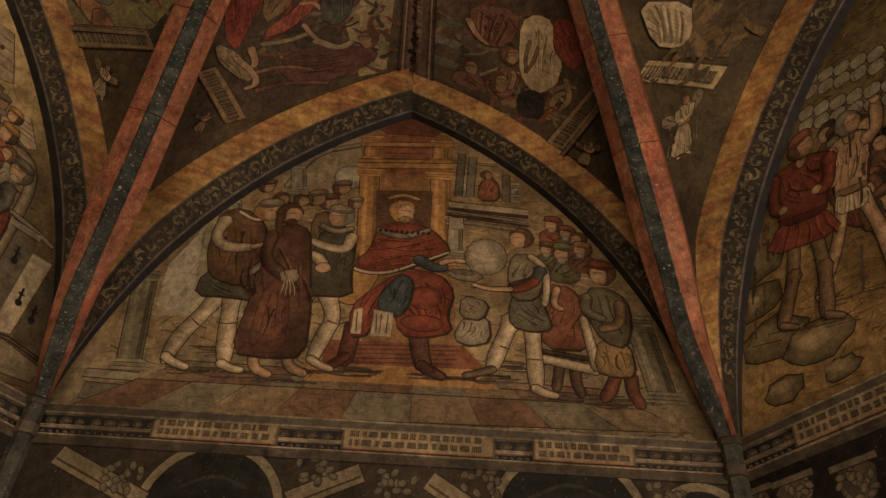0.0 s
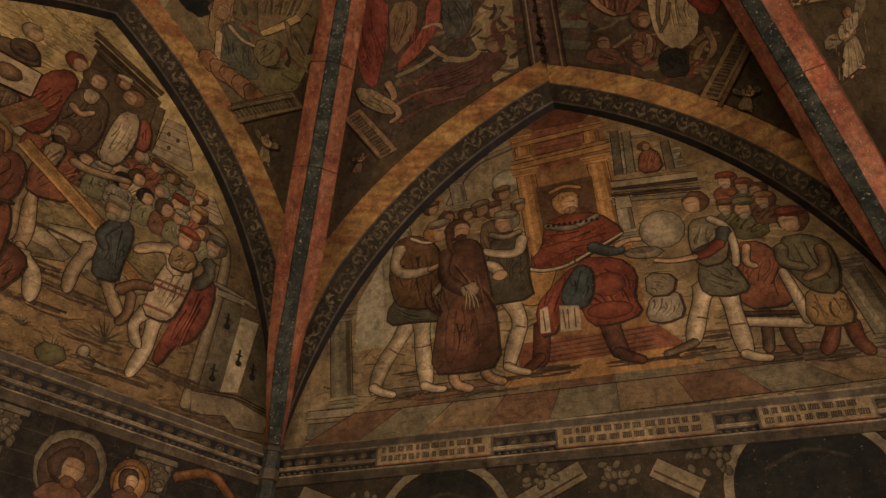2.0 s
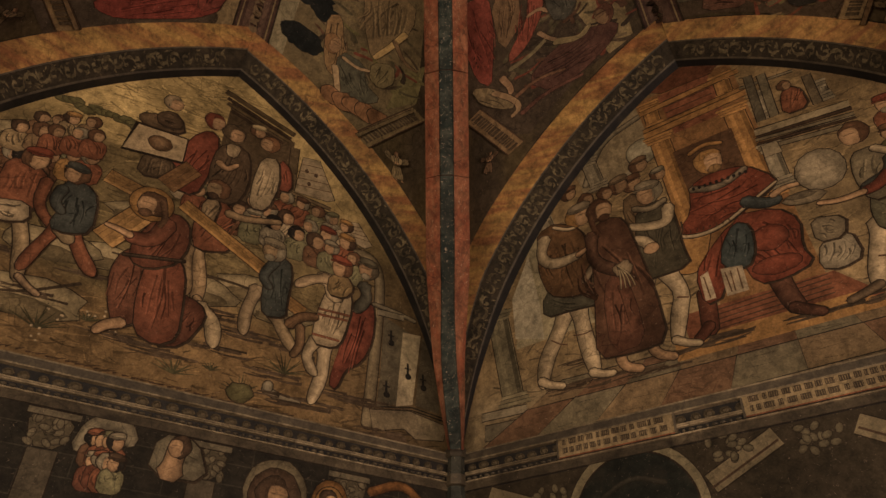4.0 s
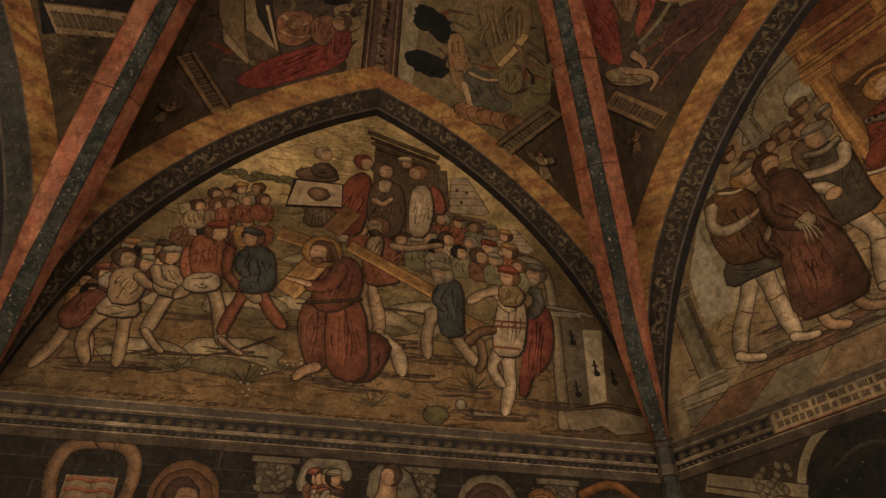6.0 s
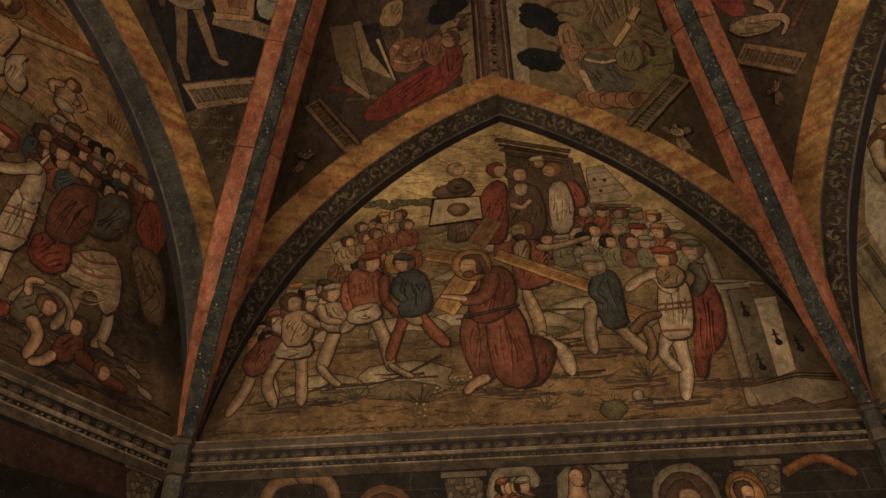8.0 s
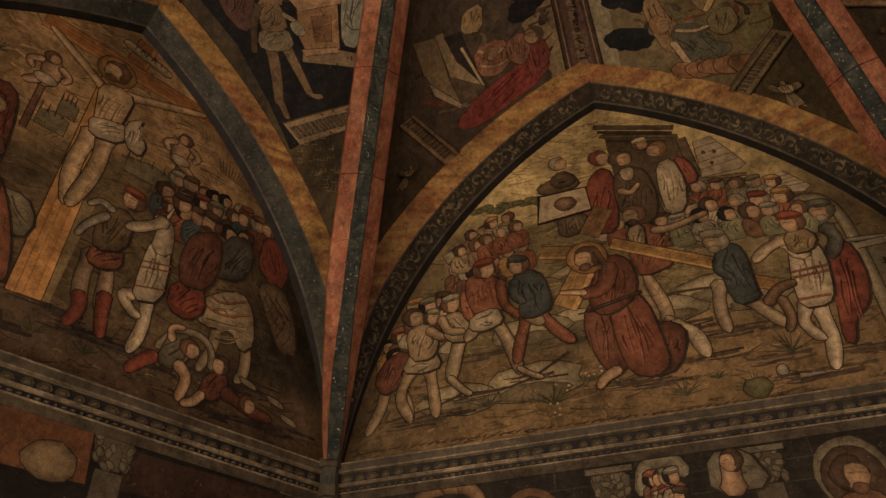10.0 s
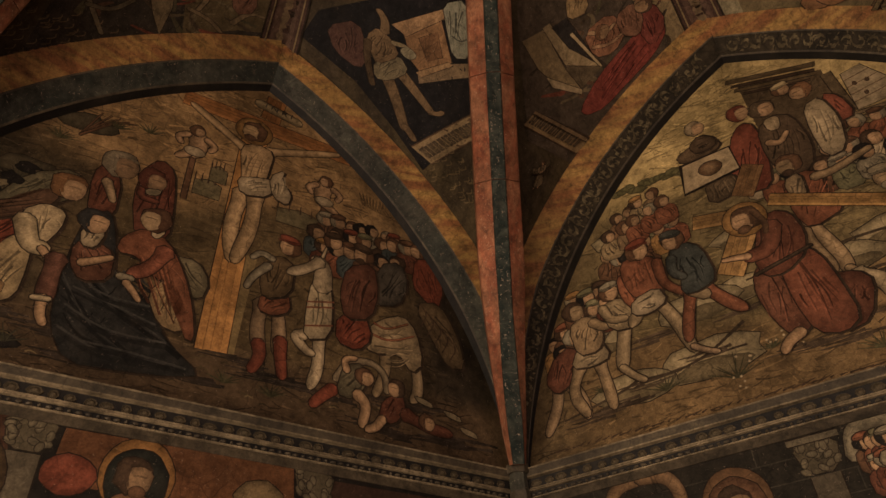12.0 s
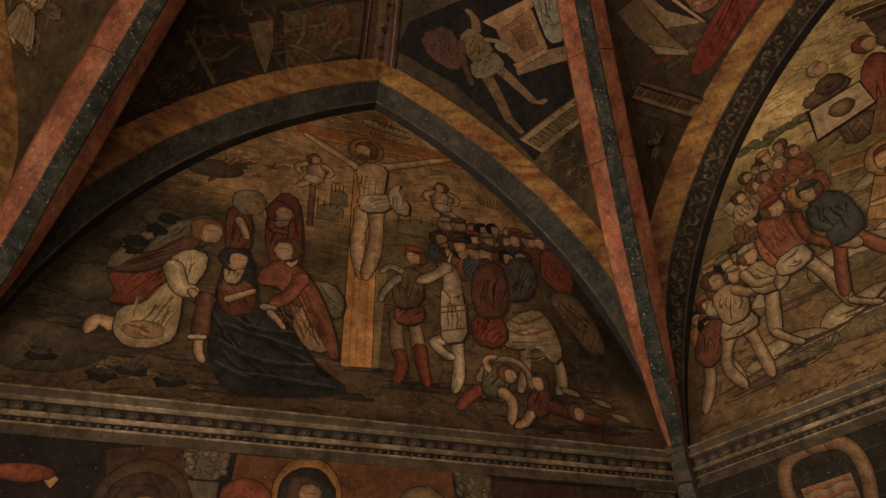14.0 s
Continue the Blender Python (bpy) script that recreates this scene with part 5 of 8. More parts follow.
# soldiers on the slope
TAN = (0.28, 0.19, 0.097)
crowd(cv, (-0.95, 5.02), (-0.62, 5.16), 1, 4, 0.04, ((0.20, 0.13, 0.065), (0.17, 0.095, 0.045), (0.24, 0.17, 0.085)))
crowd(cv, (-1.02, 4.90), (-0.55, 5.05), 1, 5, 0.045, ((0.20, 0.13, 0.065), BRICK, (0.24, 0.17, 0.085)))
cv.limb([(-1.55, 3.98), (-1.57, 3.82), (-1.66, 3.66)], 0.10, 0.045, (0.27, 0.18, 0.095))
cv.limb([(-1.47, 3.93), (-1.41, 3.81), (-1.40, 3.70)], 0.085, 0.045, (0.24, 0.16, 0.085))
cv.shape([(-1.63, 4.00), (-1.54, 4.15), (-1.42, 4.19), (-1.37, 4.05), (-1.47, 3.93), (-1.57, 3.89)], (0.14, 0.055, 0.03), shade=1)
cv.done("painted_walking_shape", B)
cv.limb([(-1.40, 4.01), (-1.47, 3.86), (-1.40, 3.71)], 0.09, 0.05, TAN)
cv.limb([(-1.27, 4.01), (-1.25, 3.86), (-1.24, 3.71)], 0.09, 0.05, TAN)
cv.shape([(-1.39, 4.15), (-1.24, 4.17), (-1.19, 4.03), (-1.31, 4.00), (-1.45, 4.03)], (0.27, 0.20, 0.11), shade=1)
cv.shape([(-1.42, 4.31), (-1.33, 4.37), (-1.22, 4.32), (-1.21, 4.17), (-1.26, 4.09), (-1.39, 4.10)], TAN, shade=1)
cv.limb([(-1.26, 4.30), (-1.19, 4.23), (-1.11, 4.27)], 0.07, 0.04, TAN)
head(cv, *(-1.36, 4.42), 0.062, UMBER, 1, None, TAN)
cv.done("painted_walking_shape", B, "buff-coated painted walking shape")
cv.limb([(-1.06, 4.23), (-1.11, 4.05), (-1.14, 3.92)], 0.12, 0.055, (0.265, 0.19, 0.10))
cv.limb([(-1.14, 3.93), (-1.08, 3.85), (-1.03, 3.81)], 0.05, 0.035, (0.265, 0.19, 0.10))
cv.shape([(-1.21, 4.38), (-1.07, 4.42), (-0.99, 4.30), (-1.01, 4.17), (-1.15, 4.19)], (0.26, 0.19, 0.10), shade=1)
cv.limb([(-1.18, 4.37), (-1.15, 4.27), (-1.05, 4.25)], 0.065, 0.045, (0.265, 0.19, 0.10))
head(cv, *(-1.11, 4.47), 0.058, BROWN, 1, ASH)
cv.done("painted_walking_shape", B, "pale-coated painted walking shape")
cv.shape([(-1.05, 4.57), (-0.96, 4.55), (-0.92, 4.35), (-0.98, 4.27), (-1.05, 4.39)], BRICK, shade=1)
cv.limb([(-0.87, 4.35), (-0.77, 4.14), (-0.72, 3.90)], 0.11, 0.05, (0.28, 0.20, 0.105))
cv.limb([(-0.72, 3.92), (-0.66, 3.87), (-0.60, 3.84)], 0.04, 0.03, (0.30, 0.20, 0.11))
cv.limb([(-0.92, 4.30), (-0.98, 4.24), (-1.02, 4.19)], 0.10, 0.06, (0.265, 0.19, 0.10))
cv.shape([(-1.01, 4.65), (-0.89, 4.68), (-0.77, 4.59), (-0.74, 4.45), (-0.82, 4.31), (-0.96, 4.35), (-1.01, 4.48)], BRICK, shade=1)
cv.shape([(-0.99, 4.35), (-0.82, 4.39), (-0.78, 4.27), (-0.91, 4.22), (-1.01, 4.25)], (0.25, 0.19, 0.11), shade=1)
cv.limb([(-0.78, 4.57), (-0.78, 4.39), (-0.67, 4.28)], 0.07, 0.045, BRICK)
head(cv, *(-0.87, 4.70), 0.066, BROWN, 1, CRIMSON)
cv.done("painted_soldier", B, "red-capped painted soldier shape in brick red")
cv.limb([(-0.64, 4.27), (-0.70, 4.10), (-0.73, 3.97)], 0.09, 0.05, BRICK)
cv.limb([(-0.56, 4.28), (-0.47, 4.14), (-0.39, 4.05)], 0.105, 0.055, BRICK)
cv.limb([(-0.63, 4.28), (-0.56, 4.22)], 0.08, 0.07, (0.265, 0.19, 0.10))
cv.shape([(-0.71, 4.60), (-0.59, 4.64), (-0.50, 4.56), (-0.47, 4.31), (-0.58, 4.26), (-0.69, 4.27), (-0.66, 4.44)], (0.052, 0.055, 0.044), shade=1)
cv.limb([(-0.69, 4.55), (-0.71, 4.45), (-0.65, 4.39)], 0.07, 0.045, (0.06, 0.063, 0.05))
head(cv, *(-0.66, 4.68), 0.062, BROWN, -1, (0.06, 0.06, 0.045))
cv.done("painted_soldier", B, "grey-coated painted soldier shape in red hose")
# the kneeling shape under the beam
cv.limb([(0.10, 4.45), (0.17, 4.24), (0.18, 4.07)], 0.11, 0.06, TAN)
cv.limb([(0.18, 4.09), (0.22, 4.04), (0.28, 4.02)], 0.05, 0.035, TAN)
cv.limb([(0.05, 4.41), (0.08, 4.23), (0.11, 4.11)], 0.10, 0.06, tint(TAN, 0.8))
cv.shape([(0.06, 4.78), (0.19, 4.84), (0.28, 4.78), (0.25, 4.59), (0.32, 4.48), (0.10, 4.41), (0.05, 4.54)], BRICK, shade=1)
cv.shape([(0.07, 4.81), (0.18, 4.84), (0.16, 4.63), (0.08, 4.63)], (0.27, 0.19, 0.10), shade=1)
cv.limb([(0.24, 4.76), (0.34, 4.75), (0.57, 4.82)], 0.065, 0.035, TAN)
head(cv, *(0.13, 4.92), 0.066, BROWN, -1, None, TAN, UMBER)
cv.done("painted_helper", B, "brick-red painted shape lifting the beam")
cross_beam(cv, (-0.50, 4.76), (-0.30, 4.71), 0.10, (0.20, 0.115, 0.042))
cross_beam(cv, (-0.17, 4.82), (-0.04, 5.03), 0.13, (0.15, 0.082, 0.034))
cross_beam(cv, (-0.04, 4.72), (0.61, 4.37), 0.085, (0.31, 0.175, 0.06))
cross_beam(cv, (0.63, 4.28), (0.82, 4.19), 0.085, (0.25, 0.14, 0.05))
cross_beam(cv, (-0.40, 4.29), (-0.22, 4.59), 0.15, (0.26, 0.15, 0.055))
cv.done("painted_beam", B, "long ochre wooden beam painted across the crowd")
cv.limb([(0.21, 4.02), (0.30, 3.97), (0.33, 3.82)], 0.13, 0.06, (0.40, 0.30, 0.165))
cv.shape([(0.04, 4.10), (0.21, 4.06), (0.26, 3.97), (0.17, 3.76), (0.01, 3.72)], (0.115, 0.046, 0.025), shade=1)
cv.shape([(-0.28, 4.26), (-0.15, 4.32), (-0.11, 4.07), (-0.09, 3.83), (-0.20, 3.76), (-0.27, 3.91), (-0.31, 4.10)], (0.125, 0.052, 0.028), shade=1)
cv.shape([(-0.14, 4.25), (-0.02, 4.36), (0.08, 4.23), (0.11, 4.03), (0.13, 3.79), (0.03, 3.72), (-0.10, 3.77), (-0.14, 3.99)], (0.16, 0.058, 0.030), shade=1)
cv.shape([(-0.16, 4.55), (-0.06, 4.63), (0.03, 4.57), (0.06, 4.41), (0.02, 4.27), (-0.12, 4.18), (-0.23, 4.20), (-0.25, 4.33)], (0.135, 0.052, 0.028), shade=1)
cv.limb([(-0.09, 4.52), (-0.14, 4.37), (-0.27, 4.36)], 0.12, 0.075, (0.145, 0.056, 0.03))
cv.limb([(-0.27, 4.37), (-0.34, 4.39), (-0.41, 4.40)], 0.05, 0.022, SKIN)
cv.limb([(-0.27, 4.23), (-0.08, 4.27), (0.06, 4.30)], 0.018, 0.016, (0.05, 0.034, 0.02))
cv.limb([(-0.17, 3.80), (-0.24, 3.77), (-0.28, 3.72)], 0.07, 0.045, SKIN)
head(cv, *(-0.22, 4.63), 0.078, (0.10, 0.055, 0.028), -1, None, SKIN, (0.10, 0.055, 0.028), True)
cv.limb([(-0.15, 4.67), (-0.11, 4.56), (-0.13, 4.49)], 0.05, 0.03, (0.10, 0.055, 0.028), 0)
cv.done("painted_kneeling_shape", B, "wine-robed kneeling shape under a long beam")
cv.limb([(0.51, 4.26), (0.47, 4.09), (0.48, 3.95)], 0.10, 0.05, (0.29, 0.21, 0.115))
cv.limb([(0.65, 4.12), (0.72, 4.01), (0.79, 3.92)], 0.11, 0.05, (0.28, 0.20, 0.105))
cv.shape([(0.56, 4.54), (0.68, 4.54), (0.71, 4.42), (0.70, 4.22), (0.71, 4.12), (0.57, 4.09), (0.54, 4.24)], (0.060, 0.064, 0.050), shade=1)
cv.limb([(0.59, 4.50), (0.52, 4.37), (0.58, 4.30)], 0.07, 0.045, (0.07, 0.074, 0.058))
head(cv, *(0.56, 4.58), 0.068, ASH, -1, (0.24, 0.19, 0.11), TAN, ASH)
cv.done("painted_helper", B, "grey-bearded painted shape holding the beam")
# rider with a white horse
cv.shape([(1.13, 4.38), (1.23, 4.44), (1.29, 4.36), (1.29, 4.13), (1.23, 3.96), (1.13, 3.89), (1.08, 3.73), (1.03, 3.76), (1.08, 4.00)], (0.18, 0.055, 0.031), shade=1)
head(cv, *(1.21, 4.66), 0.066, (0.11, 0.085, 0.05), -1, (0.12, 0.10, 0.06), tint(SKIN, 0.85), ASH)
cv.limb([(1.20, 4.52), (1.23, 4.43), (1.16, 4.32)], 0.10, 0.06, (0.10, 0.09, 0.06))
cv.limb([(0.98, 4.01), (0.99, 3.81), (0.94, 3.62)], 0.115, 0.05, WHITE)
cv.limb([(0.92, 4.02), (0.87, 3.92), (0.91, 3.83), (0.94, 3.80)], 0.09, 0.045, WHITE)
cv.shape([(0.95, 4.42), (1.09, 4.48), (1.13, 4.34), (1.09, 4.08), (1.04, 4.00), (0.89, 4.00), (0.90, 4.20)], WHITE, shade=1)
cv.limb([(1.01, 4.38), (0.97, 4.48), (0.90, 4.49)], 0.13, 0.09, WHITE)
cv.limb([(0.93, 4.49), (0.83, 4.45), (0.75, 4.38)], 0.09, 0.05, (0.28, 0.20, 0.11))
for a, b in (((0.91, 4.25), (1.12, 4.26)), ((0.91, 4.21), (1.11, 4.22)), ((0.89, 4.06), (1.07, 4.06))):
    cv.strip(a, b, 0.014, 0.014, BRICK, 0.002)
cv.shape([(0.95, 4.53), (1.07, 4.56), (1.13, 4.47), (1.07, 4.38), (0.95, 4.38)], (0.20, 0.135, 0.06), shade=1)
head(cv, *(1.02, 4.61), 0.066, BROWN, -1, CRIMSON)
cv.limb([(0.74, 4.08), (0.81, 4.16), (0.90, 4.18)], 0.07, 0.05, (0.13, 0.075, 0.036))
cv.limb([(0.81, 4.08), (0.83, 3.96), (0.79, 3.88)], 0.06, 0.04, (0.14, 0.085, 0.042))
cv.done("painted_horse_and_rider", B, "white painted horse with a red-capped rider")

# ================================================================ mural on the south-west wall: tall cross over a crowd
def hillock_rule(u, z, n, m):
    sky, wood, earth = (0.33, 0.205, 0.088), (0.050, 0.034, 0.018), (0.082, 0.053, 0.027)
    edge = 4.85 + 0.10 * math.sin(u * 4.0) + 0.12 * n
    c = blend(blend((0.125, 0.085, 0.038), wood, (abs(u + 0.9) < 0.5) * 0.5 + n), sky, (z - edge) / 0.2 + 0.5)
    # Both ends darker: dark woodland and the light's falloff in one colour.
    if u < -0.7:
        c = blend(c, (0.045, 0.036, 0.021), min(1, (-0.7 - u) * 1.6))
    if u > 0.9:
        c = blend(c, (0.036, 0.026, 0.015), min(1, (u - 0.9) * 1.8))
    c = blend(earth, c, (z - 3.85) / 0.12 + 0.5)
    return tint(c, 1 + 0.5 * n + 0.35 * m)


C, cv = mural(2, "dark fresco of a tall cross above mourners and horsemen, shade painted into its ends", hillock_rule)
for spot, r in (((-1.04, 4.64), 0.16), ((-1.21, 4.47), 0.12), ((-1.28, 4.14), 0.25), ((-1.45, 3.76), 0.3), ((-0.86, 5.12), 0.15)):
    cv.blob(*spot, r, r * 0.5, (0.07, 0.055, 0.03), line=0.005, wob=0.2)
cv.shape([(-1.31, 4.25), (-1.19, 4.52), (-0.94, 4.62), (-0.96, 4.40), (-1.17, 4.24)], (0.15, 0.115, 0.06), shade=1)
for spot in ((-1.06, 4.54), (-1.16, 4.40), (-1.45, 3.68), (-1.16, 3.61), (-1.03, 3.65), (-0.85, 3.61)):
    cv.blob(*spot, 0.07, 0.045, SOOT, line=0, wob=0.3)
    tuft(cv, *spot, 0.09, (0.05, 0.045, 0.025))
for i in range(5):
    cv.limb([Vector((-0.87, 5.01)), Vector((-0.84, 5.12)) + Vector((0.03 * i, 0.02 * i)), Vector((-0.80, 5.18)) + Vector((0.05 * i, 0.06))], 0.02, 0.006, BROWN, 0.002)
for spot, w in (((-0.13, 4.92), 0.16), ((-0.08, 5.06), 0.1), ((0.46, 4.91), 0.3)):
    cv.shape([(spot[0] - w / 2, spot[1] - 0.07), (spot[0] - w / 2, spot[1] + 0.04), (spot[0], spot[1] + 0.07), (spot[0] + w / 2, spot[1] + 0.04), (spot[0] + w / 2, spot[1] - 0.07)], (0.15, 0.12, 0.06), rounds=0)
    for i in range(4):
        cv.strip((spot[0] - w / 2 + w * i / 4, spot[1] + 0.04), (spot[0] - w / 2 + w * i / 4, spot[1] + 0.11), 0.012, 0.006, UMBER, 0)
for i in range(70):
    p = Vector((-1.32, 3.65)).lerp(Vector((1.59, 3.61)), cv.rnd.random()) + Vector((0, cv.rnd.uniform(-0.06, 0.14)))
    cv.limb_flat([p, p + Vector((0.02, 0.012)), p + Vector((0.05, 0.0))], 0.012, 0.004, tint((0.09, 0.065, 0.03), cv.rnd.choice((0.5, 0.8, 1.8))))
for spot in ((0.40, 3.63), (0.15, 3.65), (0.34, 3.71), (-0.69, 5.16), (-0.96, 4.94), (-0.52, 5.21)):
    tuft(cv, *spot, 0.08)
cv.done("painted_landscape", C, "", "stuff")
# small side crosses
for spot, face in (((-0.25, 5.23), 1), ((0.61, 5.18), -1)):
    u, z = spot
    cv.strip((u, z - 0.45), (u, z + 0.02), 0.03, 0.03, BROWN)
    cv.limb([(u, z + 0.10), (u + 0.02 * face, z), (u, z - 0.06)], 0.12, 0.10, SKIN)
    cv.limb([(u - 0.02, z - 0.05), (u - 0.06 * face, z - 0.10), (u - 0.09 * face, z - 0.12)], 0.07, 0.04, SKIN)
    cv.limb([(u + 0.06, z + 0.09), (u + 0.12, z + 0.05), (u + 0.09, z)], 0.05, 0.035, SKIN)
    cv.limb([(u - 0.06, z + 0.09), (u - 0.12, z + 0.05), (u - 0.09, z)], 0.05, 0.035, SKIN)
    cv.blob(u, z - 0.045, 0.065, 0.04, WHITE)
    head(cv, u, z + 0.14, 0.042, BROWN, face)
cv.done("painted_side_cross", C)
# the cross
cv.poly([(0.09, 3.80), (0.15, 4.50), (0.23, 4.51), (0.18, 3.81)], (0.20, 0.14, 0.06))
cross_beam(cv, (0.06, 3.81), (0.10, 5.49), 0.165, (0.34, 0.17, 0.055))
cross_beam(cv, (-0.39, 5.65), (0.86, 5.63), 0.13, (0.27, 0.12, 0.04))
cross_beam(cv, (0.18, 5.72), (0.21, 5.96), 0.13, (0.27, 0.12, 0.04))
cv.limb([(0.09, 5.86), (0.24, 5.83), (0.38, 5.80)], 0.085, 0.075, (0.32, 0.235, 0.12))
cv.done("painted_cross", C, "tall ochre wooden cross with a name scroll")
# the hanging shape
PALE_FLESH = (0.44, 0.29, 0.14)
cv.limb([(0.06, 5.36), (-0.14, 5.49), (-0.33, 5.61)], 0.09, 0.035, PALE_FLESH)
cv.limb([(0.20, 5.41), (0.42, 5.51), (0.69, 5.63)], 0.09, 0.035, PALE_FLESH)
cv.limb([(0.08, 4.97), (0.04, 4.70), (0.08, 4.44)], 0.13, 0.06, PALE_FLESH)
cv.limb([(0.16, 4.99), (0.17, 4.73), (0.10, 4.44)], 0.13, 0.06, tint(PALE_FLESH, 0.9))
cv.shape([(0.02, 5.38), (0.12, 5.45), (0.24, 5.42), (0.22, 5.21), (0.19, 5.02), (0.07, 5.00), (0.05, 5.17)], PALE_FLESH, shade=1)
for i in range(4):
    cv.strip(Vector((0.08, 5.29)) - Vector((0, 0.035 * i)), Vector((0.20, 5.31)) - Vector((0, 0.035 * i)), 0.005, 0.004, tint(PALE_FLESH, 0.55), 0)
cv.shape([(0.03, 5.09), (0.14, 5.14), (0.27, 5.17), (0.25, 5.01), (0.07, 4.96)], WHITE, shade=1)
cv.shape([(0.23, 5.19), (0.33, 5.30), (0.31, 5.18), (0.39, 5.10), (0.37, 4.99), (0.27, 5.02)], WHITE, shade=1)
head(cv, *(0.08, 5.55), 0.075, BROWN, -1, None, PALE_FLESH, BROWN, True)
cv.done("painted_hanging_shape", C, "pale painted shape on the cross with a white cloth")
foot_shadows(cv, ((-0.96, 3.76), (-0.74, 3.72), (-0.62, 3.60), (-0.10, 3.64), (0.13, 3.80), (0.29, 3.74), (0.45, 3.73), (0.64, 3.71), (1.01, 3.76), (1.25, 3.77), (0.86, 3.60), (1.09, 3.57), (1.37, 3.60), (1.59, 3.61), (-1.19, 3.75), (-1.32, 3.86)), (0.028, 0.020, 0.013))
# mourners
NIGHT = (0.030, 0.028, 0.023)
BUFF = (0.36, 0.26, 0.13)
cv.shape([(-1.15, 4.34), (-1.03, 4.62), (-0.81, 4.75), (-0.75, 4.57), (-0.93, 4.40), (-1.08, 4.30)], (0.11, 0.092, 0.05), shade=1)
for spot in ((-1.09, 4.56), (-1.18, 4.45), (-1.04, 4.66)):
    cv.blob(*spot, 0.06, 0.04, SOOT, line=0, wob=0.35)
cv.done("painted_patch", C)
cv.shape([(-0.25, 4.35), (-0.09, 4.36), (-0.01, 4.24), (-0.04, 4.10), (-0.17, 4.15)], (0.15, 0.12, 0.065), shade=1)
cv.done("painted_cloth_edge", C)
cv.shape([(-0.74, 4.76), (-0.69, 4.88), (-0.59, 4.78), (-0.57, 4.48), (-0.70, 4.45)], WINE, shade=1)
cv.limb([(-0.66, 4.73), (-0.62, 4.65), (-0.60, 4.60)], 0.06, 0.03, (0.28, 0.19, 0.10))
head(cv, *(-0.60, 4.88), 0.088, (0.27, 0.21, 0.125), 1, None, tint(SKIN, 0.75))
cv.done("painted_mourner", C, "white-hooded painted mourning shape")
cv.shape([(-0.49, 4.92), (-0.42, 5.03), (-0.33, 4.97), (-0.29, 4.74), (-0.27, 4.43), (-0.44, 4.39), (-0.51, 4.68)], (0.14, 0.05, 0.028), shade=1)
cv.limb([(-0.47, 4.78), (-0.48, 4.69), (-0.38, 4.69)], 0.05, 0.03, (0.14, 0.05, 0.028))
head(cv, *(-0.42, 4.84), 0.072, (0.135, 0.048, 0.027), 1, None, tint(SKIN, 0.85))
cv.shape([(-0.46, 4.76), (-0.37, 4.79), (-0.38, 4.74), (-0.44, 4.72)], (0.27, 0.21, 0.12), rounds=1)
cv.done("painted_mourner", C, "red-hooded painted mourning shape")
cv.shape([(-1.28, 4.21), (-1.13, 4.26), (-0.95, 4.37), (-0.89, 4.49), (-0.88, 4.29), (-0.96, 4.15), (-1.10, 4.03), (-1.23, 4.02), (-1.20, 4.10)], CRIMSON, shade=1)
cv.shape([(-1.28, 4.22), (-1.09, 4.32), (-0.97, 4.49), (-0.87, 4.58), (-0.85, 4.48), (-0.97, 4.34), (-1.12, 4.24)], (0.10, 0.055, 0.03), shade=1)
cv.limb([(-1.18, 3.90), (-1.26, 3.92), (-1.28, 3.84)], 0.10, 0.045, SKIN)
cv.shape([(-1.17, 4.00), (-1.05, 4.04), (-0.97, 4.22), (-0.89, 4.21), (-0.87, 4.02), (-0.87, 3.85), (-0.96, 3.78), (-1.09, 3.77), (-1.17, 3.85)], BUFF, shade=1)
cv.shape([(-1.14, 3.88), (-1.06, 3.94), (-0.93, 3.92), (-0.93, 3.84), (-1.08, 3.82)], (0.27, 0.165, 0.075), line=0.003, shade=1)
cv.shape([(-0.99, 4.36), (-0.90, 4.45), (-0.79, 4.43), (-0.79, 4.31), (-0.84, 4.18), (-0.95, 4.21)], (0.39, 0.29, 0.155), shade=1)
cv.limb([(-0.96, 4.31), (-0.90, 4.16), (-0.83, 4.16)], 0.11, 0.08, (0.36, 0.27, 0.145))
cv.limb([(-0.84, 4.16), (-0.79, 4.11), (-0.78, 4.07)], 0.045, 0.03, SKIN)
head(cv, *(-0.81, 4.60), 0.080, (0.17, 0.085, 0.035), 1, None, (0.36, 0.225, 0.115))
cv.done("painted_leaning_shape", C, "white-robed leaning shape with a red cloak")
cv.shape([(-0.71, 4.33), (-0.67, 4.48), (-0.59, 4.53), (-0.53, 4.37), (-0.48, 4.10), (-0.25, 4.00), (-0.17, 3.80), (0.04, 3.66), (-0.09, 3.62), (-0.32, 3.59), (-0.58, 3.57), (-0.69, 3.74), (-0.72, 3.98)], NIGHT, shade=1)
for a, b, c in (((-0.66, 3.85), (-0.45, 3.75), (-0.16, 3.77)), ((-0.65, 3.96), (-0.41, 3.90), (-0.23, 3.86)), ((-0.66, 3.72), (-0.43, 3.62), (-0.10, 3.66)), ((-0.63, 4.04), (-0.53, 3.95), (-0.27, 3.96)), ((-0.55, 3.67), (-0.33, 3.67), (-0.04, 3.65))):
    cv.limb_flat([a, b, c], 0.012, 0.03, tint(NIGHT, 0.55))
    cv.limb_flat([Vector(a) + Vector((0, 0.03)), Vector(b) + Vector((0, 0.03)), Vector(c) + Vector((0, 0.025))], 0.012, 0.012, tint(NIGHT, 1.9))
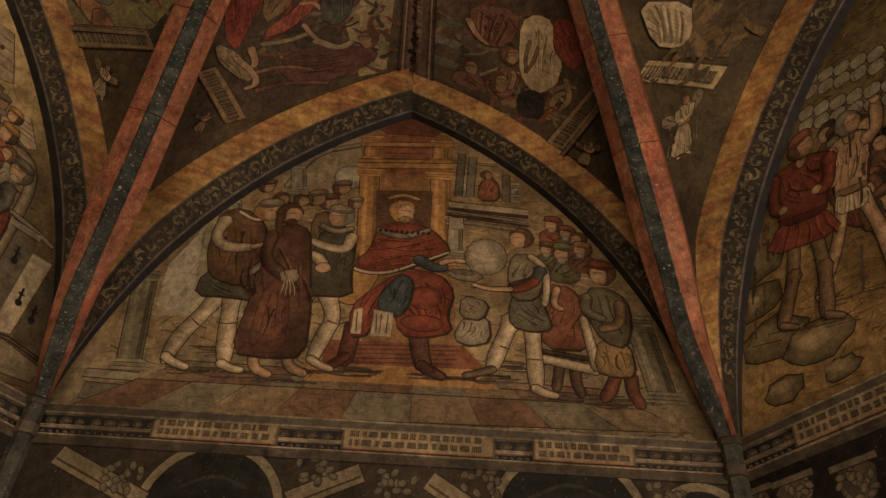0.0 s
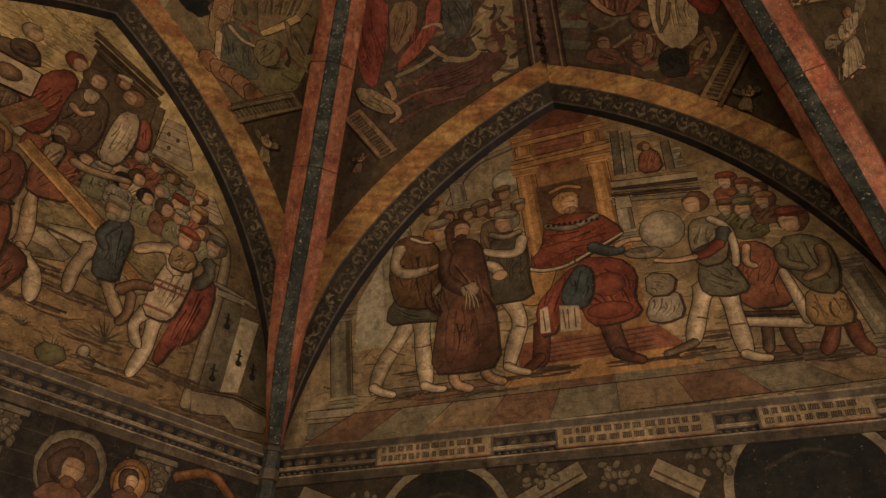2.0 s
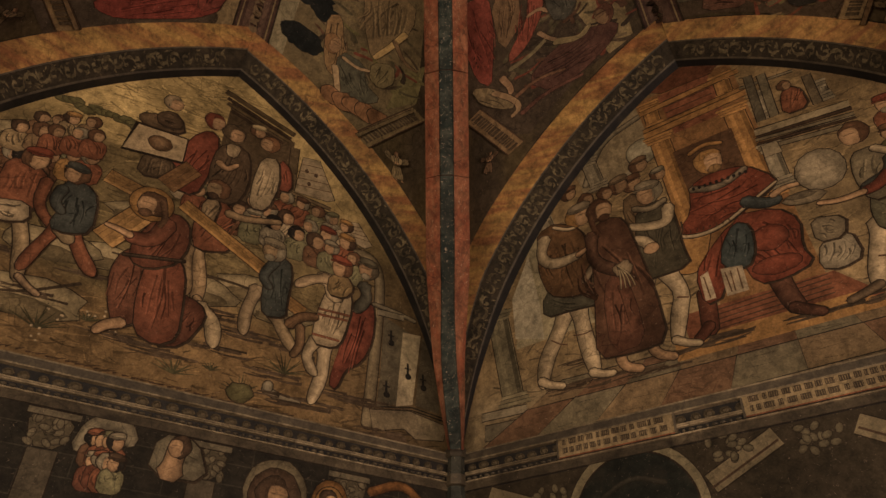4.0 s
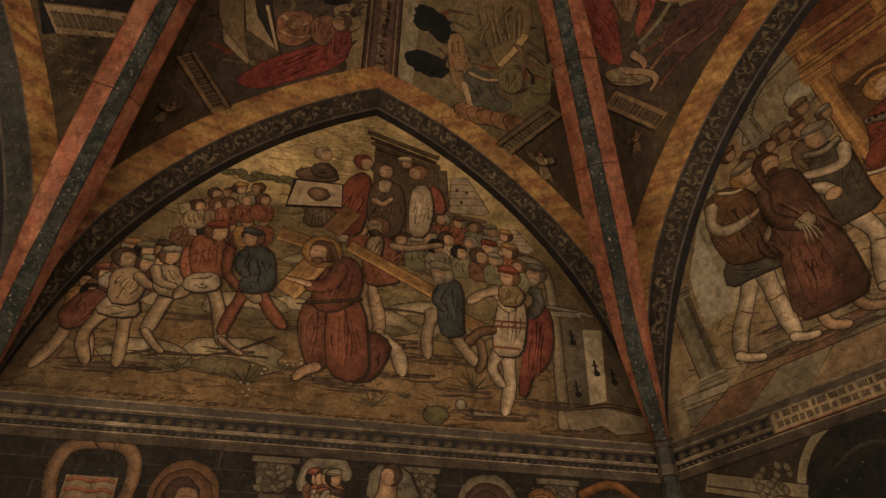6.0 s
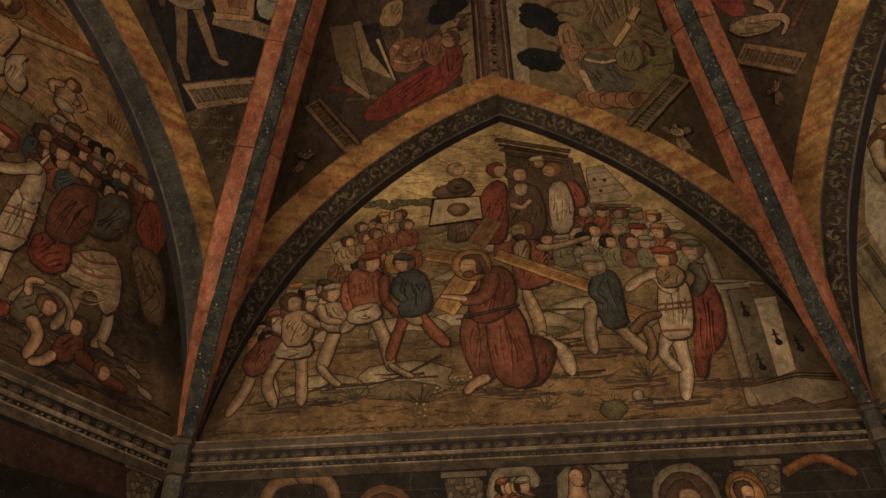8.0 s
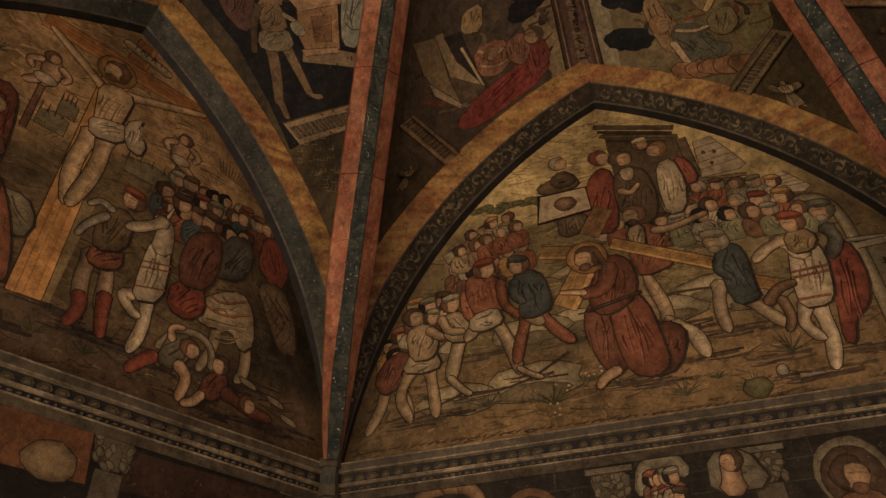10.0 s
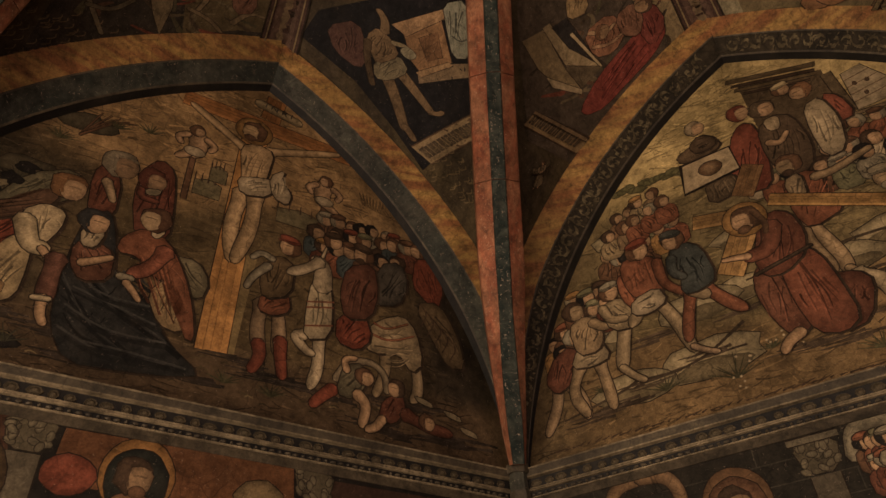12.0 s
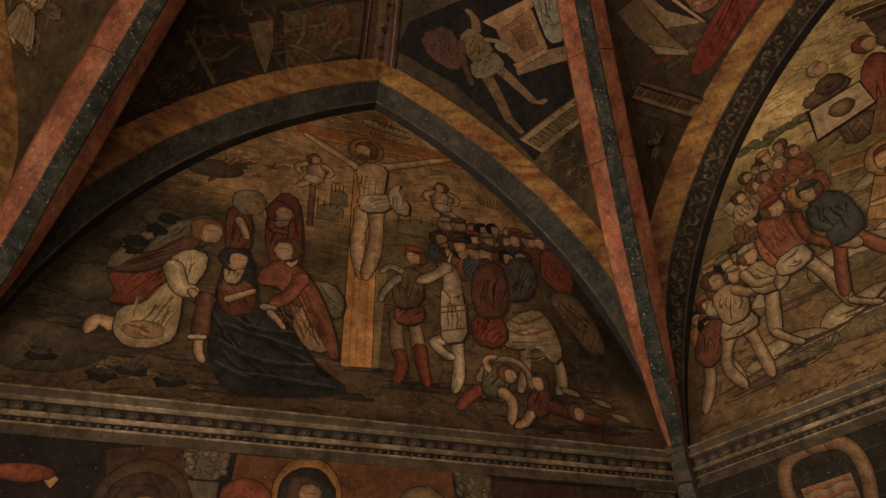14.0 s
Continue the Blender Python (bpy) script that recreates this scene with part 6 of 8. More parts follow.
cv.shape([(-0.71, 4.25), (-0.63, 4.31), (-0.51, 4.25), (-0.50, 4.08), (-0.63, 4.03), (-0.70, 4.12)], (0.12, 0.052, 0.028), shade=1)
cv.limb([(-0.65, 4.14), (-0.58, 4.18), (-0.52, 4.22)], 0.05, 0.03, SKIN)
cv.limb([(-0.76, 4.12), (-0.76, 3.97), (-0.75, 3.87)], 0.11, 0.07, (0.11, 0.05, 0.03))
cv.limb([(-0.76, 3.88), (-0.75, 3.79), (-0.72, 3.74)], 0.055, 0.035, SKIN)
cv.limb([(-0.80, 3.87), (-0.73, 3.88)], 0.03, 0.03, WHITE)
cv.shape([(-0.70, 4.35), (-0.64, 4.42), (-0.58, 4.37), (-0.61, 4.25), (-0.68, 4.25)], (0.26, 0.195, 0.11), shade=1)
head(cv, *(-0.64, 4.42), 0.070, NIGHT, 1, None, tint(SKIN, 0.85))
cv.done("painted_fallen_shape", C, "blue-black robed fallen shape")
cv.shape([(-0.31, 4.06), (-0.22, 4.21), (-0.12, 4.13), (-0.08, 3.96), (-0.11, 3.87), (-0.22, 3.89)], (0.30, 0.20, 0.095), shade=1)
cv.shape([(-0.50, 4.38), (-0.40, 4.48), (-0.26, 4.43), (-0.15, 4.25), (-0.07, 4.04), (-0.03, 3.84), (-0.09, 3.85), (-0.10, 4.03), (-0.20, 4.18), (-0.29, 4.16), (-0.40, 4.28), (-0.51, 4.27)], BRICK, shade=1)
cv.limb([(-0.27, 4.35), (-0.32, 4.22), (-0.41, 4.15)], 0.11, 0.06, (0.21, 0.075, 0.04))
cv.limb([(-0.46, 4.12), (-0.40, 4.12)], 0.045, 0.04, ASH)
cv.limb([(-0.42, 4.09), (-0.37, 4.04), (-0.34, 4.00)], 0.045, 0.025, SKIN)
cv.shape([(-0.37, 4.45), (-0.33, 4.55), (-0.29, 4.49), (-0.33, 4.42)], WHITE, rounds=1)
head(cv, *(-0.37, 4.55), 0.075, (0.10, 0.05, 0.026), -1, None, (0.40, 0.27, 0.14))
cv.done("painted_kneeling_shape", C, "brick-red kneeling shape with loose hair")
# horsemen
for i in range(16):
    p = Vector((0.89, 5.23)).lerp(Vector((1.19, 5.16)), i / 16)
    cv.strip(p, p + Vector((-0.03 + 0.008 * i, 0.11)), 0.012, 0.006, (0.17, 0.105, 0.045), 0.002)
cv.done("painted_spear_bundle", C)
crowd(cv, (0.63, 4.99), (1.22, 5.00), 1, 7, 0.045, (OCHRE, BROWN, ASH))
crowd(cv, (0.60, 4.85), (1.34, 4.96), 1, 7, 0.05, (BROWN, WINE, SLATEBLUE, UMBER))
crowd(cv, (0.63, 4.74), (1.23, 4.79), 1, 6, 0.055, (BROWN, WINE, SLATEBLUE, BRICK))
cv.shape([(1.28, 4.90), (1.41, 4.91), (1.49, 4.70), (1.43, 4.50), (1.33, 4.57), (1.25, 4.65)], CRIMSON, shade=1)
head(cv, *(1.29, 4.95), 0.05, BROWN, -1)
cv.shape([(1.26, 4.51), (1.45, 4.57), (1.57, 4.35), (1.61, 4.11), (1.49, 4.09), (1.40, 4.23)], (0.12, 0.080, 0.039), shade=1)
for i in range(5):
    cv.limb([Vector((1.30, 4.52)) + Vector((0.05 * i, -0.05 * i)), Vector((1.36, 4.45)) + Vector((0.05 * i, -0.05 * i)), Vector((1.30, 4.34)) + Vector((0.05 * i, -0.05 * i))], 0.010, 0.008, UMBER, 0)
cv.done("painted_rider", C, "red-cloaked painted rider among horsemen")
cv.shape([(1.01, 4.74), (1.17, 4.81), (1.22, 4.64), (1.15, 4.45), (0.98, 4.41)], (0.06, 0.05, 0.035), shade=1)
cv.done("painted_bystander", C)
cv.limb([(0.29, 4.19), (0.28, 4.03), (0.31, 3.88)], 0.105, 0.06, (0.24, 0.16, 0.085))
cv.limb([(0.38, 4.20), (0.41, 4.05), (0.41, 3.90)], 0.105, 0.06, (0.24, 0.16, 0.085))
cv.limb([(0.30, 3.93), (0.32, 3.85), (0.28, 3.76)], 0.085, 0.05, CRIMSON)
cv.limb([(0.42, 3.98), (0.43, 3.87), (0.45, 3.76)], 0.085, 0.05, CRIMSON)
cv.shape([(0.28, 4.26), (0.44, 4.31), (0.46, 4.19), (0.36, 4.13), (0.27, 4.15)], BRICK, shade=1)
cv.shape([(0.28, 4.49), (0.37, 4.58), (0.46, 4.52), (0.45, 4.30), (0.29, 4.23), (0.26, 4.36)], (0.13, 0.085, 0.04), shade=1)
cv.limb([(0.30, 4.47), (0.22, 4.37), (0.19, 4.28)], 0.06, 0.03, ASH)
cv.limb([(0.32, 4.53), (0.25, 4.56), (0.20, 4.50)], 0.05, 0.03, ASH)
head(cv, *(0.41, 4.66), 0.062, BROWN, -1, CRIMSON)
cv.done("painted_soldier", C, "red-booted painted soldier shape")
cv.limb([(1.19, 4.20), (1.27, 4.01), (1.27, 3.85), (1.23, 3.80)], 0.10, 0.045, (0.30, 0.215, 0.115))
cv.limb([(1.05, 4.13), (1.07, 3.97), (1.00, 3.79)], 0.085, 0.045, (0.22, 0.155, 0.08))
cv.limb([(0.76, 3.83), (0.82, 3.95), (0.96, 4.00), (1.06, 3.94), (1.07, 3.82)], 0.05, 0.035, (0.20, 0.15, 0.085))
cv.shape([(0.88, 4.14), (1.01, 4.30), (1.18, 4.39), (1.27, 4.29), (1.31, 4.07), (1.23, 3.98), (1.15, 4.10), (0.97, 4.05)], (0.26, 0.19, 0.10), shade=1)
for a, b, c in (((0.98, 4.27), (1.06, 4.24), (1.21, 4.33)), ((0.95, 4.19), (1.08, 4.16), (1.25, 4.25))):
    cv.limb([a, b, c], 0.014, 0.012, BRICK, 0.002)
cv.shape([(0.74, 4.25), (0.92, 4.31), (0.97, 4.15), (0.88, 4.04), (0.74, 4.07)], CRIMSON, shade=1)
cv.limb([(0.64, 4.09), (0.65, 3.87), (0.61, 3.74)], 0.10, 0.045, WHITE)
cv.limb([(0.55, 4.06), (0.49, 4.04), (0.57, 3.96), (0.61, 3.95)], 0.075, 0.04, WHITE)
cv.shape([(0.57, 4.45), (0.66, 4.56), (0.71, 4.35), (0.71, 4.08), (0.55, 4.03), (0.55, 4.24)], (0.37, 0.285, 0.16), shade=1)
cv.limb([(0.64, 4.43), (0.64, 4.58), (0.59, 4.62)], 0.13, 0.085, WHITE)
cv.limb([(0.61, 4.61), (0.52, 4.52), (0.43, 4.47)], 0.09, 0.05, WHITE)
cv.limb([(0.63, 4.66), (0.65, 4.74)], 0.025, 0.01, WHITE)
for a, b in (((0.55, 4.29), (0.72, 4.34)), ((0.55, 4.25), (0.72, 4.30)), ((0.55, 4.12), (0.72, 4.17))):
    cv.strip(a, b, 0.012, 0.012, BRICK, 0)
cv.shape([(0.79, 4.64), (0.97, 4.73), (1.01, 4.50), (0.96, 4.29), (0.79, 4.24), (0.75, 4.41)], (0.10, 0.042, 0.024), shade=1)
head(cv, *(0.89, 4.77), 0.062, BROWN, -1, UMBER, SKIN, UMBER)
head(cv, *(0.70, 4.81), 0.055, BROWN, 1, UMBER)
cv.done("painted_horse_and_rider", C, "white painted horse with a dark rider")
cv.limb([(0.74, 3.76), (0.67, 3.69), (0.63, 3.64)], 0.08, 0.05, CRIMSON)
cv.shape([(0.80, 3.93), (0.92, 3.97), (0.95, 3.84), (0.86, 3.72), (0.76, 3.74)], (0.11, 0.09, 0.05), shade=1)
cv.limb([(0.82, 3.90), (0.80, 3.97), (0.87, 3.99)], 0.05, 0.03, SKIN)
head(cv, *(0.94, 3.88), 0.05, BROWN, 1)
cv.limb([(0.89, 3.76), (0.95, 3.71), (0.92, 3.58)], 0.08, 0.045, SKIN)
cv.done("painted_fighting_shape", C, "olive-coated painted shape on the ground")
cv.shape([(1.04, 3.76), (1.16, 3.84), (1.19, 3.73), (1.11, 3.62), (1.02, 3.64)], WINE, shade=1)
head(cv, *(1.12, 3.85), 0.05, UMBER, -1)
cv.limb([(1.04, 3.64), (1.00, 3.58), (0.95, 3.56)], 0.06, 0.04, SKIN)
cv.done("painted_fighting_shape", C)
cv.limb([(1.19, 3.70), (1.33, 3.65), (1.47, 3.64)], 0.10, 0.05, WINE)
head(cv, *(1.33, 3.68), 0.045, BROWN, 1)
cv.done("painted_lying_shape", C, "wine-red painted shape lying on the ground")
for spot in ((1.49, 3.76), (1.60, 3.68), (1.30, 3.81)):
    u, z = spot
    cv.shape([(u - 0.06, z + 0.03), (u + 0.05, z + 0.01), (u + 0.07, z - 0.03), (u - 0.03, z - 0.01)], (0.20, 0.155, 0.085), rounds=1)
    cv.done("painted_stone", C)


def letters(name, body, k, u, z, size, turn, parent, colour):
    data = bpy.data.curves.new(name, "FONT")
    data.body, data.size, data.align_x, data.align_y, data.extrude = body, size, "CENTER", "CENTER", 0.0004
    data.materials.append(colour)
    ob = new(name, data)
    n, t = wall_axes(k)
    m = Matrix((t.to_4d(), Vector((0, 0, 1, 0)), (-n).to_4d(), (0, 0, 0, 1))).transposed()
    m[3] = (0, 0, 0, 1)
    for r in range(3):
        m[r][3] = 0
    ob.matrix_world = Matrix.Translation(on_wall(k, u, z, APO - 0.0125)) @ m @ Matrix.Rotation(radians(turn), 4, "Z")
    if parent:
        ob.parent = parent
    return ob


letters("scroll_letters", "I N R I", 2, *(0.23, 5.84), 0.075, -8, C, DARK)

# ================================================================ mural on the north-east wall, seen at its edge
def yard_rule(u, z, n, m):
    c = blend((0.24, 0.15, 0.055), (0.15, 0.11, 0.045), (z - 4.3) / 0.8 + 0.4 * n)
    return tint(c, 1 + 0.5 * n + 0.3 * m)


D, cv = mural(5, "faded fresco with a red-coated shape among rocks", yard_rule)
for spot, r in (((-1.59, 4.23), 0.2), ((-1.51, 3.96), 0.22), ((-1.49, 4.46), 0.2), ((-1.26, 3.82), 0.2), ((-1.52, 3.65), 0.12), ((-1.19, 3.62), 0.1)):
    cv.blob(*spot, r, r * 0.55, (0.15, 0.11, 0.05), line=0.008, wob=0.15)
    cv.blob(spot[0] - 0.02, spot[1] + 0.02, r * 0.7, r * 0.35, (0.24, 0.175, 0.085), line=0, wob=0.15)
for row in range(4):
    for i in range(7):
        p = Vector((-1.01, 5.43)).lerp(Vector((-0.44, 5.16)), i / 6) + Vector((0.07 * (row % 2), -0.13 * row + 0.12))
        cv.shape([p + Vector((-0.05, -0.04)), p + Vector((0.05, -0.04)), p + Vector((0.05, 0.04)), p + Vector((-0.05, 0.04))], (0.27, 0.23, 0.14), rounds=1)
for i in range(4):
    q = Vector((-1.52, 4.43)) + Vector((0.03 * i, 0))
    cv.limb([q, q + Vector((0.03 * (i - 1), 0.15)), q + Vector((0.06 * (i - 1), 0.28))], 0.014, 0.005, ASH, 0)
cv.done("painted_rock", D)
crowd(cv, (-0.86, 5.00), (-0.57, 4.79), 2, 4, 0.06, (WINE, BROWN, ASH))
crowd(cv, (-0.87, 4.73), (-0.67, 4.43), 2, 4, 0.06, (WINE, BROWN, UMBER))
cv.done("painted_bystander", D)
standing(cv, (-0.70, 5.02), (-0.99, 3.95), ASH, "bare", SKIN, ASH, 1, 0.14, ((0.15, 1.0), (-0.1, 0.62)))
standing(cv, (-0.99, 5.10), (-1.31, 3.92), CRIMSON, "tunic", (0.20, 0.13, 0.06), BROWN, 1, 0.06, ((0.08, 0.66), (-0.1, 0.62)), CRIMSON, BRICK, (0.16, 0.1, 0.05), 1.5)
cv.done("painted_standing_shape", D, "red-coated painted standing shape")

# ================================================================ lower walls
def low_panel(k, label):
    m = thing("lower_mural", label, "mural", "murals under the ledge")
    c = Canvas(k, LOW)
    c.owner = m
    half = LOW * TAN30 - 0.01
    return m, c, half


L, cv, half = low_panel(0, "dark painted arches with pale gables under the ledge")
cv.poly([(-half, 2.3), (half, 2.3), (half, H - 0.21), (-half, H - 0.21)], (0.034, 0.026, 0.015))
# Darker strip along the top edge of the panel.
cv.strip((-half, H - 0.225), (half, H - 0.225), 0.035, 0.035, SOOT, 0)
for c0, r in (((-0.81, 2.93), 0.33), ((0.99, 2.98), 0.36), ((1.66, 2.99), 0.2)):
    u, z = c0
    for rr, col in ((r + 0.05, LINE), (r + 0.045, (0.186, 0.155, 0.087)), (r, LINE), (r - 0.01, (0.014, 0.015, 0.011))):
        cv.poly([(u + rr * math.cos(math.pi * i / 24), z + rr * math.sin(math.pi * i / 24)) for i in range(25)] + [(u - rr, 2.35), (u + rr, 2.35)], col)
    cv.limb([(u - r * 0.5, z + r * 0.35), (u, z + r * 0.6), (u + r * 0.5, z + r * 0.4)], 0.03, 0.03, (0.031, 0.028, 0.019), 0)
    cv.done("painted_arch", L)
for p, q in (((-1.65, 3.18), (-1.14, 2.96)), ((-0.42, 3.01), (-0.07, 3.18)), ((0.28, 3.16), (0.49, 3.03))):
    cv.strip(p, q, 0.10, 0.10, (0.167, 0.133, 0.074))
    cv.strip(Vector(p) - Vector((0, 0.02)), Vector(q) - Vector((0, 0.02)), 0.012, 0.012, UMBER, 0)
    cv.done("painted_gable", L)
for spot in ((0.11, 3.15), (-1.29, 3.09), (-0.30, 3.19), (0.54, 3.18), (1.49, 3.15)):
    for i in range(14):
        cv.blob(spot[0] + cv.rnd.uniform(-0.10, 0.10), spot[1] + cv.rnd.uniform(-0.08, 0.06), 0.026, 0.018, (0.099, 0.081, 0.046), turn=cv.rnd.uniform(0, 180), line=0.003, n=8)
cv.done("painted_foliage", L)

L, cv, half = low_panel(1, "dark painted niches with capitals, busts and a shield")
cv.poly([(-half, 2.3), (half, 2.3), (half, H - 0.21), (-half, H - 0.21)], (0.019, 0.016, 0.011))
for i in range(4):
    z = H - 0.33 - 0.11 * i
    cv.strip((-half, z), (half, z), 0.006, 0.006, (0.043, 0.037, 0.025), 0)
    for j in range(9):
        u = -half + (j + 0.5 * (i % 2)) * 0.42
        cv.strip((u, z), (u, z + 0.11), 0.006, 0.006, (0.043, 0.037, 0.025), 0)
cv.done("painted_ashlar", L)


def capital(cv, u, z):
    cv.done("painted_patch", None) if cv.faces else None
    cv.shape([(u - 0.07, z - 0.16), (u + 0.07, z - 0.16), (u + 0.11, z), (u - 0.11, z)], (0.081, 0.065, 0.037), rounds=1)
    for i in range(18):
        cv.blob(u + cv.rnd.uniform(-0.09, 0.09), z + cv.rnd.uniform(-0.15, 0.0), 0.026, 0.016, (0.118, 0.096, 0.056), turn=cv.rnd.uniform(0, 180), line=0.003, n=8)
    cv.strip((u - 0.12, z + 0.01), (u + 0.12, z + 0.01), 0.03, 0.03, (0.124, 0.102, 0.062))
    cv.strip((u, z - 0.17), (u, z - 0.8), 0.13, 0.13, (0.081, 0.065, 0.040))
    cv.done("painted_capital", None)


def medallion(cv, u, z, r, inner, rim, skin=SKIN):
    cv.done("painted_patch", None) if cv.faces else None
    cv.blob(u, z, r, r * 1.1, rim, wob=0.03, n=20)
    cv.blob(u, z - 0.02, r * 0.82, r * 0.92, inner, wob=0.03, n=20)
    cv.shape([(u - r * 0.8, z - r * 1.1), (u - r * 0.4, z - r * 0.5), (u + r * 0.4, z - r * 0.5), (u + r * 0.8, z - r * 1.1)], BROWN)
    head(cv, u, z - r * 0.05, r * 0.45, UMBER, 1, None, skin, BROWN)
    cv.done("painted_medallion", None)


for spot in ((-0.32, 3.20), (0.42, 3.20), (1.20, 3.19)):
    capital(cv, *spot)
cv.done("painted_capital", L)
medallion(cv, *(-0.74, 2.99), 0.17, (0.124, 0.062, 0.031), (0.149, 0.081, 0.037), tint(SKIN, 0.6))
medallion(cv, *(0.80, 3.03), 0.17, UMBER, (0.161, 0.130, 0.074), tint(SKIN, 0.7))
medallion(cv, *(1.10, 3.05), 0.10, OCHRE, (0.186, 0.093, 0.031))
cv.limb([(-0.17, 3.08), (-0.14, 3.21), (0.00, 3.23), (0.04, 3.15)], 0.08, 0.08, (0.161, 0.133, 0.081))
crowd(cv, (-0.11, 3.13), (0.02, 3.12), 2, 4, 0.035)
cv.shape([(0.17, 3.22), (0.36, 3.23), (0.45, 3.02), (0.15, 3.01)], (0.149, 0.124, 0.074), shade=1)
cv.limb([(0.26, 3.04), (0.27, 3.16), (0.29, 3.19)], 0.13, 0.07, tint(SKIN, 0.8))
head(cv, *(0.27, 3.17), 0.05, UMBER, -1)
cv.limb([(1.33, 3.14), (1.52, 3.23), (1.66, 3.12)], 0.05, 0.05, (0.161, 0.074, 0.025))
cv.done("painted_bust", L)
u, z = (-1.18, 2.95)
for s in (-1, 1):
    cv.limb([(u, z + 0.29), (u + s * 0.15, z + 0.27), (u + s * 0.2, z + 0.12), (u + s * 0.14, z - 0.1)], 0.075, 0.06, (0.155, 0.093, 0.046))
cv.shape([(u - 0.12, z + 0.19), (u + 0.12, z + 0.19), (u + 0.12, z - 0.05), (u, z - 0.16), (u - 0.12, z - 0.05)], (0.174, 0.130, 0.074), rounds=1)
cv.poly([(u - 0.12, z + 0.19), (u + 0.12, z + 0.19), (u + 0.12, z + 0.11), (u - 0.12, z + 0.11)], (0.019, 0.017, 0.012))
for i in range(4):
    cv.limb([(u - 0.11, z + 0.085 - 0.05 * i), (u - 0.05, z + 0.10 - 0.05 * i), (u, z + 0.08 - 0.05 * i), (u + 0.06, z + 0.10 - 0.05 * i), (u + 0.11, z + 0.085 - 0.05 * i)], 0.02, 0.02, BRICK, 0)
cv.done("painted_shield", L, "painted shield with wavy red bars in a wreath")

L, cv, half = low_panel(2, "russet painted panels with dark borders and gilt rounds, ends darkened for shade")
# Ground and end panels painted darker, standing in for weaker light there.
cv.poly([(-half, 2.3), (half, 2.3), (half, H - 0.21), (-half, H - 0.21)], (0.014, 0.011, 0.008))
cv.poly([(-1.05, 3.20), (-0.72, 3.26), (-0.65, 2.97), (-0.99, 2.94)], (0.050, 0.024, 0.013))
cv.poly([(-0.49, 3.23), (0.54, 3.24), (0.56, 3.00), (-0.51, 2.98)], (0.115, 0.050, 0.021))
cv.poly([(-1.45, 3.14), (-1.22, 3.13), (-1.16, 2.93), (-1.38, 2.91)], (0.018, 0.010, 0.010))
cv.poly([(0.72, 3.21), (1.64, 3.22), (1.60, 3.07), (0.70, 3.01)], (0.034, 0.018, 0.011))
cv.done("painted_panel", L)
for spot in ((-0.62, 3.26), (0.65, 3.25), (1.68, 3.23)):
    capital(cv, spot[0], spot[1])
medallion(cv, *(-0.16, 3.07), 0.16, (0.019, 0.019, 0.014), (0.211, 0.105, 0.034), tint(SKIN, 0.5))
cv.blob(*(-0.43, 3.03), 0.11, 0.09, CRIMSON)
cv.blob(*(0.39, 3.06), 0.12, 0.09, (0.174, 0.118, 0.056))
medallion(cv, *(-0.85, 2.95), 0.2, (0.045, 0.027, 0.014), (0.066, 0.042, 0.02), tint(SKIN, 0.7))
cv.shape([(-1.26, 3.05), (-1.23, 3.08), (-1.20, 3.05), (-1.22, 3.01)], OCHRE, rounds=0)
cv.blob(*(-1.34, 3.07), 0.12, 0.04, CRIMSON)
cv.done("painted_round", L)

L, cv, half = low_panel(5, "dark painted panels with worn scrolls under the ledge")
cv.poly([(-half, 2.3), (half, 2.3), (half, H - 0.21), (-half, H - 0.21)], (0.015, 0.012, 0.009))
for spot in ((-1.57, 3.16), (-1.25, 3.13), (-1.81, 3.17)):
    capital(cv, *spot)
cv.done("painted_capital", L)

# inscription tablets on the ledge
def tablet(k, a, b, seed):
    board = thing("inscription_tablet", "cream painted tablet with dark unreadable writing", "tablet", "tablets on the ledge")
    c = Canvas(k, 3.208)
    a, b = Vector(a), Vector(b)
    z = H - 0.116
    writing(c, (a.x, z), (b.x, z), 0.115, 2, (0.24, 0.18, 0.095), seed)
    v = box_on_wall(k, a.x - 0.012, b.x + 0.012, z - 0.064, z + 0.062, 3.2075, 3.234)
    c.done("writing", mesh_object("board", v, BOX, GREY, board), "dark unreadable writing on cream paint")


tablet(0, (-1.19, 3.38), (-0.54, 3.39), 1)
tablet(0, (-0.18, 3.38), (0.60, 3.40), 2)
tablet(0, (0.82, 3.40), (1.33, 3.40), 3)
tablet(5, (-1.47, 3.47), (-0.81, 3.47), 4)

# ================================================================ painting on the vault
def ridge_band(cv, k):
    """Patterned border up the middle of a web."""
    lo, hi = Vector((SHIFT[k] * 0.9, 6.35)), Vector((0.0, 9.5))
    for w, col in ((0.30, LINE), (0.27, (0.05, 0.028, 0.02)), (0.16, (0.075, 0.045, 0.03))):
        cv.strip(lo, hi, w, w * 1.2, col, 0)
    for i in range(40):
        p = lo.lerp(hi, i / 40)
        cv.blob(p.x, p.y, 0.035, 0.03, (0.13, 0.09, 0.05), line=0, n=8, wob=0.2)
    for s in (-1, 1):
        cv.strip(lo + Vector((0.11 * s, 0)), hi + Vector((0.13 * s, 0)), 0.012, 0.012, (0.15, 0.11, 0.055), 0)


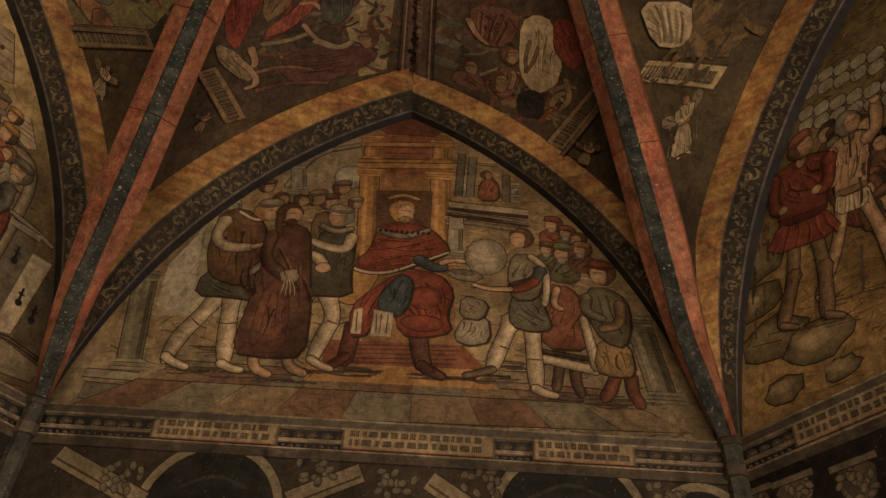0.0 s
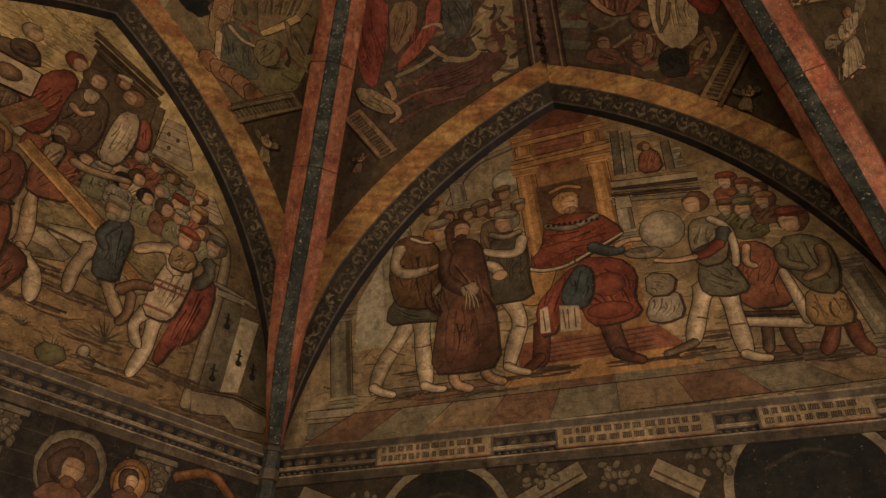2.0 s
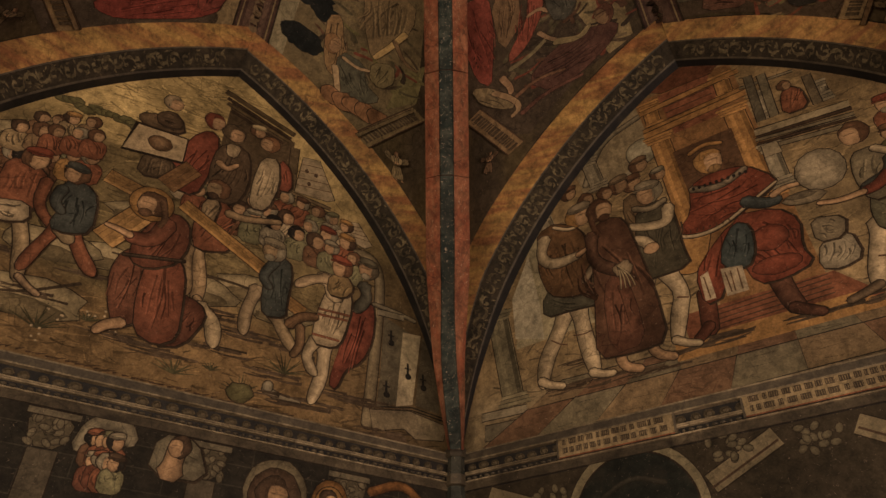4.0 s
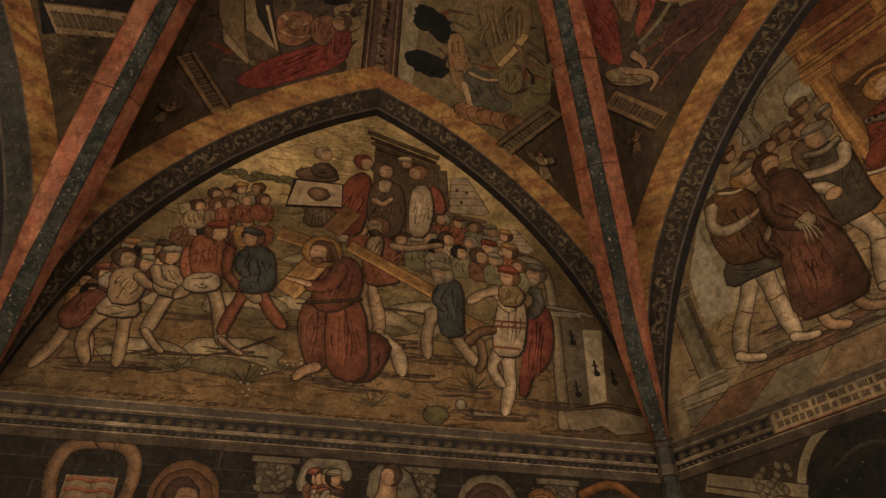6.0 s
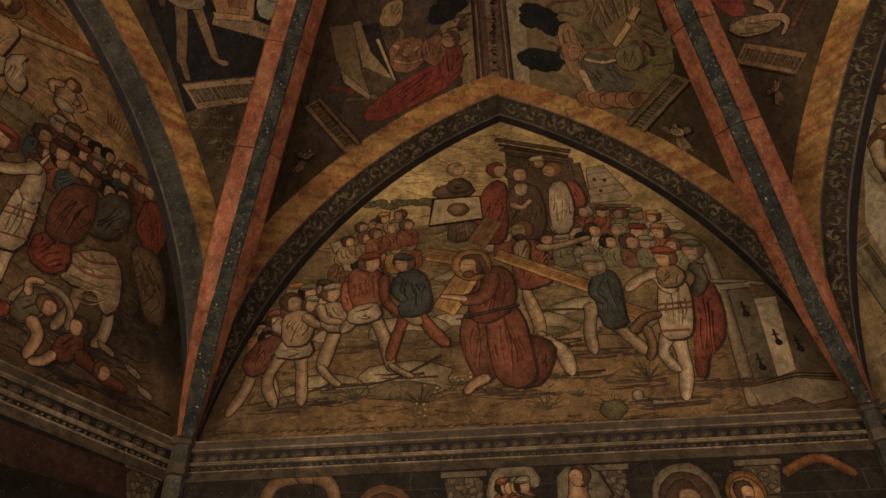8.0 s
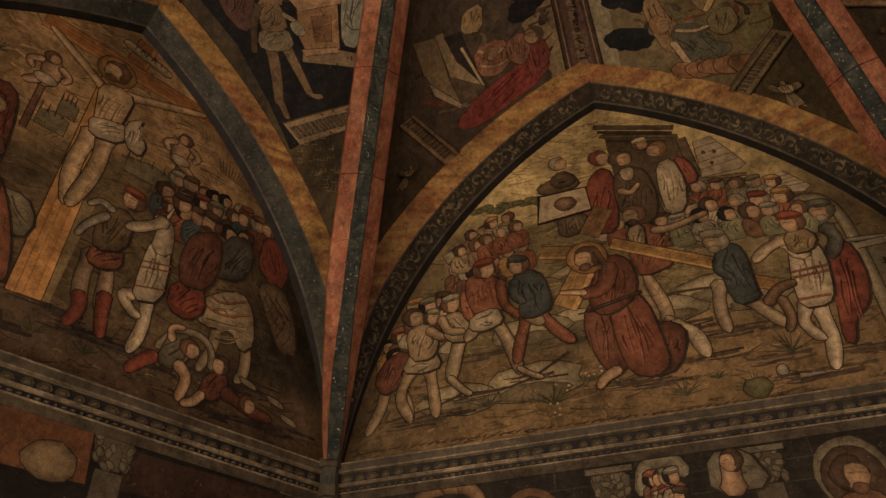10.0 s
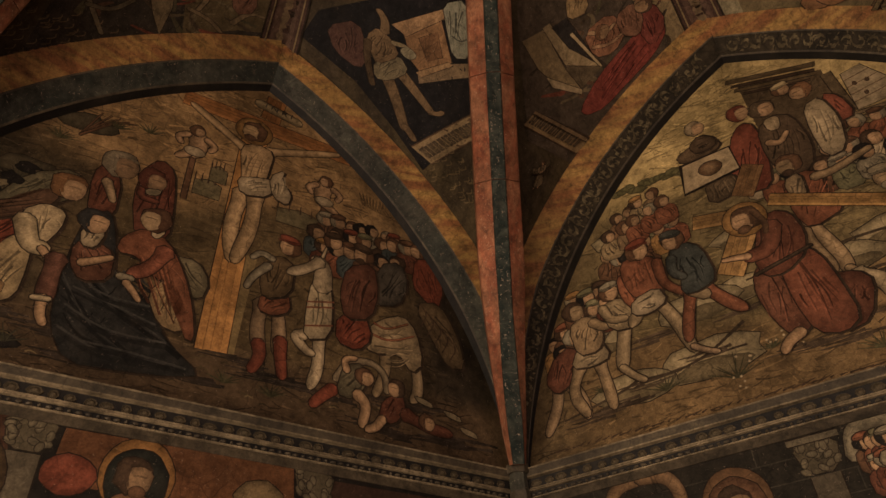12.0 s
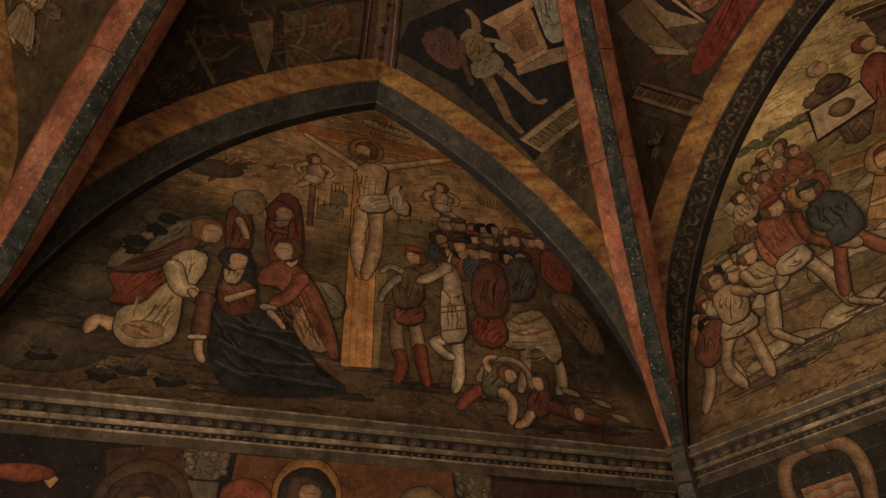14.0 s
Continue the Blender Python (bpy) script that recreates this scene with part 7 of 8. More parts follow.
def scribble(cv, spot, spread, n, colours, r=0.09):
    """Worn, overlapping strokes of drapery."""
    cv.done("painted_patch", None) if cv.faces else None
    for i in range(n):
        p = Vector(spot) + Vector((cv.rnd.uniform(-1, 1) * spread[0], cv.rnd.uniform(-1, 1) * spread[1]))
        a = cv.rnd.uniform(0, 3.14)
        d = Vector((math.cos(a), math.sin(a))) * r
        n2 = Vector((-d.y, d.x)) * cv.rnd.uniform(-0.5, 0.5)
        cv.limb([p - d, p + n2, p + d], r * cv.rnd.uniform(0.3, 0.7), r * 0.15, cv.rnd.choice(colours), 0)
    cv.done("brushwork", None, "", "stuff")


def cherub(cv, top, foot, colour=ASH, face=1):
    top, foot = Vector(top), Vector(foot)
    mid = foot.lerp(top, 0.7)
    h = (top - foot).length
    for s in (-1, 1):
        cv.shape([mid, mid + Vector((s * 0.28, 0.28)) * h, mid + Vector((s * 0.34, 0.05)) * h, mid + Vector((s * 0.1, -0.1)) * h], tint(colour, 0.55), shade=0.5)
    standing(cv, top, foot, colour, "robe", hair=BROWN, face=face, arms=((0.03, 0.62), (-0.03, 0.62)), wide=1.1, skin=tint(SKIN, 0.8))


VAULT = {}
for k in (0, 1, 2, 5):
    VAULT[k] = (thing("vault_mural", "dim fresco of robed shapes and scrolls on the vault", "mural", "murals on the vault"), Canvas(k, APO, WEB_TREE[k], 0.0004))
    VAULT[k][1].owner = VAULT[k][0]
MURK = ((0.03, 0.022, 0.014), (0.05, 0.035, 0.02), (0.075, 0.04, 0.022), (0.06, 0.05, 0.026), (0.10, 0.075, 0.04), (0.11, 0.035, 0.02))
DUSK = (WINE, BROWN, (0.15, 0.05, 0.028), OLIVE, (0.12, 0.095, 0.05), (0.18, 0.13, 0.065))

m, cv = VAULT[0]
cv.poly([(-1.73, 6.40), (-1.77, 8.53), (-1.26, 9.03), (-0.24, 8.61), (-0.28, 6.64), (-0.72, 6.50), (-1.23, 6.06)], (0.050, 0.036, 0.022))
cv.poly([(-0.67, 7.42), (-0.57, 7.80), (-0.25, 8.37), (-0.28, 6.64), (-0.49, 6.56)], (0.165, 0.125, 0.06))
scribble(cv, (-0.76, 7.23), (0.6, 0.6), 60, MURK, 0.12)
cv.done("painted_patch", m)
cv.shape([(-1.80, 8.79), (-1.48, 8.62), (-1.45, 7.91), (-1.49, 7.31), (-1.52, 6.96), (-1.66, 7.19), (-1.77, 7.85)], (0.15, 0.04, 0.026), shade=1)
cv.shape([(-1.47, 8.49), (-1.16, 8.36), (-1.17, 7.70), (-1.40, 7.38)], (0.12, 0.075, 0.038), shade=1)
cv.shape([(-1.05, 8.32), (-0.92, 8.26), (-0.94, 7.72), (-1.14, 7.29), (-1.33, 7.16), (-1.32, 7.35), (-1.11, 7.68)], (0.17, 0.05, 0.03), shade=1)
cv.limb([(-1.32, 7.07), (-1.13, 7.11), (-0.97, 7.23)], 0.07, 0.05, (0.13, 0.105, 0.055))
cv.limb([(-1.09, 7.77), (-0.98, 7.80), (-0.90, 7.66)], 0.06, 0.035, (0.22, 0.14, 0.075))
cv.done("painted_robe", m, "red painted drapery on the dark vault")
cv.shape([(-0.93, 8.39), (-0.64, 8.28), (-0.62, 7.61), (-0.74, 7.35), (-0.90, 7.50)], (0.045, 0.042, 0.03), shade=1)
cv.shape([(-1.20, 6.76), (-0.92, 7.03), (-0.63, 7.07), (-0.35, 6.95), (-0.40, 6.75), (-0.72, 6.50), (-0.99, 6.45)], (0.072, 0.035, 0.024), shade=1)
cv.limb([(-1.02, 7.39), (-0.93, 7.20), (-0.83, 7.09)], 0.05, 0.03, (0.20, 0.13, 0.07))
cv.limb([(-0.88, 7.11), (-0.68, 6.98), (-0.59, 7.09)], 0.09, 0.05, (0.16, 0.125, 0.06))
head(cv, *(-0.46, 7.13), 0.10, (0.075, 0.035, 0.02), -1, None, tint(SKIN, 0.55))
cv.limb([(-1.30, 6.63), (-1.10, 6.73), (-0.86, 6.66)], 0.05, 0.03, (0.12, 0.065, 0.035))
cv.limb([(-1.26, 6.37), (-1.04, 6.48), (-0.73, 6.47)], 0.06, 0.03, (0.085, 0.04, 0.026))
cv.done("painted_lying_shape", m, "dim brown painted lying shape on the vault")
cv.shape([(-1.73, 7.13), (-1.51, 6.95), (-1.28, 6.58), (-1.36, 6.48), (-1.63, 6.78)], (0.145, 0.108, 0.055), shade=1)
cv.limb([(-1.50, 6.86), (-1.33, 6.63), (-1.27, 6.45), (-1.35, 6.40)], 0.06, 0.04, (0.19, 0.125, 0.065))
cv.limb([(-1.41, 7.01), (-1.34, 6.81), (-1.34, 6.72)], 0.07, 0.04, (0.17, 0.105, 0.055))
cv.done("painted_sleeping_shape", m)
writing(cv, (-1.71, 6.70), (-1.35, 5.97), 0.15, 1, (0.145, 0.095, 0.045), 11, UMBER)
cv.done("painted_scroll", m)
cherub(cv, (-1.57, 6.08), (-1.61, 5.84), (0.12, 0.075, 0.04))
cv.poly([(-0.04, 6.64), (0.07, 8.29), (1.54, 8.11), (1.58, 6.83), (1.33, 6.27), (0.97, 5.89), (0.55, 6.32), (0.29, 6.51)], (0.060, 0.042, 0.025))
scribble(cv, (0.49, 7.35), (0.5, 0.6), 50, MURK, 0.12)
scribble(cv, (0.85, 6.45), (0.3, 0.35), 50, DUSK, 0.09)
cv.shape([(0.94, 7.62), (1.11, 7.81), (1.27, 7.69), (1.20, 7.20), (1.28, 7.03), (1.16, 6.61), (0.98, 6.49), (0.88, 6.65), (0.86, 6.92)], (0.33, 0.25, 0.135), shade=1)
cv.limb([(1.00, 7.31), (0.93, 7.02), (0.92, 6.81)], 0.03, 0.02, (0.12, 0.085, 0.045))
cv.limb([(1.07, 7.21), (0.99, 6.94), (0.91, 6.79)], 0.03, 0.02, (0.12, 0.085, 0.045))
cv.shape([(1.28, 7.79), (1.48, 7.78), (1.50, 7.10), (1.34, 6.89), (1.21, 7.18)], (0.16, 0.042, 0.026), shade=1)
cv.done("painted_cloth", m, "pale painted cloth among dark robed shapes")
cv.shape([(0.46, 7.89), (0.95, 7.83), (0.87, 7.33), (0.69, 7.12), (0.46, 7.28)], (0.115, 0.055, 0.032), shade=1)
folds(cv, ((0.49, 7.83), (0.90, 7.72), (0.70, 7.17), (0.48, 7.31)), 6, (0.13, 0.065, 0.036))
cv.limb([(0.44, 7.58), (0.50, 7.33), (0.60, 7.18)], 0.07, 0.04, (0.20, 0.12, 0.065))
cv.done("painted_robe", m)
cv.shape([(0.62, 6.72), (0.76, 6.88), (0.86, 6.70), (0.79, 6.46), (0.64, 6.35)], (0.125, 0.062, 0.034), shade=1)
cv.limb([(0.76, 6.54), (0.81, 6.69), (0.80, 6.79)], 0.05, 0.03, (0.2, 0.13, 0.07))
for spot in ((0.81, 7.03), (0.42, 6.76), (0.68, 6.60)):
    head(cv, *spot, 0.10, (0.07, 0.036, 0.02), 1, None, tint(SKIN, 0.8))
cv.shape([(0.31, 6.74), (0.54, 6.66), (0.56, 6.40), (0.25, 6.56)], (0.10, 0.05, 0.03), shade=1)
cv.done("painted_bystander", m)
for a, b in (((0.08, 6.90), (0.32, 6.77)), ((0.08, 7.23), (0.35, 7.10)), ((0.17, 7.51), (0.37, 7.42))):
    cv.strip(a, b, 0.14, 0.12, (0.075, 0.068, 0.042))
cv.done("painted_box", m)
cv.shape([(0.81, 6.46), (0.95, 6.56), (1.05, 6.47), (0.99, 6.14), (0.80, 6.18)], (0.024, 0.021, 0.016), shade=1)
for pts in (((1.11, 6.55), (1.25, 6.67), (1.34, 6.65)), ((1.09, 6.36), (1.18, 6.54), (1.27, 6.55)), ((1.27, 6.75), (1.27, 6.47), (1.19, 6.35))):
    cv.limb(pts, 0.06, 0.04, (0.19, 0.125, 0.06))
cv.done("painted_stool", m)
writing(cv, (1.07, 5.84), (1.56, 6.64), 0.15, 1, (0.165, 0.115, 0.055), 12, UMBER)
cv.strip((1.11, 5.74), (1.56, 6.47), 0.03, 0.03, (0.12, 0.075, 0.036))
cv.done("painted_scroll", m)
cherub(cv, (1.38, 5.94), (1.26, 5.65), (0.17, 0.12, 0.06))
ridge_band(cv, 0)
cv.done("painted_border", m)

m, cv = VAULT[1]
cv.poly([(-1.55, 6.30), (-1.57, 8.06), (-1.55, 8.65), (-0.11, 8.52), (-0.05, 6.58), (-0.44, 6.41), (-0.96, 5.95), (-1.17, 5.73)], (0.050, 0.037, 0.024))
cv.poly([(-0.42, 7.53), (-0.12, 7.94), (-0.07, 6.58), (-0.20, 6.52), (-0.28, 6.86)], (0.165, 0.12, 0.06))
scribble(cv, (-0.78, 7.13), (0.6, 0.6), 50, MURK, 0.12)
cv.done("painted_patch", m)
cv.shape([(-1.53, 7.84), (-1.28, 7.80), (-1.13, 7.03), (-1.00, 6.56), (-1.23, 6.85), (-1.38, 7.21)], (0.155, 0.112, 0.056), rounds=0)
cv.shape([(-1.29, 7.84), (-1.21, 7.85), (-1.06, 7.27), (-0.80, 6.74), (-1.11, 7.03)], (0.21, 0.155, 0.08), rounds=0)
cv.shape([(-1.19, 7.75), (-1.03, 7.77), (-0.80, 6.76), (-1.05, 7.25)], (0.020, 0.017, 0.014), rounds=0)
cv.strip((-1.01, 7.46), (-0.80, 6.74), 0.03, 0.02, (0.24, 0.18, 0.095))
cv.shape([(-1.31, 7.02), (-1.00, 6.57), (-1.01, 6.51), (-1.26, 6.82)], (0.22, 0.165, 0.09), rounds=0)
cv.shape([(-1.08, 6.99), (-0.79, 6.73), (-1.00, 6.59), (-1.12, 7.00)], (0.085, 0.062, 0.034), rounds=0)
cv.done("painted_stone_chest", m, "ochre painted open stone chest")
cv.shape([(-1.05, 6.32), (-0.84, 6.63), (-0.48, 6.91), (-0.27, 7.04), (-0.20, 6.77), (-0.36, 6.52), (-0.58, 6.37), (-0.84, 6.19), (-1.00, 6.21)], (0.145, 0.035, 0.024), shade=1)
cv.shape([(-0.40, 7.23), (-0.25, 7.26), (-0.19, 6.86), (-0.36, 6.61), (-0.43, 6.95)], (0.125, 0.035, 0.024), shade=1)
cv.shape([(-0.90, 7.35), (-0.62, 7.45), (-0.51, 7.05), (-0.67, 6.82), (-0.84, 6.90)], (0.175, 0.085, 0.045), shade=1)
cv.limb([(-0.84, 7.31), (-0.70, 7.15), (-0.61, 7.24)], 0.05, 0.03, (0.24, 0.155, 0.08))
cv.limb([(-0.83, 7.06), (-0.68, 6.97), (-0.57, 7.03)], 0.05, 0.03, (0.22, 0.13, 0.07))
cv.shape([(-1.01, 8.10), (-0.80, 8.20), (-0.80, 7.65), (-1.02, 7.69)], (0.22, 0.15, 0.07), shade=1)
cv.shape([(-0.59, 7.33), (-0.41, 7.42), (-0.35, 7.13), (-0.43, 6.86), (-0.57, 7.00)], (0.12, 0.06, 0.034), shade=1)
head(cv, *(-0.34, 7.30), 0.10, UMBER, -1, None, tint(SKIN, 0.85))
head(cv, *(-0.72, 7.21), 0.08, BROWN, 1, None, tint(SKIN, 0.8))
cv.done("painted_robe", m, "red painted robe beside an open chest")
for spot in ((-0.41, 7.78), (-0.31, 7.95)):
    cv.blob(*spot, 0.15, 0.12, (0.010, 0.010, 0.010), wob=0.15, n=20, line=0)
cv.done("painted_tree", m)
writing(cv, (-1.52, 6.59), (-1.07, 5.88), 0.15, 1, (0.165, 0.112, 0.052), 13, UMBER)
cv.strip((-1.47, 6.64), (-1.03, 5.92), 0.03, 0.03, (0.115, 0.076, 0.038))
cv.done("painted_scroll", m)
cherub(cv, (-1.43, 5.95), (-1.51, 5.69), (0.13, 0.095, 0.05), -1)
cv.poly([(0.16, 6.55), (0.18, 8.43), (1.59, 8.76), (1.52, 6.75), (1.13, 5.90), (0.81, 6.18), (0.55, 6.38)], (0.100, 0.076, 0.038))
cv.poly([(0.16, 6.57), (0.18, 8.19), (0.37, 8.22), (0.33, 6.47)], (0.155, 0.13, 0.075))
cv.poly([(1.37, 7.07), (1.60, 7.41), (1.52, 6.75), (1.24, 6.44)], (0.115, 0.098, 0.042))
scribble(cv, (1.03, 7.36), (0.45, 0.6), 50, (*MURK, (0.14, 0.105, 0.05), (0.10, 0.085, 0.035)), 0.12)
cv.done("painted_patch", m)
for spot, r in (((0.48, 7.58), 0.17), ((0.58, 7.42), 0.13), ((0.42, 7.74), 0.12), ((0.42, 6.89), 0.16), ((0.50, 6.84), 0.14), ((0.33, 6.93), 0.08)):
    cv.blob(*spot, r, r * 0.62, (0.008, 0.009, 0.008), wob=0.16, n=22, line=0)
cv.done("painted_tree", m, "dark round painted trees beside a robed shape")
cv.shape([(0.90, 8.32), (1.47, 8.47), (1.45, 7.89), (1.20, 7.32), (1.07, 7.01), (0.95, 7.56)], (0.15, 0.105, 0.052), shade=1)
folds(cv, ((0.94, 8.22), (1.42, 8.34), (1.35, 7.76), (1.03, 7.38)), 7, (0.16, 0.115, 0.058))
cv.limb([(1.37, 7.76), (1.23, 7.40), (1.09, 7.10)], 0.07, 0.045, (0.26, 0.18, 0.075))
cv.limb([(1.27, 7.53), (1.37, 7.26), (1.50, 7.23)], 0.06, 0.035, (0.11, 0.07, 0.035))
cv.shape([(0.62, 7.40), (0.74, 7.52), (0.80, 7.05), (0.90, 6.80), (0.79, 6.53), (0.68, 6.60), (0.63, 6.93)], (0.165, 0.105, 0.048), shade=1)
cv.shape([(0.77, 6.96), (1.01, 6.93), (1.03, 6.65), (1.20, 6.52), (1.00, 6.32), (0.76, 6.37)], (0.075, 0.07, 0.045), shade=1)
cv.shape([(1.07, 7.01), (1.28, 7.14), (1.30, 6.87), (1.18, 6.68), (1.06, 6.74)], (0.12, 0.095, 0.045), shade=1)
head(cv, *(0.72, 7.00), 0.095, (0.16, 0.09, 0.04), 1, None, tint(SKIN, 0.95))
cv.limb([(0.76, 6.69), (0.81, 6.40), (0.84, 6.25)], 0.06, 0.035, (0.24, 0.17, 0.09))
cv.limb([(0.82, 6.87), (0.95, 6.81), (1.05, 6.86)], 0.05, 0.03, (0.26, 0.18, 0.095))
for i in range(5):
    p = Vector((0.77, 6.29)).lerp(Vector((1.18, 6.27)), i / 4)
    cv.blob(p.x, p.y, 0.10, 0.06, (0.15, 0.078, 0.036), line=0.008, wob=0.15)
cv.done("painted_robe", m, "ochre painted angelic shape in loose robes")
writing(cv, (1.06, 5.90), (1.55, 6.62), 0.15, 1, (0.15, 0.112, 0.055), 14, UMBER)
cv.strip((1.02, 5.94), (1.49, 6.62), 0.03, 0.03, (0.115, 0.085, 0.042))
cv.done("painted_scroll", m)
cherub(cv, (1.36, 5.96), (1.39, 5.63), (0.18, 0.135, 0.07))
ridge_band(cv, 1)
cv.done("painted_border", m)

m, cv = VAULT[2]
cv.poly([(-1.37, 5.45), (-1.42, 6.09), (-1.42, 6.64), (-0.11, 7.59), (0.07, 6.72), (-0.45, 6.32), (-1.05, 5.82)], (0.030, 0.024, 0.017))
cv.poly([(-0.56, 6.28), (-0.73, 7.04), (-0.09, 7.50), (0.07, 6.74), (-0.21, 6.59)], (0.085, 0.062, 0.03))
scribble(cv, (-0.82, 6.69), (0.7, 0.6), 60, MURK, 0.10)
cv.done("painted_patch", m)
cv.shape([(-0.97, 6.78), (-0.79, 6.90), (-0.71, 6.54), (-0.70, 6.18), (-0.81, 6.39)], (0.115, 0.085, 0.045), rounds=0)
cv.limb([(-1.38, 6.50), (-1.20, 6.22), (-1.03, 5.96)], 0.04, 0.03, (0.10, 0.08, 0.045))
cv.limb([(-1.22, 6.21), (-1.06, 6.23), (-0.97, 6.45)], 0.05, 0.03, (0.075, 0.06, 0.034))
for a, b, c in (((-0.60, 6.61), (-0.43, 6.58), (-0.32, 6.48)), ((-0.27, 6.65), (-0.18, 6.88), (-0.03, 6.89)), ((-0.66, 6.78), (-0.43, 6.96), (-0.18, 7.15)), ((-0.55, 7.07), (-0.51, 6.83), (-0.54, 6.64))):
    cv.limb([a, b, c], 0.05, 0.03, (0.12, 0.085, 0.045))
cv.shape([(-0.40, 7.18), (-0.21, 7.32), (-0.13, 6.91), (-0.29, 6.76)], (0.10, 0.05, 0.03), shade=1)
cv.done("painted_robe", m)
cv.poly([(0.73, 6.57), (0.25, 6.86), (0.32, 7.34), (1.62, 9.18), (1.81, 6.87), (1.33, 5.82), (1.09, 6.16)], (0.010, 0.009, 0.009))
cv.shape([(0.41, 7.16), (0.65, 7.47), (0.80, 6.99), (0.74, 6.75), (0.53, 6.85)], (0.055, 0.028, 0.02), shade=1)
cv.poly([(1.22, 7.08), (1.53, 7.47), (1.75, 7.67), (1.76, 7.45), (1.24, 6.92)], (0.13, 0.09, 0.05))
cv.shape([(1.06, 7.60), (1.40, 8.14), (1.52, 7.48), (1.24, 7.10), (1.15, 7.22)], (0.185, 0.105, 0.05), rounds=0)
cv.shape([(0.94, 7.65), (1.43, 8.41), (1.47, 8.28), (1.09, 7.57)], (0.22, 0.135, 0.068), rounds=0)
cv.strip((1.23, 7.05), (1.51, 7.45), 0.06, 0.05, (0.22, 0.14, 0.07))
cv.shape([(1.20, 7.63), (1.37, 7.90), (1.43, 7.50), (1.30, 7.32)], (0.14, 0.075, 0.036), rounds=0)
cv.done("painted_plinth", m, "ochre painted plinth on the dark vault")
cv.shape([(1.40, 8.48), (1.64, 8.82), (1.71, 8.10), (1.68, 7.69), (1.53, 7.57), (1.46, 8.00)], (0.20, 0.19, 0.135), shade=1)
cv.limb([(1.54, 8.44), (1.54, 8.10), (1.60, 7.96)], 0.02, 0.012, (0.06, 0.058, 0.045), 0)
cv.limb([(1.51, 7.95), (1.59, 7.91), (1.68, 8.06)], 0.02, 0.012, (0.06, 0.058, 0.045), 0)
cv.done("painted_column", m, "grey painted statue base")
DIM = (0.115, 0.075, 0.038)
cv.limb([(0.91, 6.94), (1.04, 6.65), (1.16, 6.23)], 0.14, 0.06, tint(DIM, 0.8))
cv.limb([(1.16, 6.26), (1.21, 6.20), (1.24, 6.14)], 0.07, 0.05, tint(DIM, 0.8))
cv.limb([(1.04, 7.00), (1.19, 6.82), (1.37, 6.58)], 0.15, 0.06, DIM)
cv.limb([(1.36, 6.59), (1.42, 6.60), (1.46, 6.66)], 0.06, 0.035, DIM)
cv.shape([(0.84, 6.95), (1.04, 7.22), (1.15, 7.03), (0.99, 6.77), (0.87, 6.73)], (0.13, 0.105, 0.06), shade=1)
cv.shape([(0.74, 7.29), (0.83, 7.51), (0.97, 7.39), (1.05, 7.19), (0.87, 6.93), (0.80, 7.08)], DIM, shade=1)
cv.limb([(0.89, 7.48), (0.88, 7.67), (0.81, 7.79)], 0.09, 0.06, DIM)
cv.limb([(0.98, 7.36), (1.09, 7.40), (1.16, 7.32)], 0.07, 0.05, (0.2, 0.155, 0.085))
cv.blob(*(1.12, 7.31), 0.07, 0.05, (0.2, 0.17, 0.105))
cv.limb([(0.76, 7.22), (0.78, 6.97), (0.86, 6.63)], 0.07, 0.04, tint(DIM, 0.5))
cv.done("painted_standing_shape", m, "dim bare painted shape beside an ochre plinth")
writing(cv, (1.31, 5.99), (1.79, 6.75), 0.19, 1, (0.19, 0.135, 0.07), 15, UMBER)
cv.done("painted_scroll", m)
for i in range(60):
    p = Vector((1.62, 6.03)) + Vector((cv.rnd.uniform(-0.25, 0.3), cv.rnd.uniform(-0.4, 0.25)))
    cv.limb([p, p + Vector((0.04, 0.03)), p + Vector((0.03, 0.07))], 0.012, 0.006, (0.11, 0.08, 0.04), 0)
for i in range(60):
    p = Vector((-1.27, 5.68)) + Vector((cv.rnd.uniform(-0.3, 0.4), cv.rnd.uniform(-0.3, 0.35)))
    cv.limb([p, p + Vector((0.04, 0.03)), p + Vector((0.03, 0.07))], 0.012, 0.006, (0.10, 0.07, 0.035), 0)
cv.done("painted_foliage", m)
ridge_band(cv, 2)
cv.done("painted_border", m)

m, cv = VAULT[5]
writing(cv, (-1.80, 6.89), (-1.30, 6.09), 0.17, 1, (0.24, 0.185, 0.09), 16, UMBER)
cv.poly([(-1.24, 7.10), (-0.90, 6.54), (-1.19, 6.22), (-1.51, 6.66)], (0.085, 0.056, 0.024))
scribble(cv, (-1.24, 6.70), (0.3, 0.4), 50, ((0.10, 0.065, 0.026), (0.07, 0.05, 0.022), (0.05, 0.036, 0.02)), 0.14)
cv.shape([(-1.64, 7.78), (-1.25, 7.12), (-1.34, 6.76), (-1.47, 6.74), (-1.64, 7.03)], (0.26, 0.2, 0.11), shade=1)
folds(cv, ((-1.60, 7.68), (-1.29, 7.17), (-1.43, 6.76), (-1.60, 7.03)), 6, (0.26, 0.2, 0.11))
cv.done("painted_robe", m)
cherub(cv, (-1.56, 6.20), (-1.75, 5.68), (0.20, 0.155, 0.085))
cv.done("painted_winged_shape", m)

m = thing("vault_mural", "dim fresco of a robed shape on the vault", "mural", "murals on the vault")
cv = Canvas(3, APO, WEB_TREE[3], 0.0004)
cv.owner = m
cherub(cv, (1.38, 6.07), (1.51, 5.50), (0.17, 0.12, 0.06))
cv.done("painted_winged_shape", m)

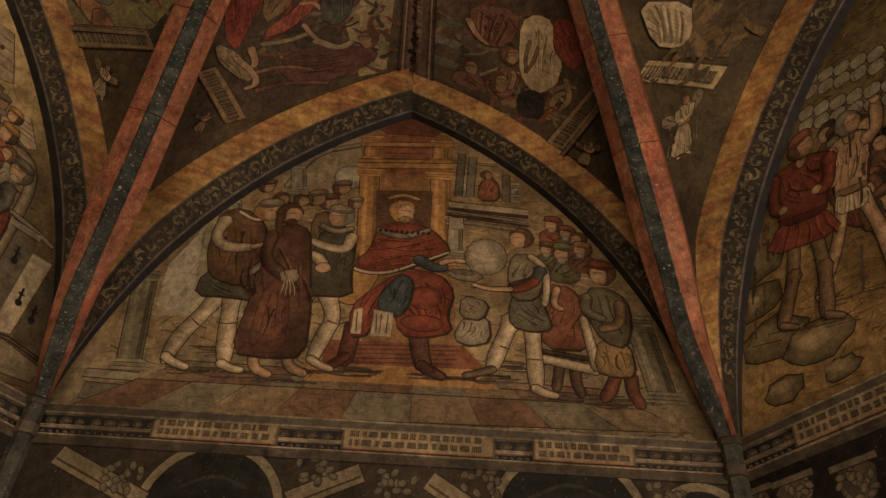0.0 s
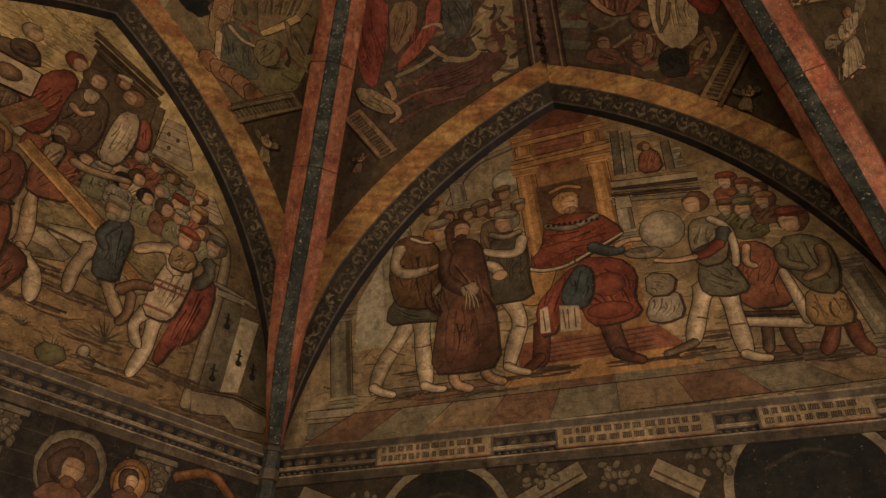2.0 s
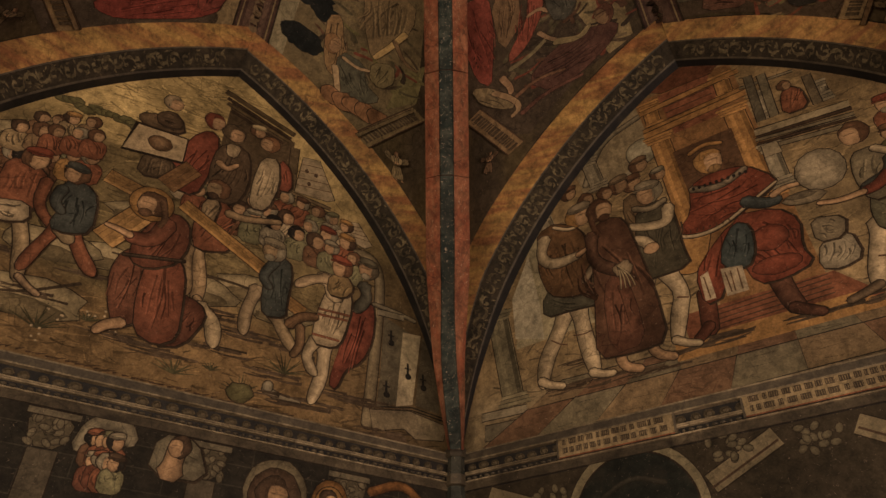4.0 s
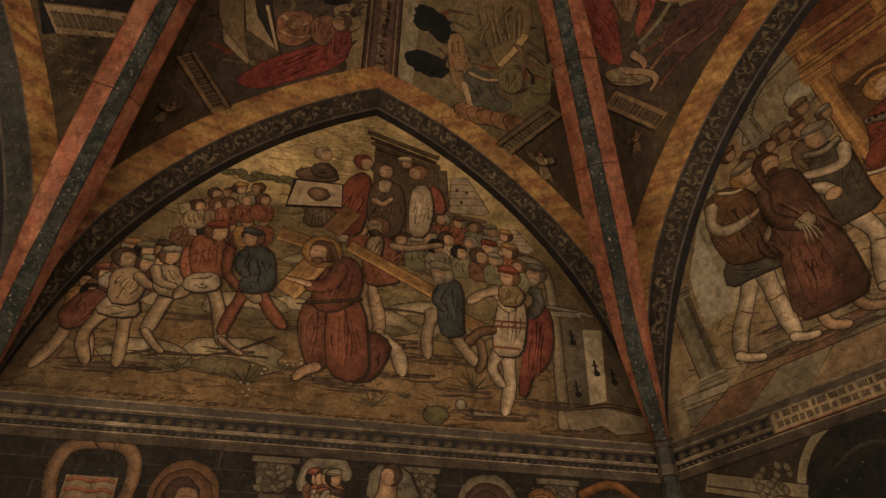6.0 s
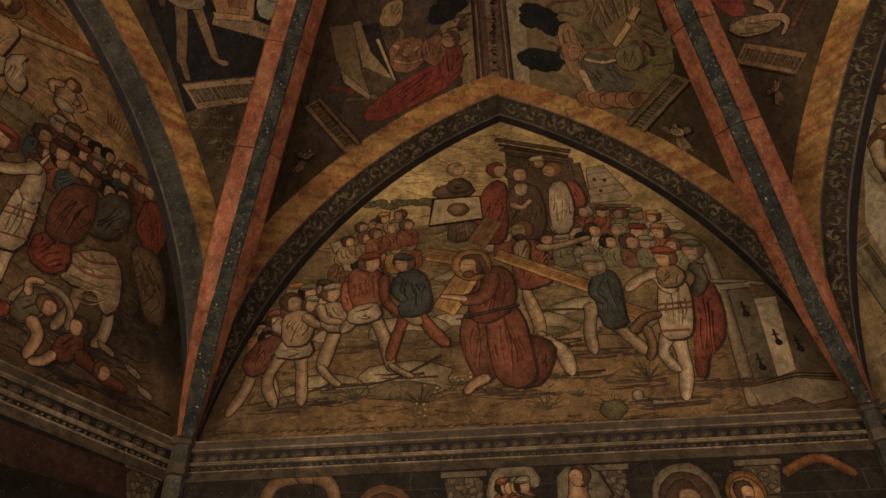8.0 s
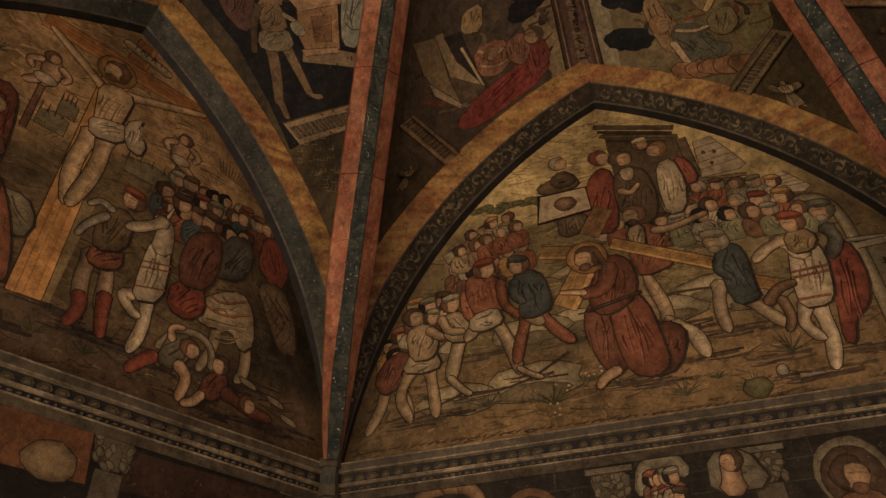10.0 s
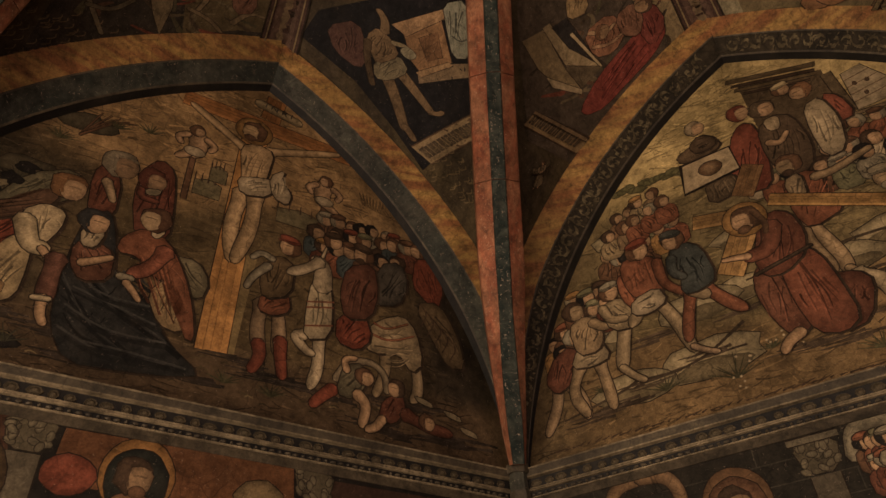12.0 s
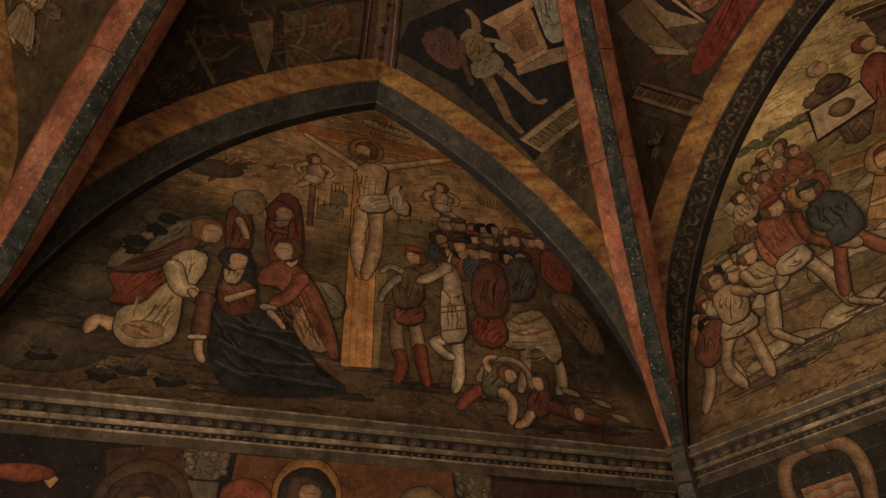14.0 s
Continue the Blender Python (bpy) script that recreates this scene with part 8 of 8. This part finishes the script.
# ---------------------------------------------------------------- scrollwork on the inner bands of the arches
def band_scrolls(k):
    """Small painted tendrils along the inner band of an arch."""
    rnd = random.Random(90 + k)
    arch = [o for o in scene.objects if o.name.startswith("wall_arch") and o.parent is None][k]
    verts, faces = [], []
    pale = k == 2
    (o0, d0), (o1, d1) = SECTION[2], SECTION[3]
    for side in (-1, 1):
        rows = arch_half(k, side)

        def spot(x, y):
            i = min(ARCN - 1, max(0, int(x)))
            g = x - i
            o, d = o0 + (o1 - o0) * y + 0.0, d0 + (d1 - d0) * y + 0.0012
            a = arch_point(k, rows[i], o, d, side)
            b = arch_point(k, rows[i + 1], o, d, side, i + 1 == ARCN)
            return a.lerp(b, g) - Vector((0, 0, 0.0015))
        x, flip = 5.0, 1
        while x < ARCN - 1:
            if pale:
                if rnd.random() < 0.35:
                    for a in range(4):
                        t = a * 0.785
                        dx, dy = 0.16 * math.cos(t), 0.14 * math.sin(t)
                        b = len(verts)
                        verts += [spot(x - dx, 0.5 - dy), spot(x - dx + 0.05, 0.5 - dy), spot(x + dx + 0.05, 0.5 + dy), spot(x + dx, 0.5 + dy)]
                        faces.append((b, b + 1, b + 2, b + 3))
            else:
                n = 8
                line, wide, high = [], rnd.uniform(0.42, 0.62), rnd.uniform(0.26, 0.36)
                for q in range(n + 1):
                    f = q / n
                    ang = f * rnd.uniform(4.6, 5.8)
                    rr = 1 - 0.72 * f
                    line.append((x + wide * rr * math.cos(ang), 0.5 + flip * high * rr * math.sin(ang)))
                for i, ((xa, ya), (xb, yb)) in enumerate(zip(line, line[1:])):
                    b = len(verts)
                    w = (0.10 - 0.05 * abs(ya - 0.5)) * rnd.uniform(0.6, 1.25)
                    verts += [spot(xa, ya - w), spot(xb, yb - w), spot(xb, yb + w), spot(xa, ya + w)]
                    faces.append((b, b + 1, b + 2, b + 3))
                for q in range(6):                  # loose leaves between the tendrils
                    lx, ly, la, ll = x + rnd.uniform(-0.5, 0.5), 0.5 + rnd.choice((-1, 1)) * rnd.uniform(0.12, 0.42), rnd.uniform(0, 6.28), rnd.uniform(0.12, 0.24)
                    dx, dy = ll * math.cos(la), ll * 0.7 * math.sin(la)
                    b = len(verts)
                    verts += [spot(lx - dx, ly - dy), spot(lx - dy * 0.45, ly + dx * 0.3), spot(lx + dx, ly + dy), spot(lx + dy * 0.45, ly - dx * 0.3)]
                    faces.append((b, b + 1, b + 2, b + 3))
                flip = -flip
            x += 1.15 if pale else rnd.uniform(0.85, 1.1)
    if faces:
        tagged(mesh_object("scrollwork", verts, faces, GREY if pale else TENDRIL, arch), "", "", "", "stuff")


for k in range(6):
    band_scrolls(k)
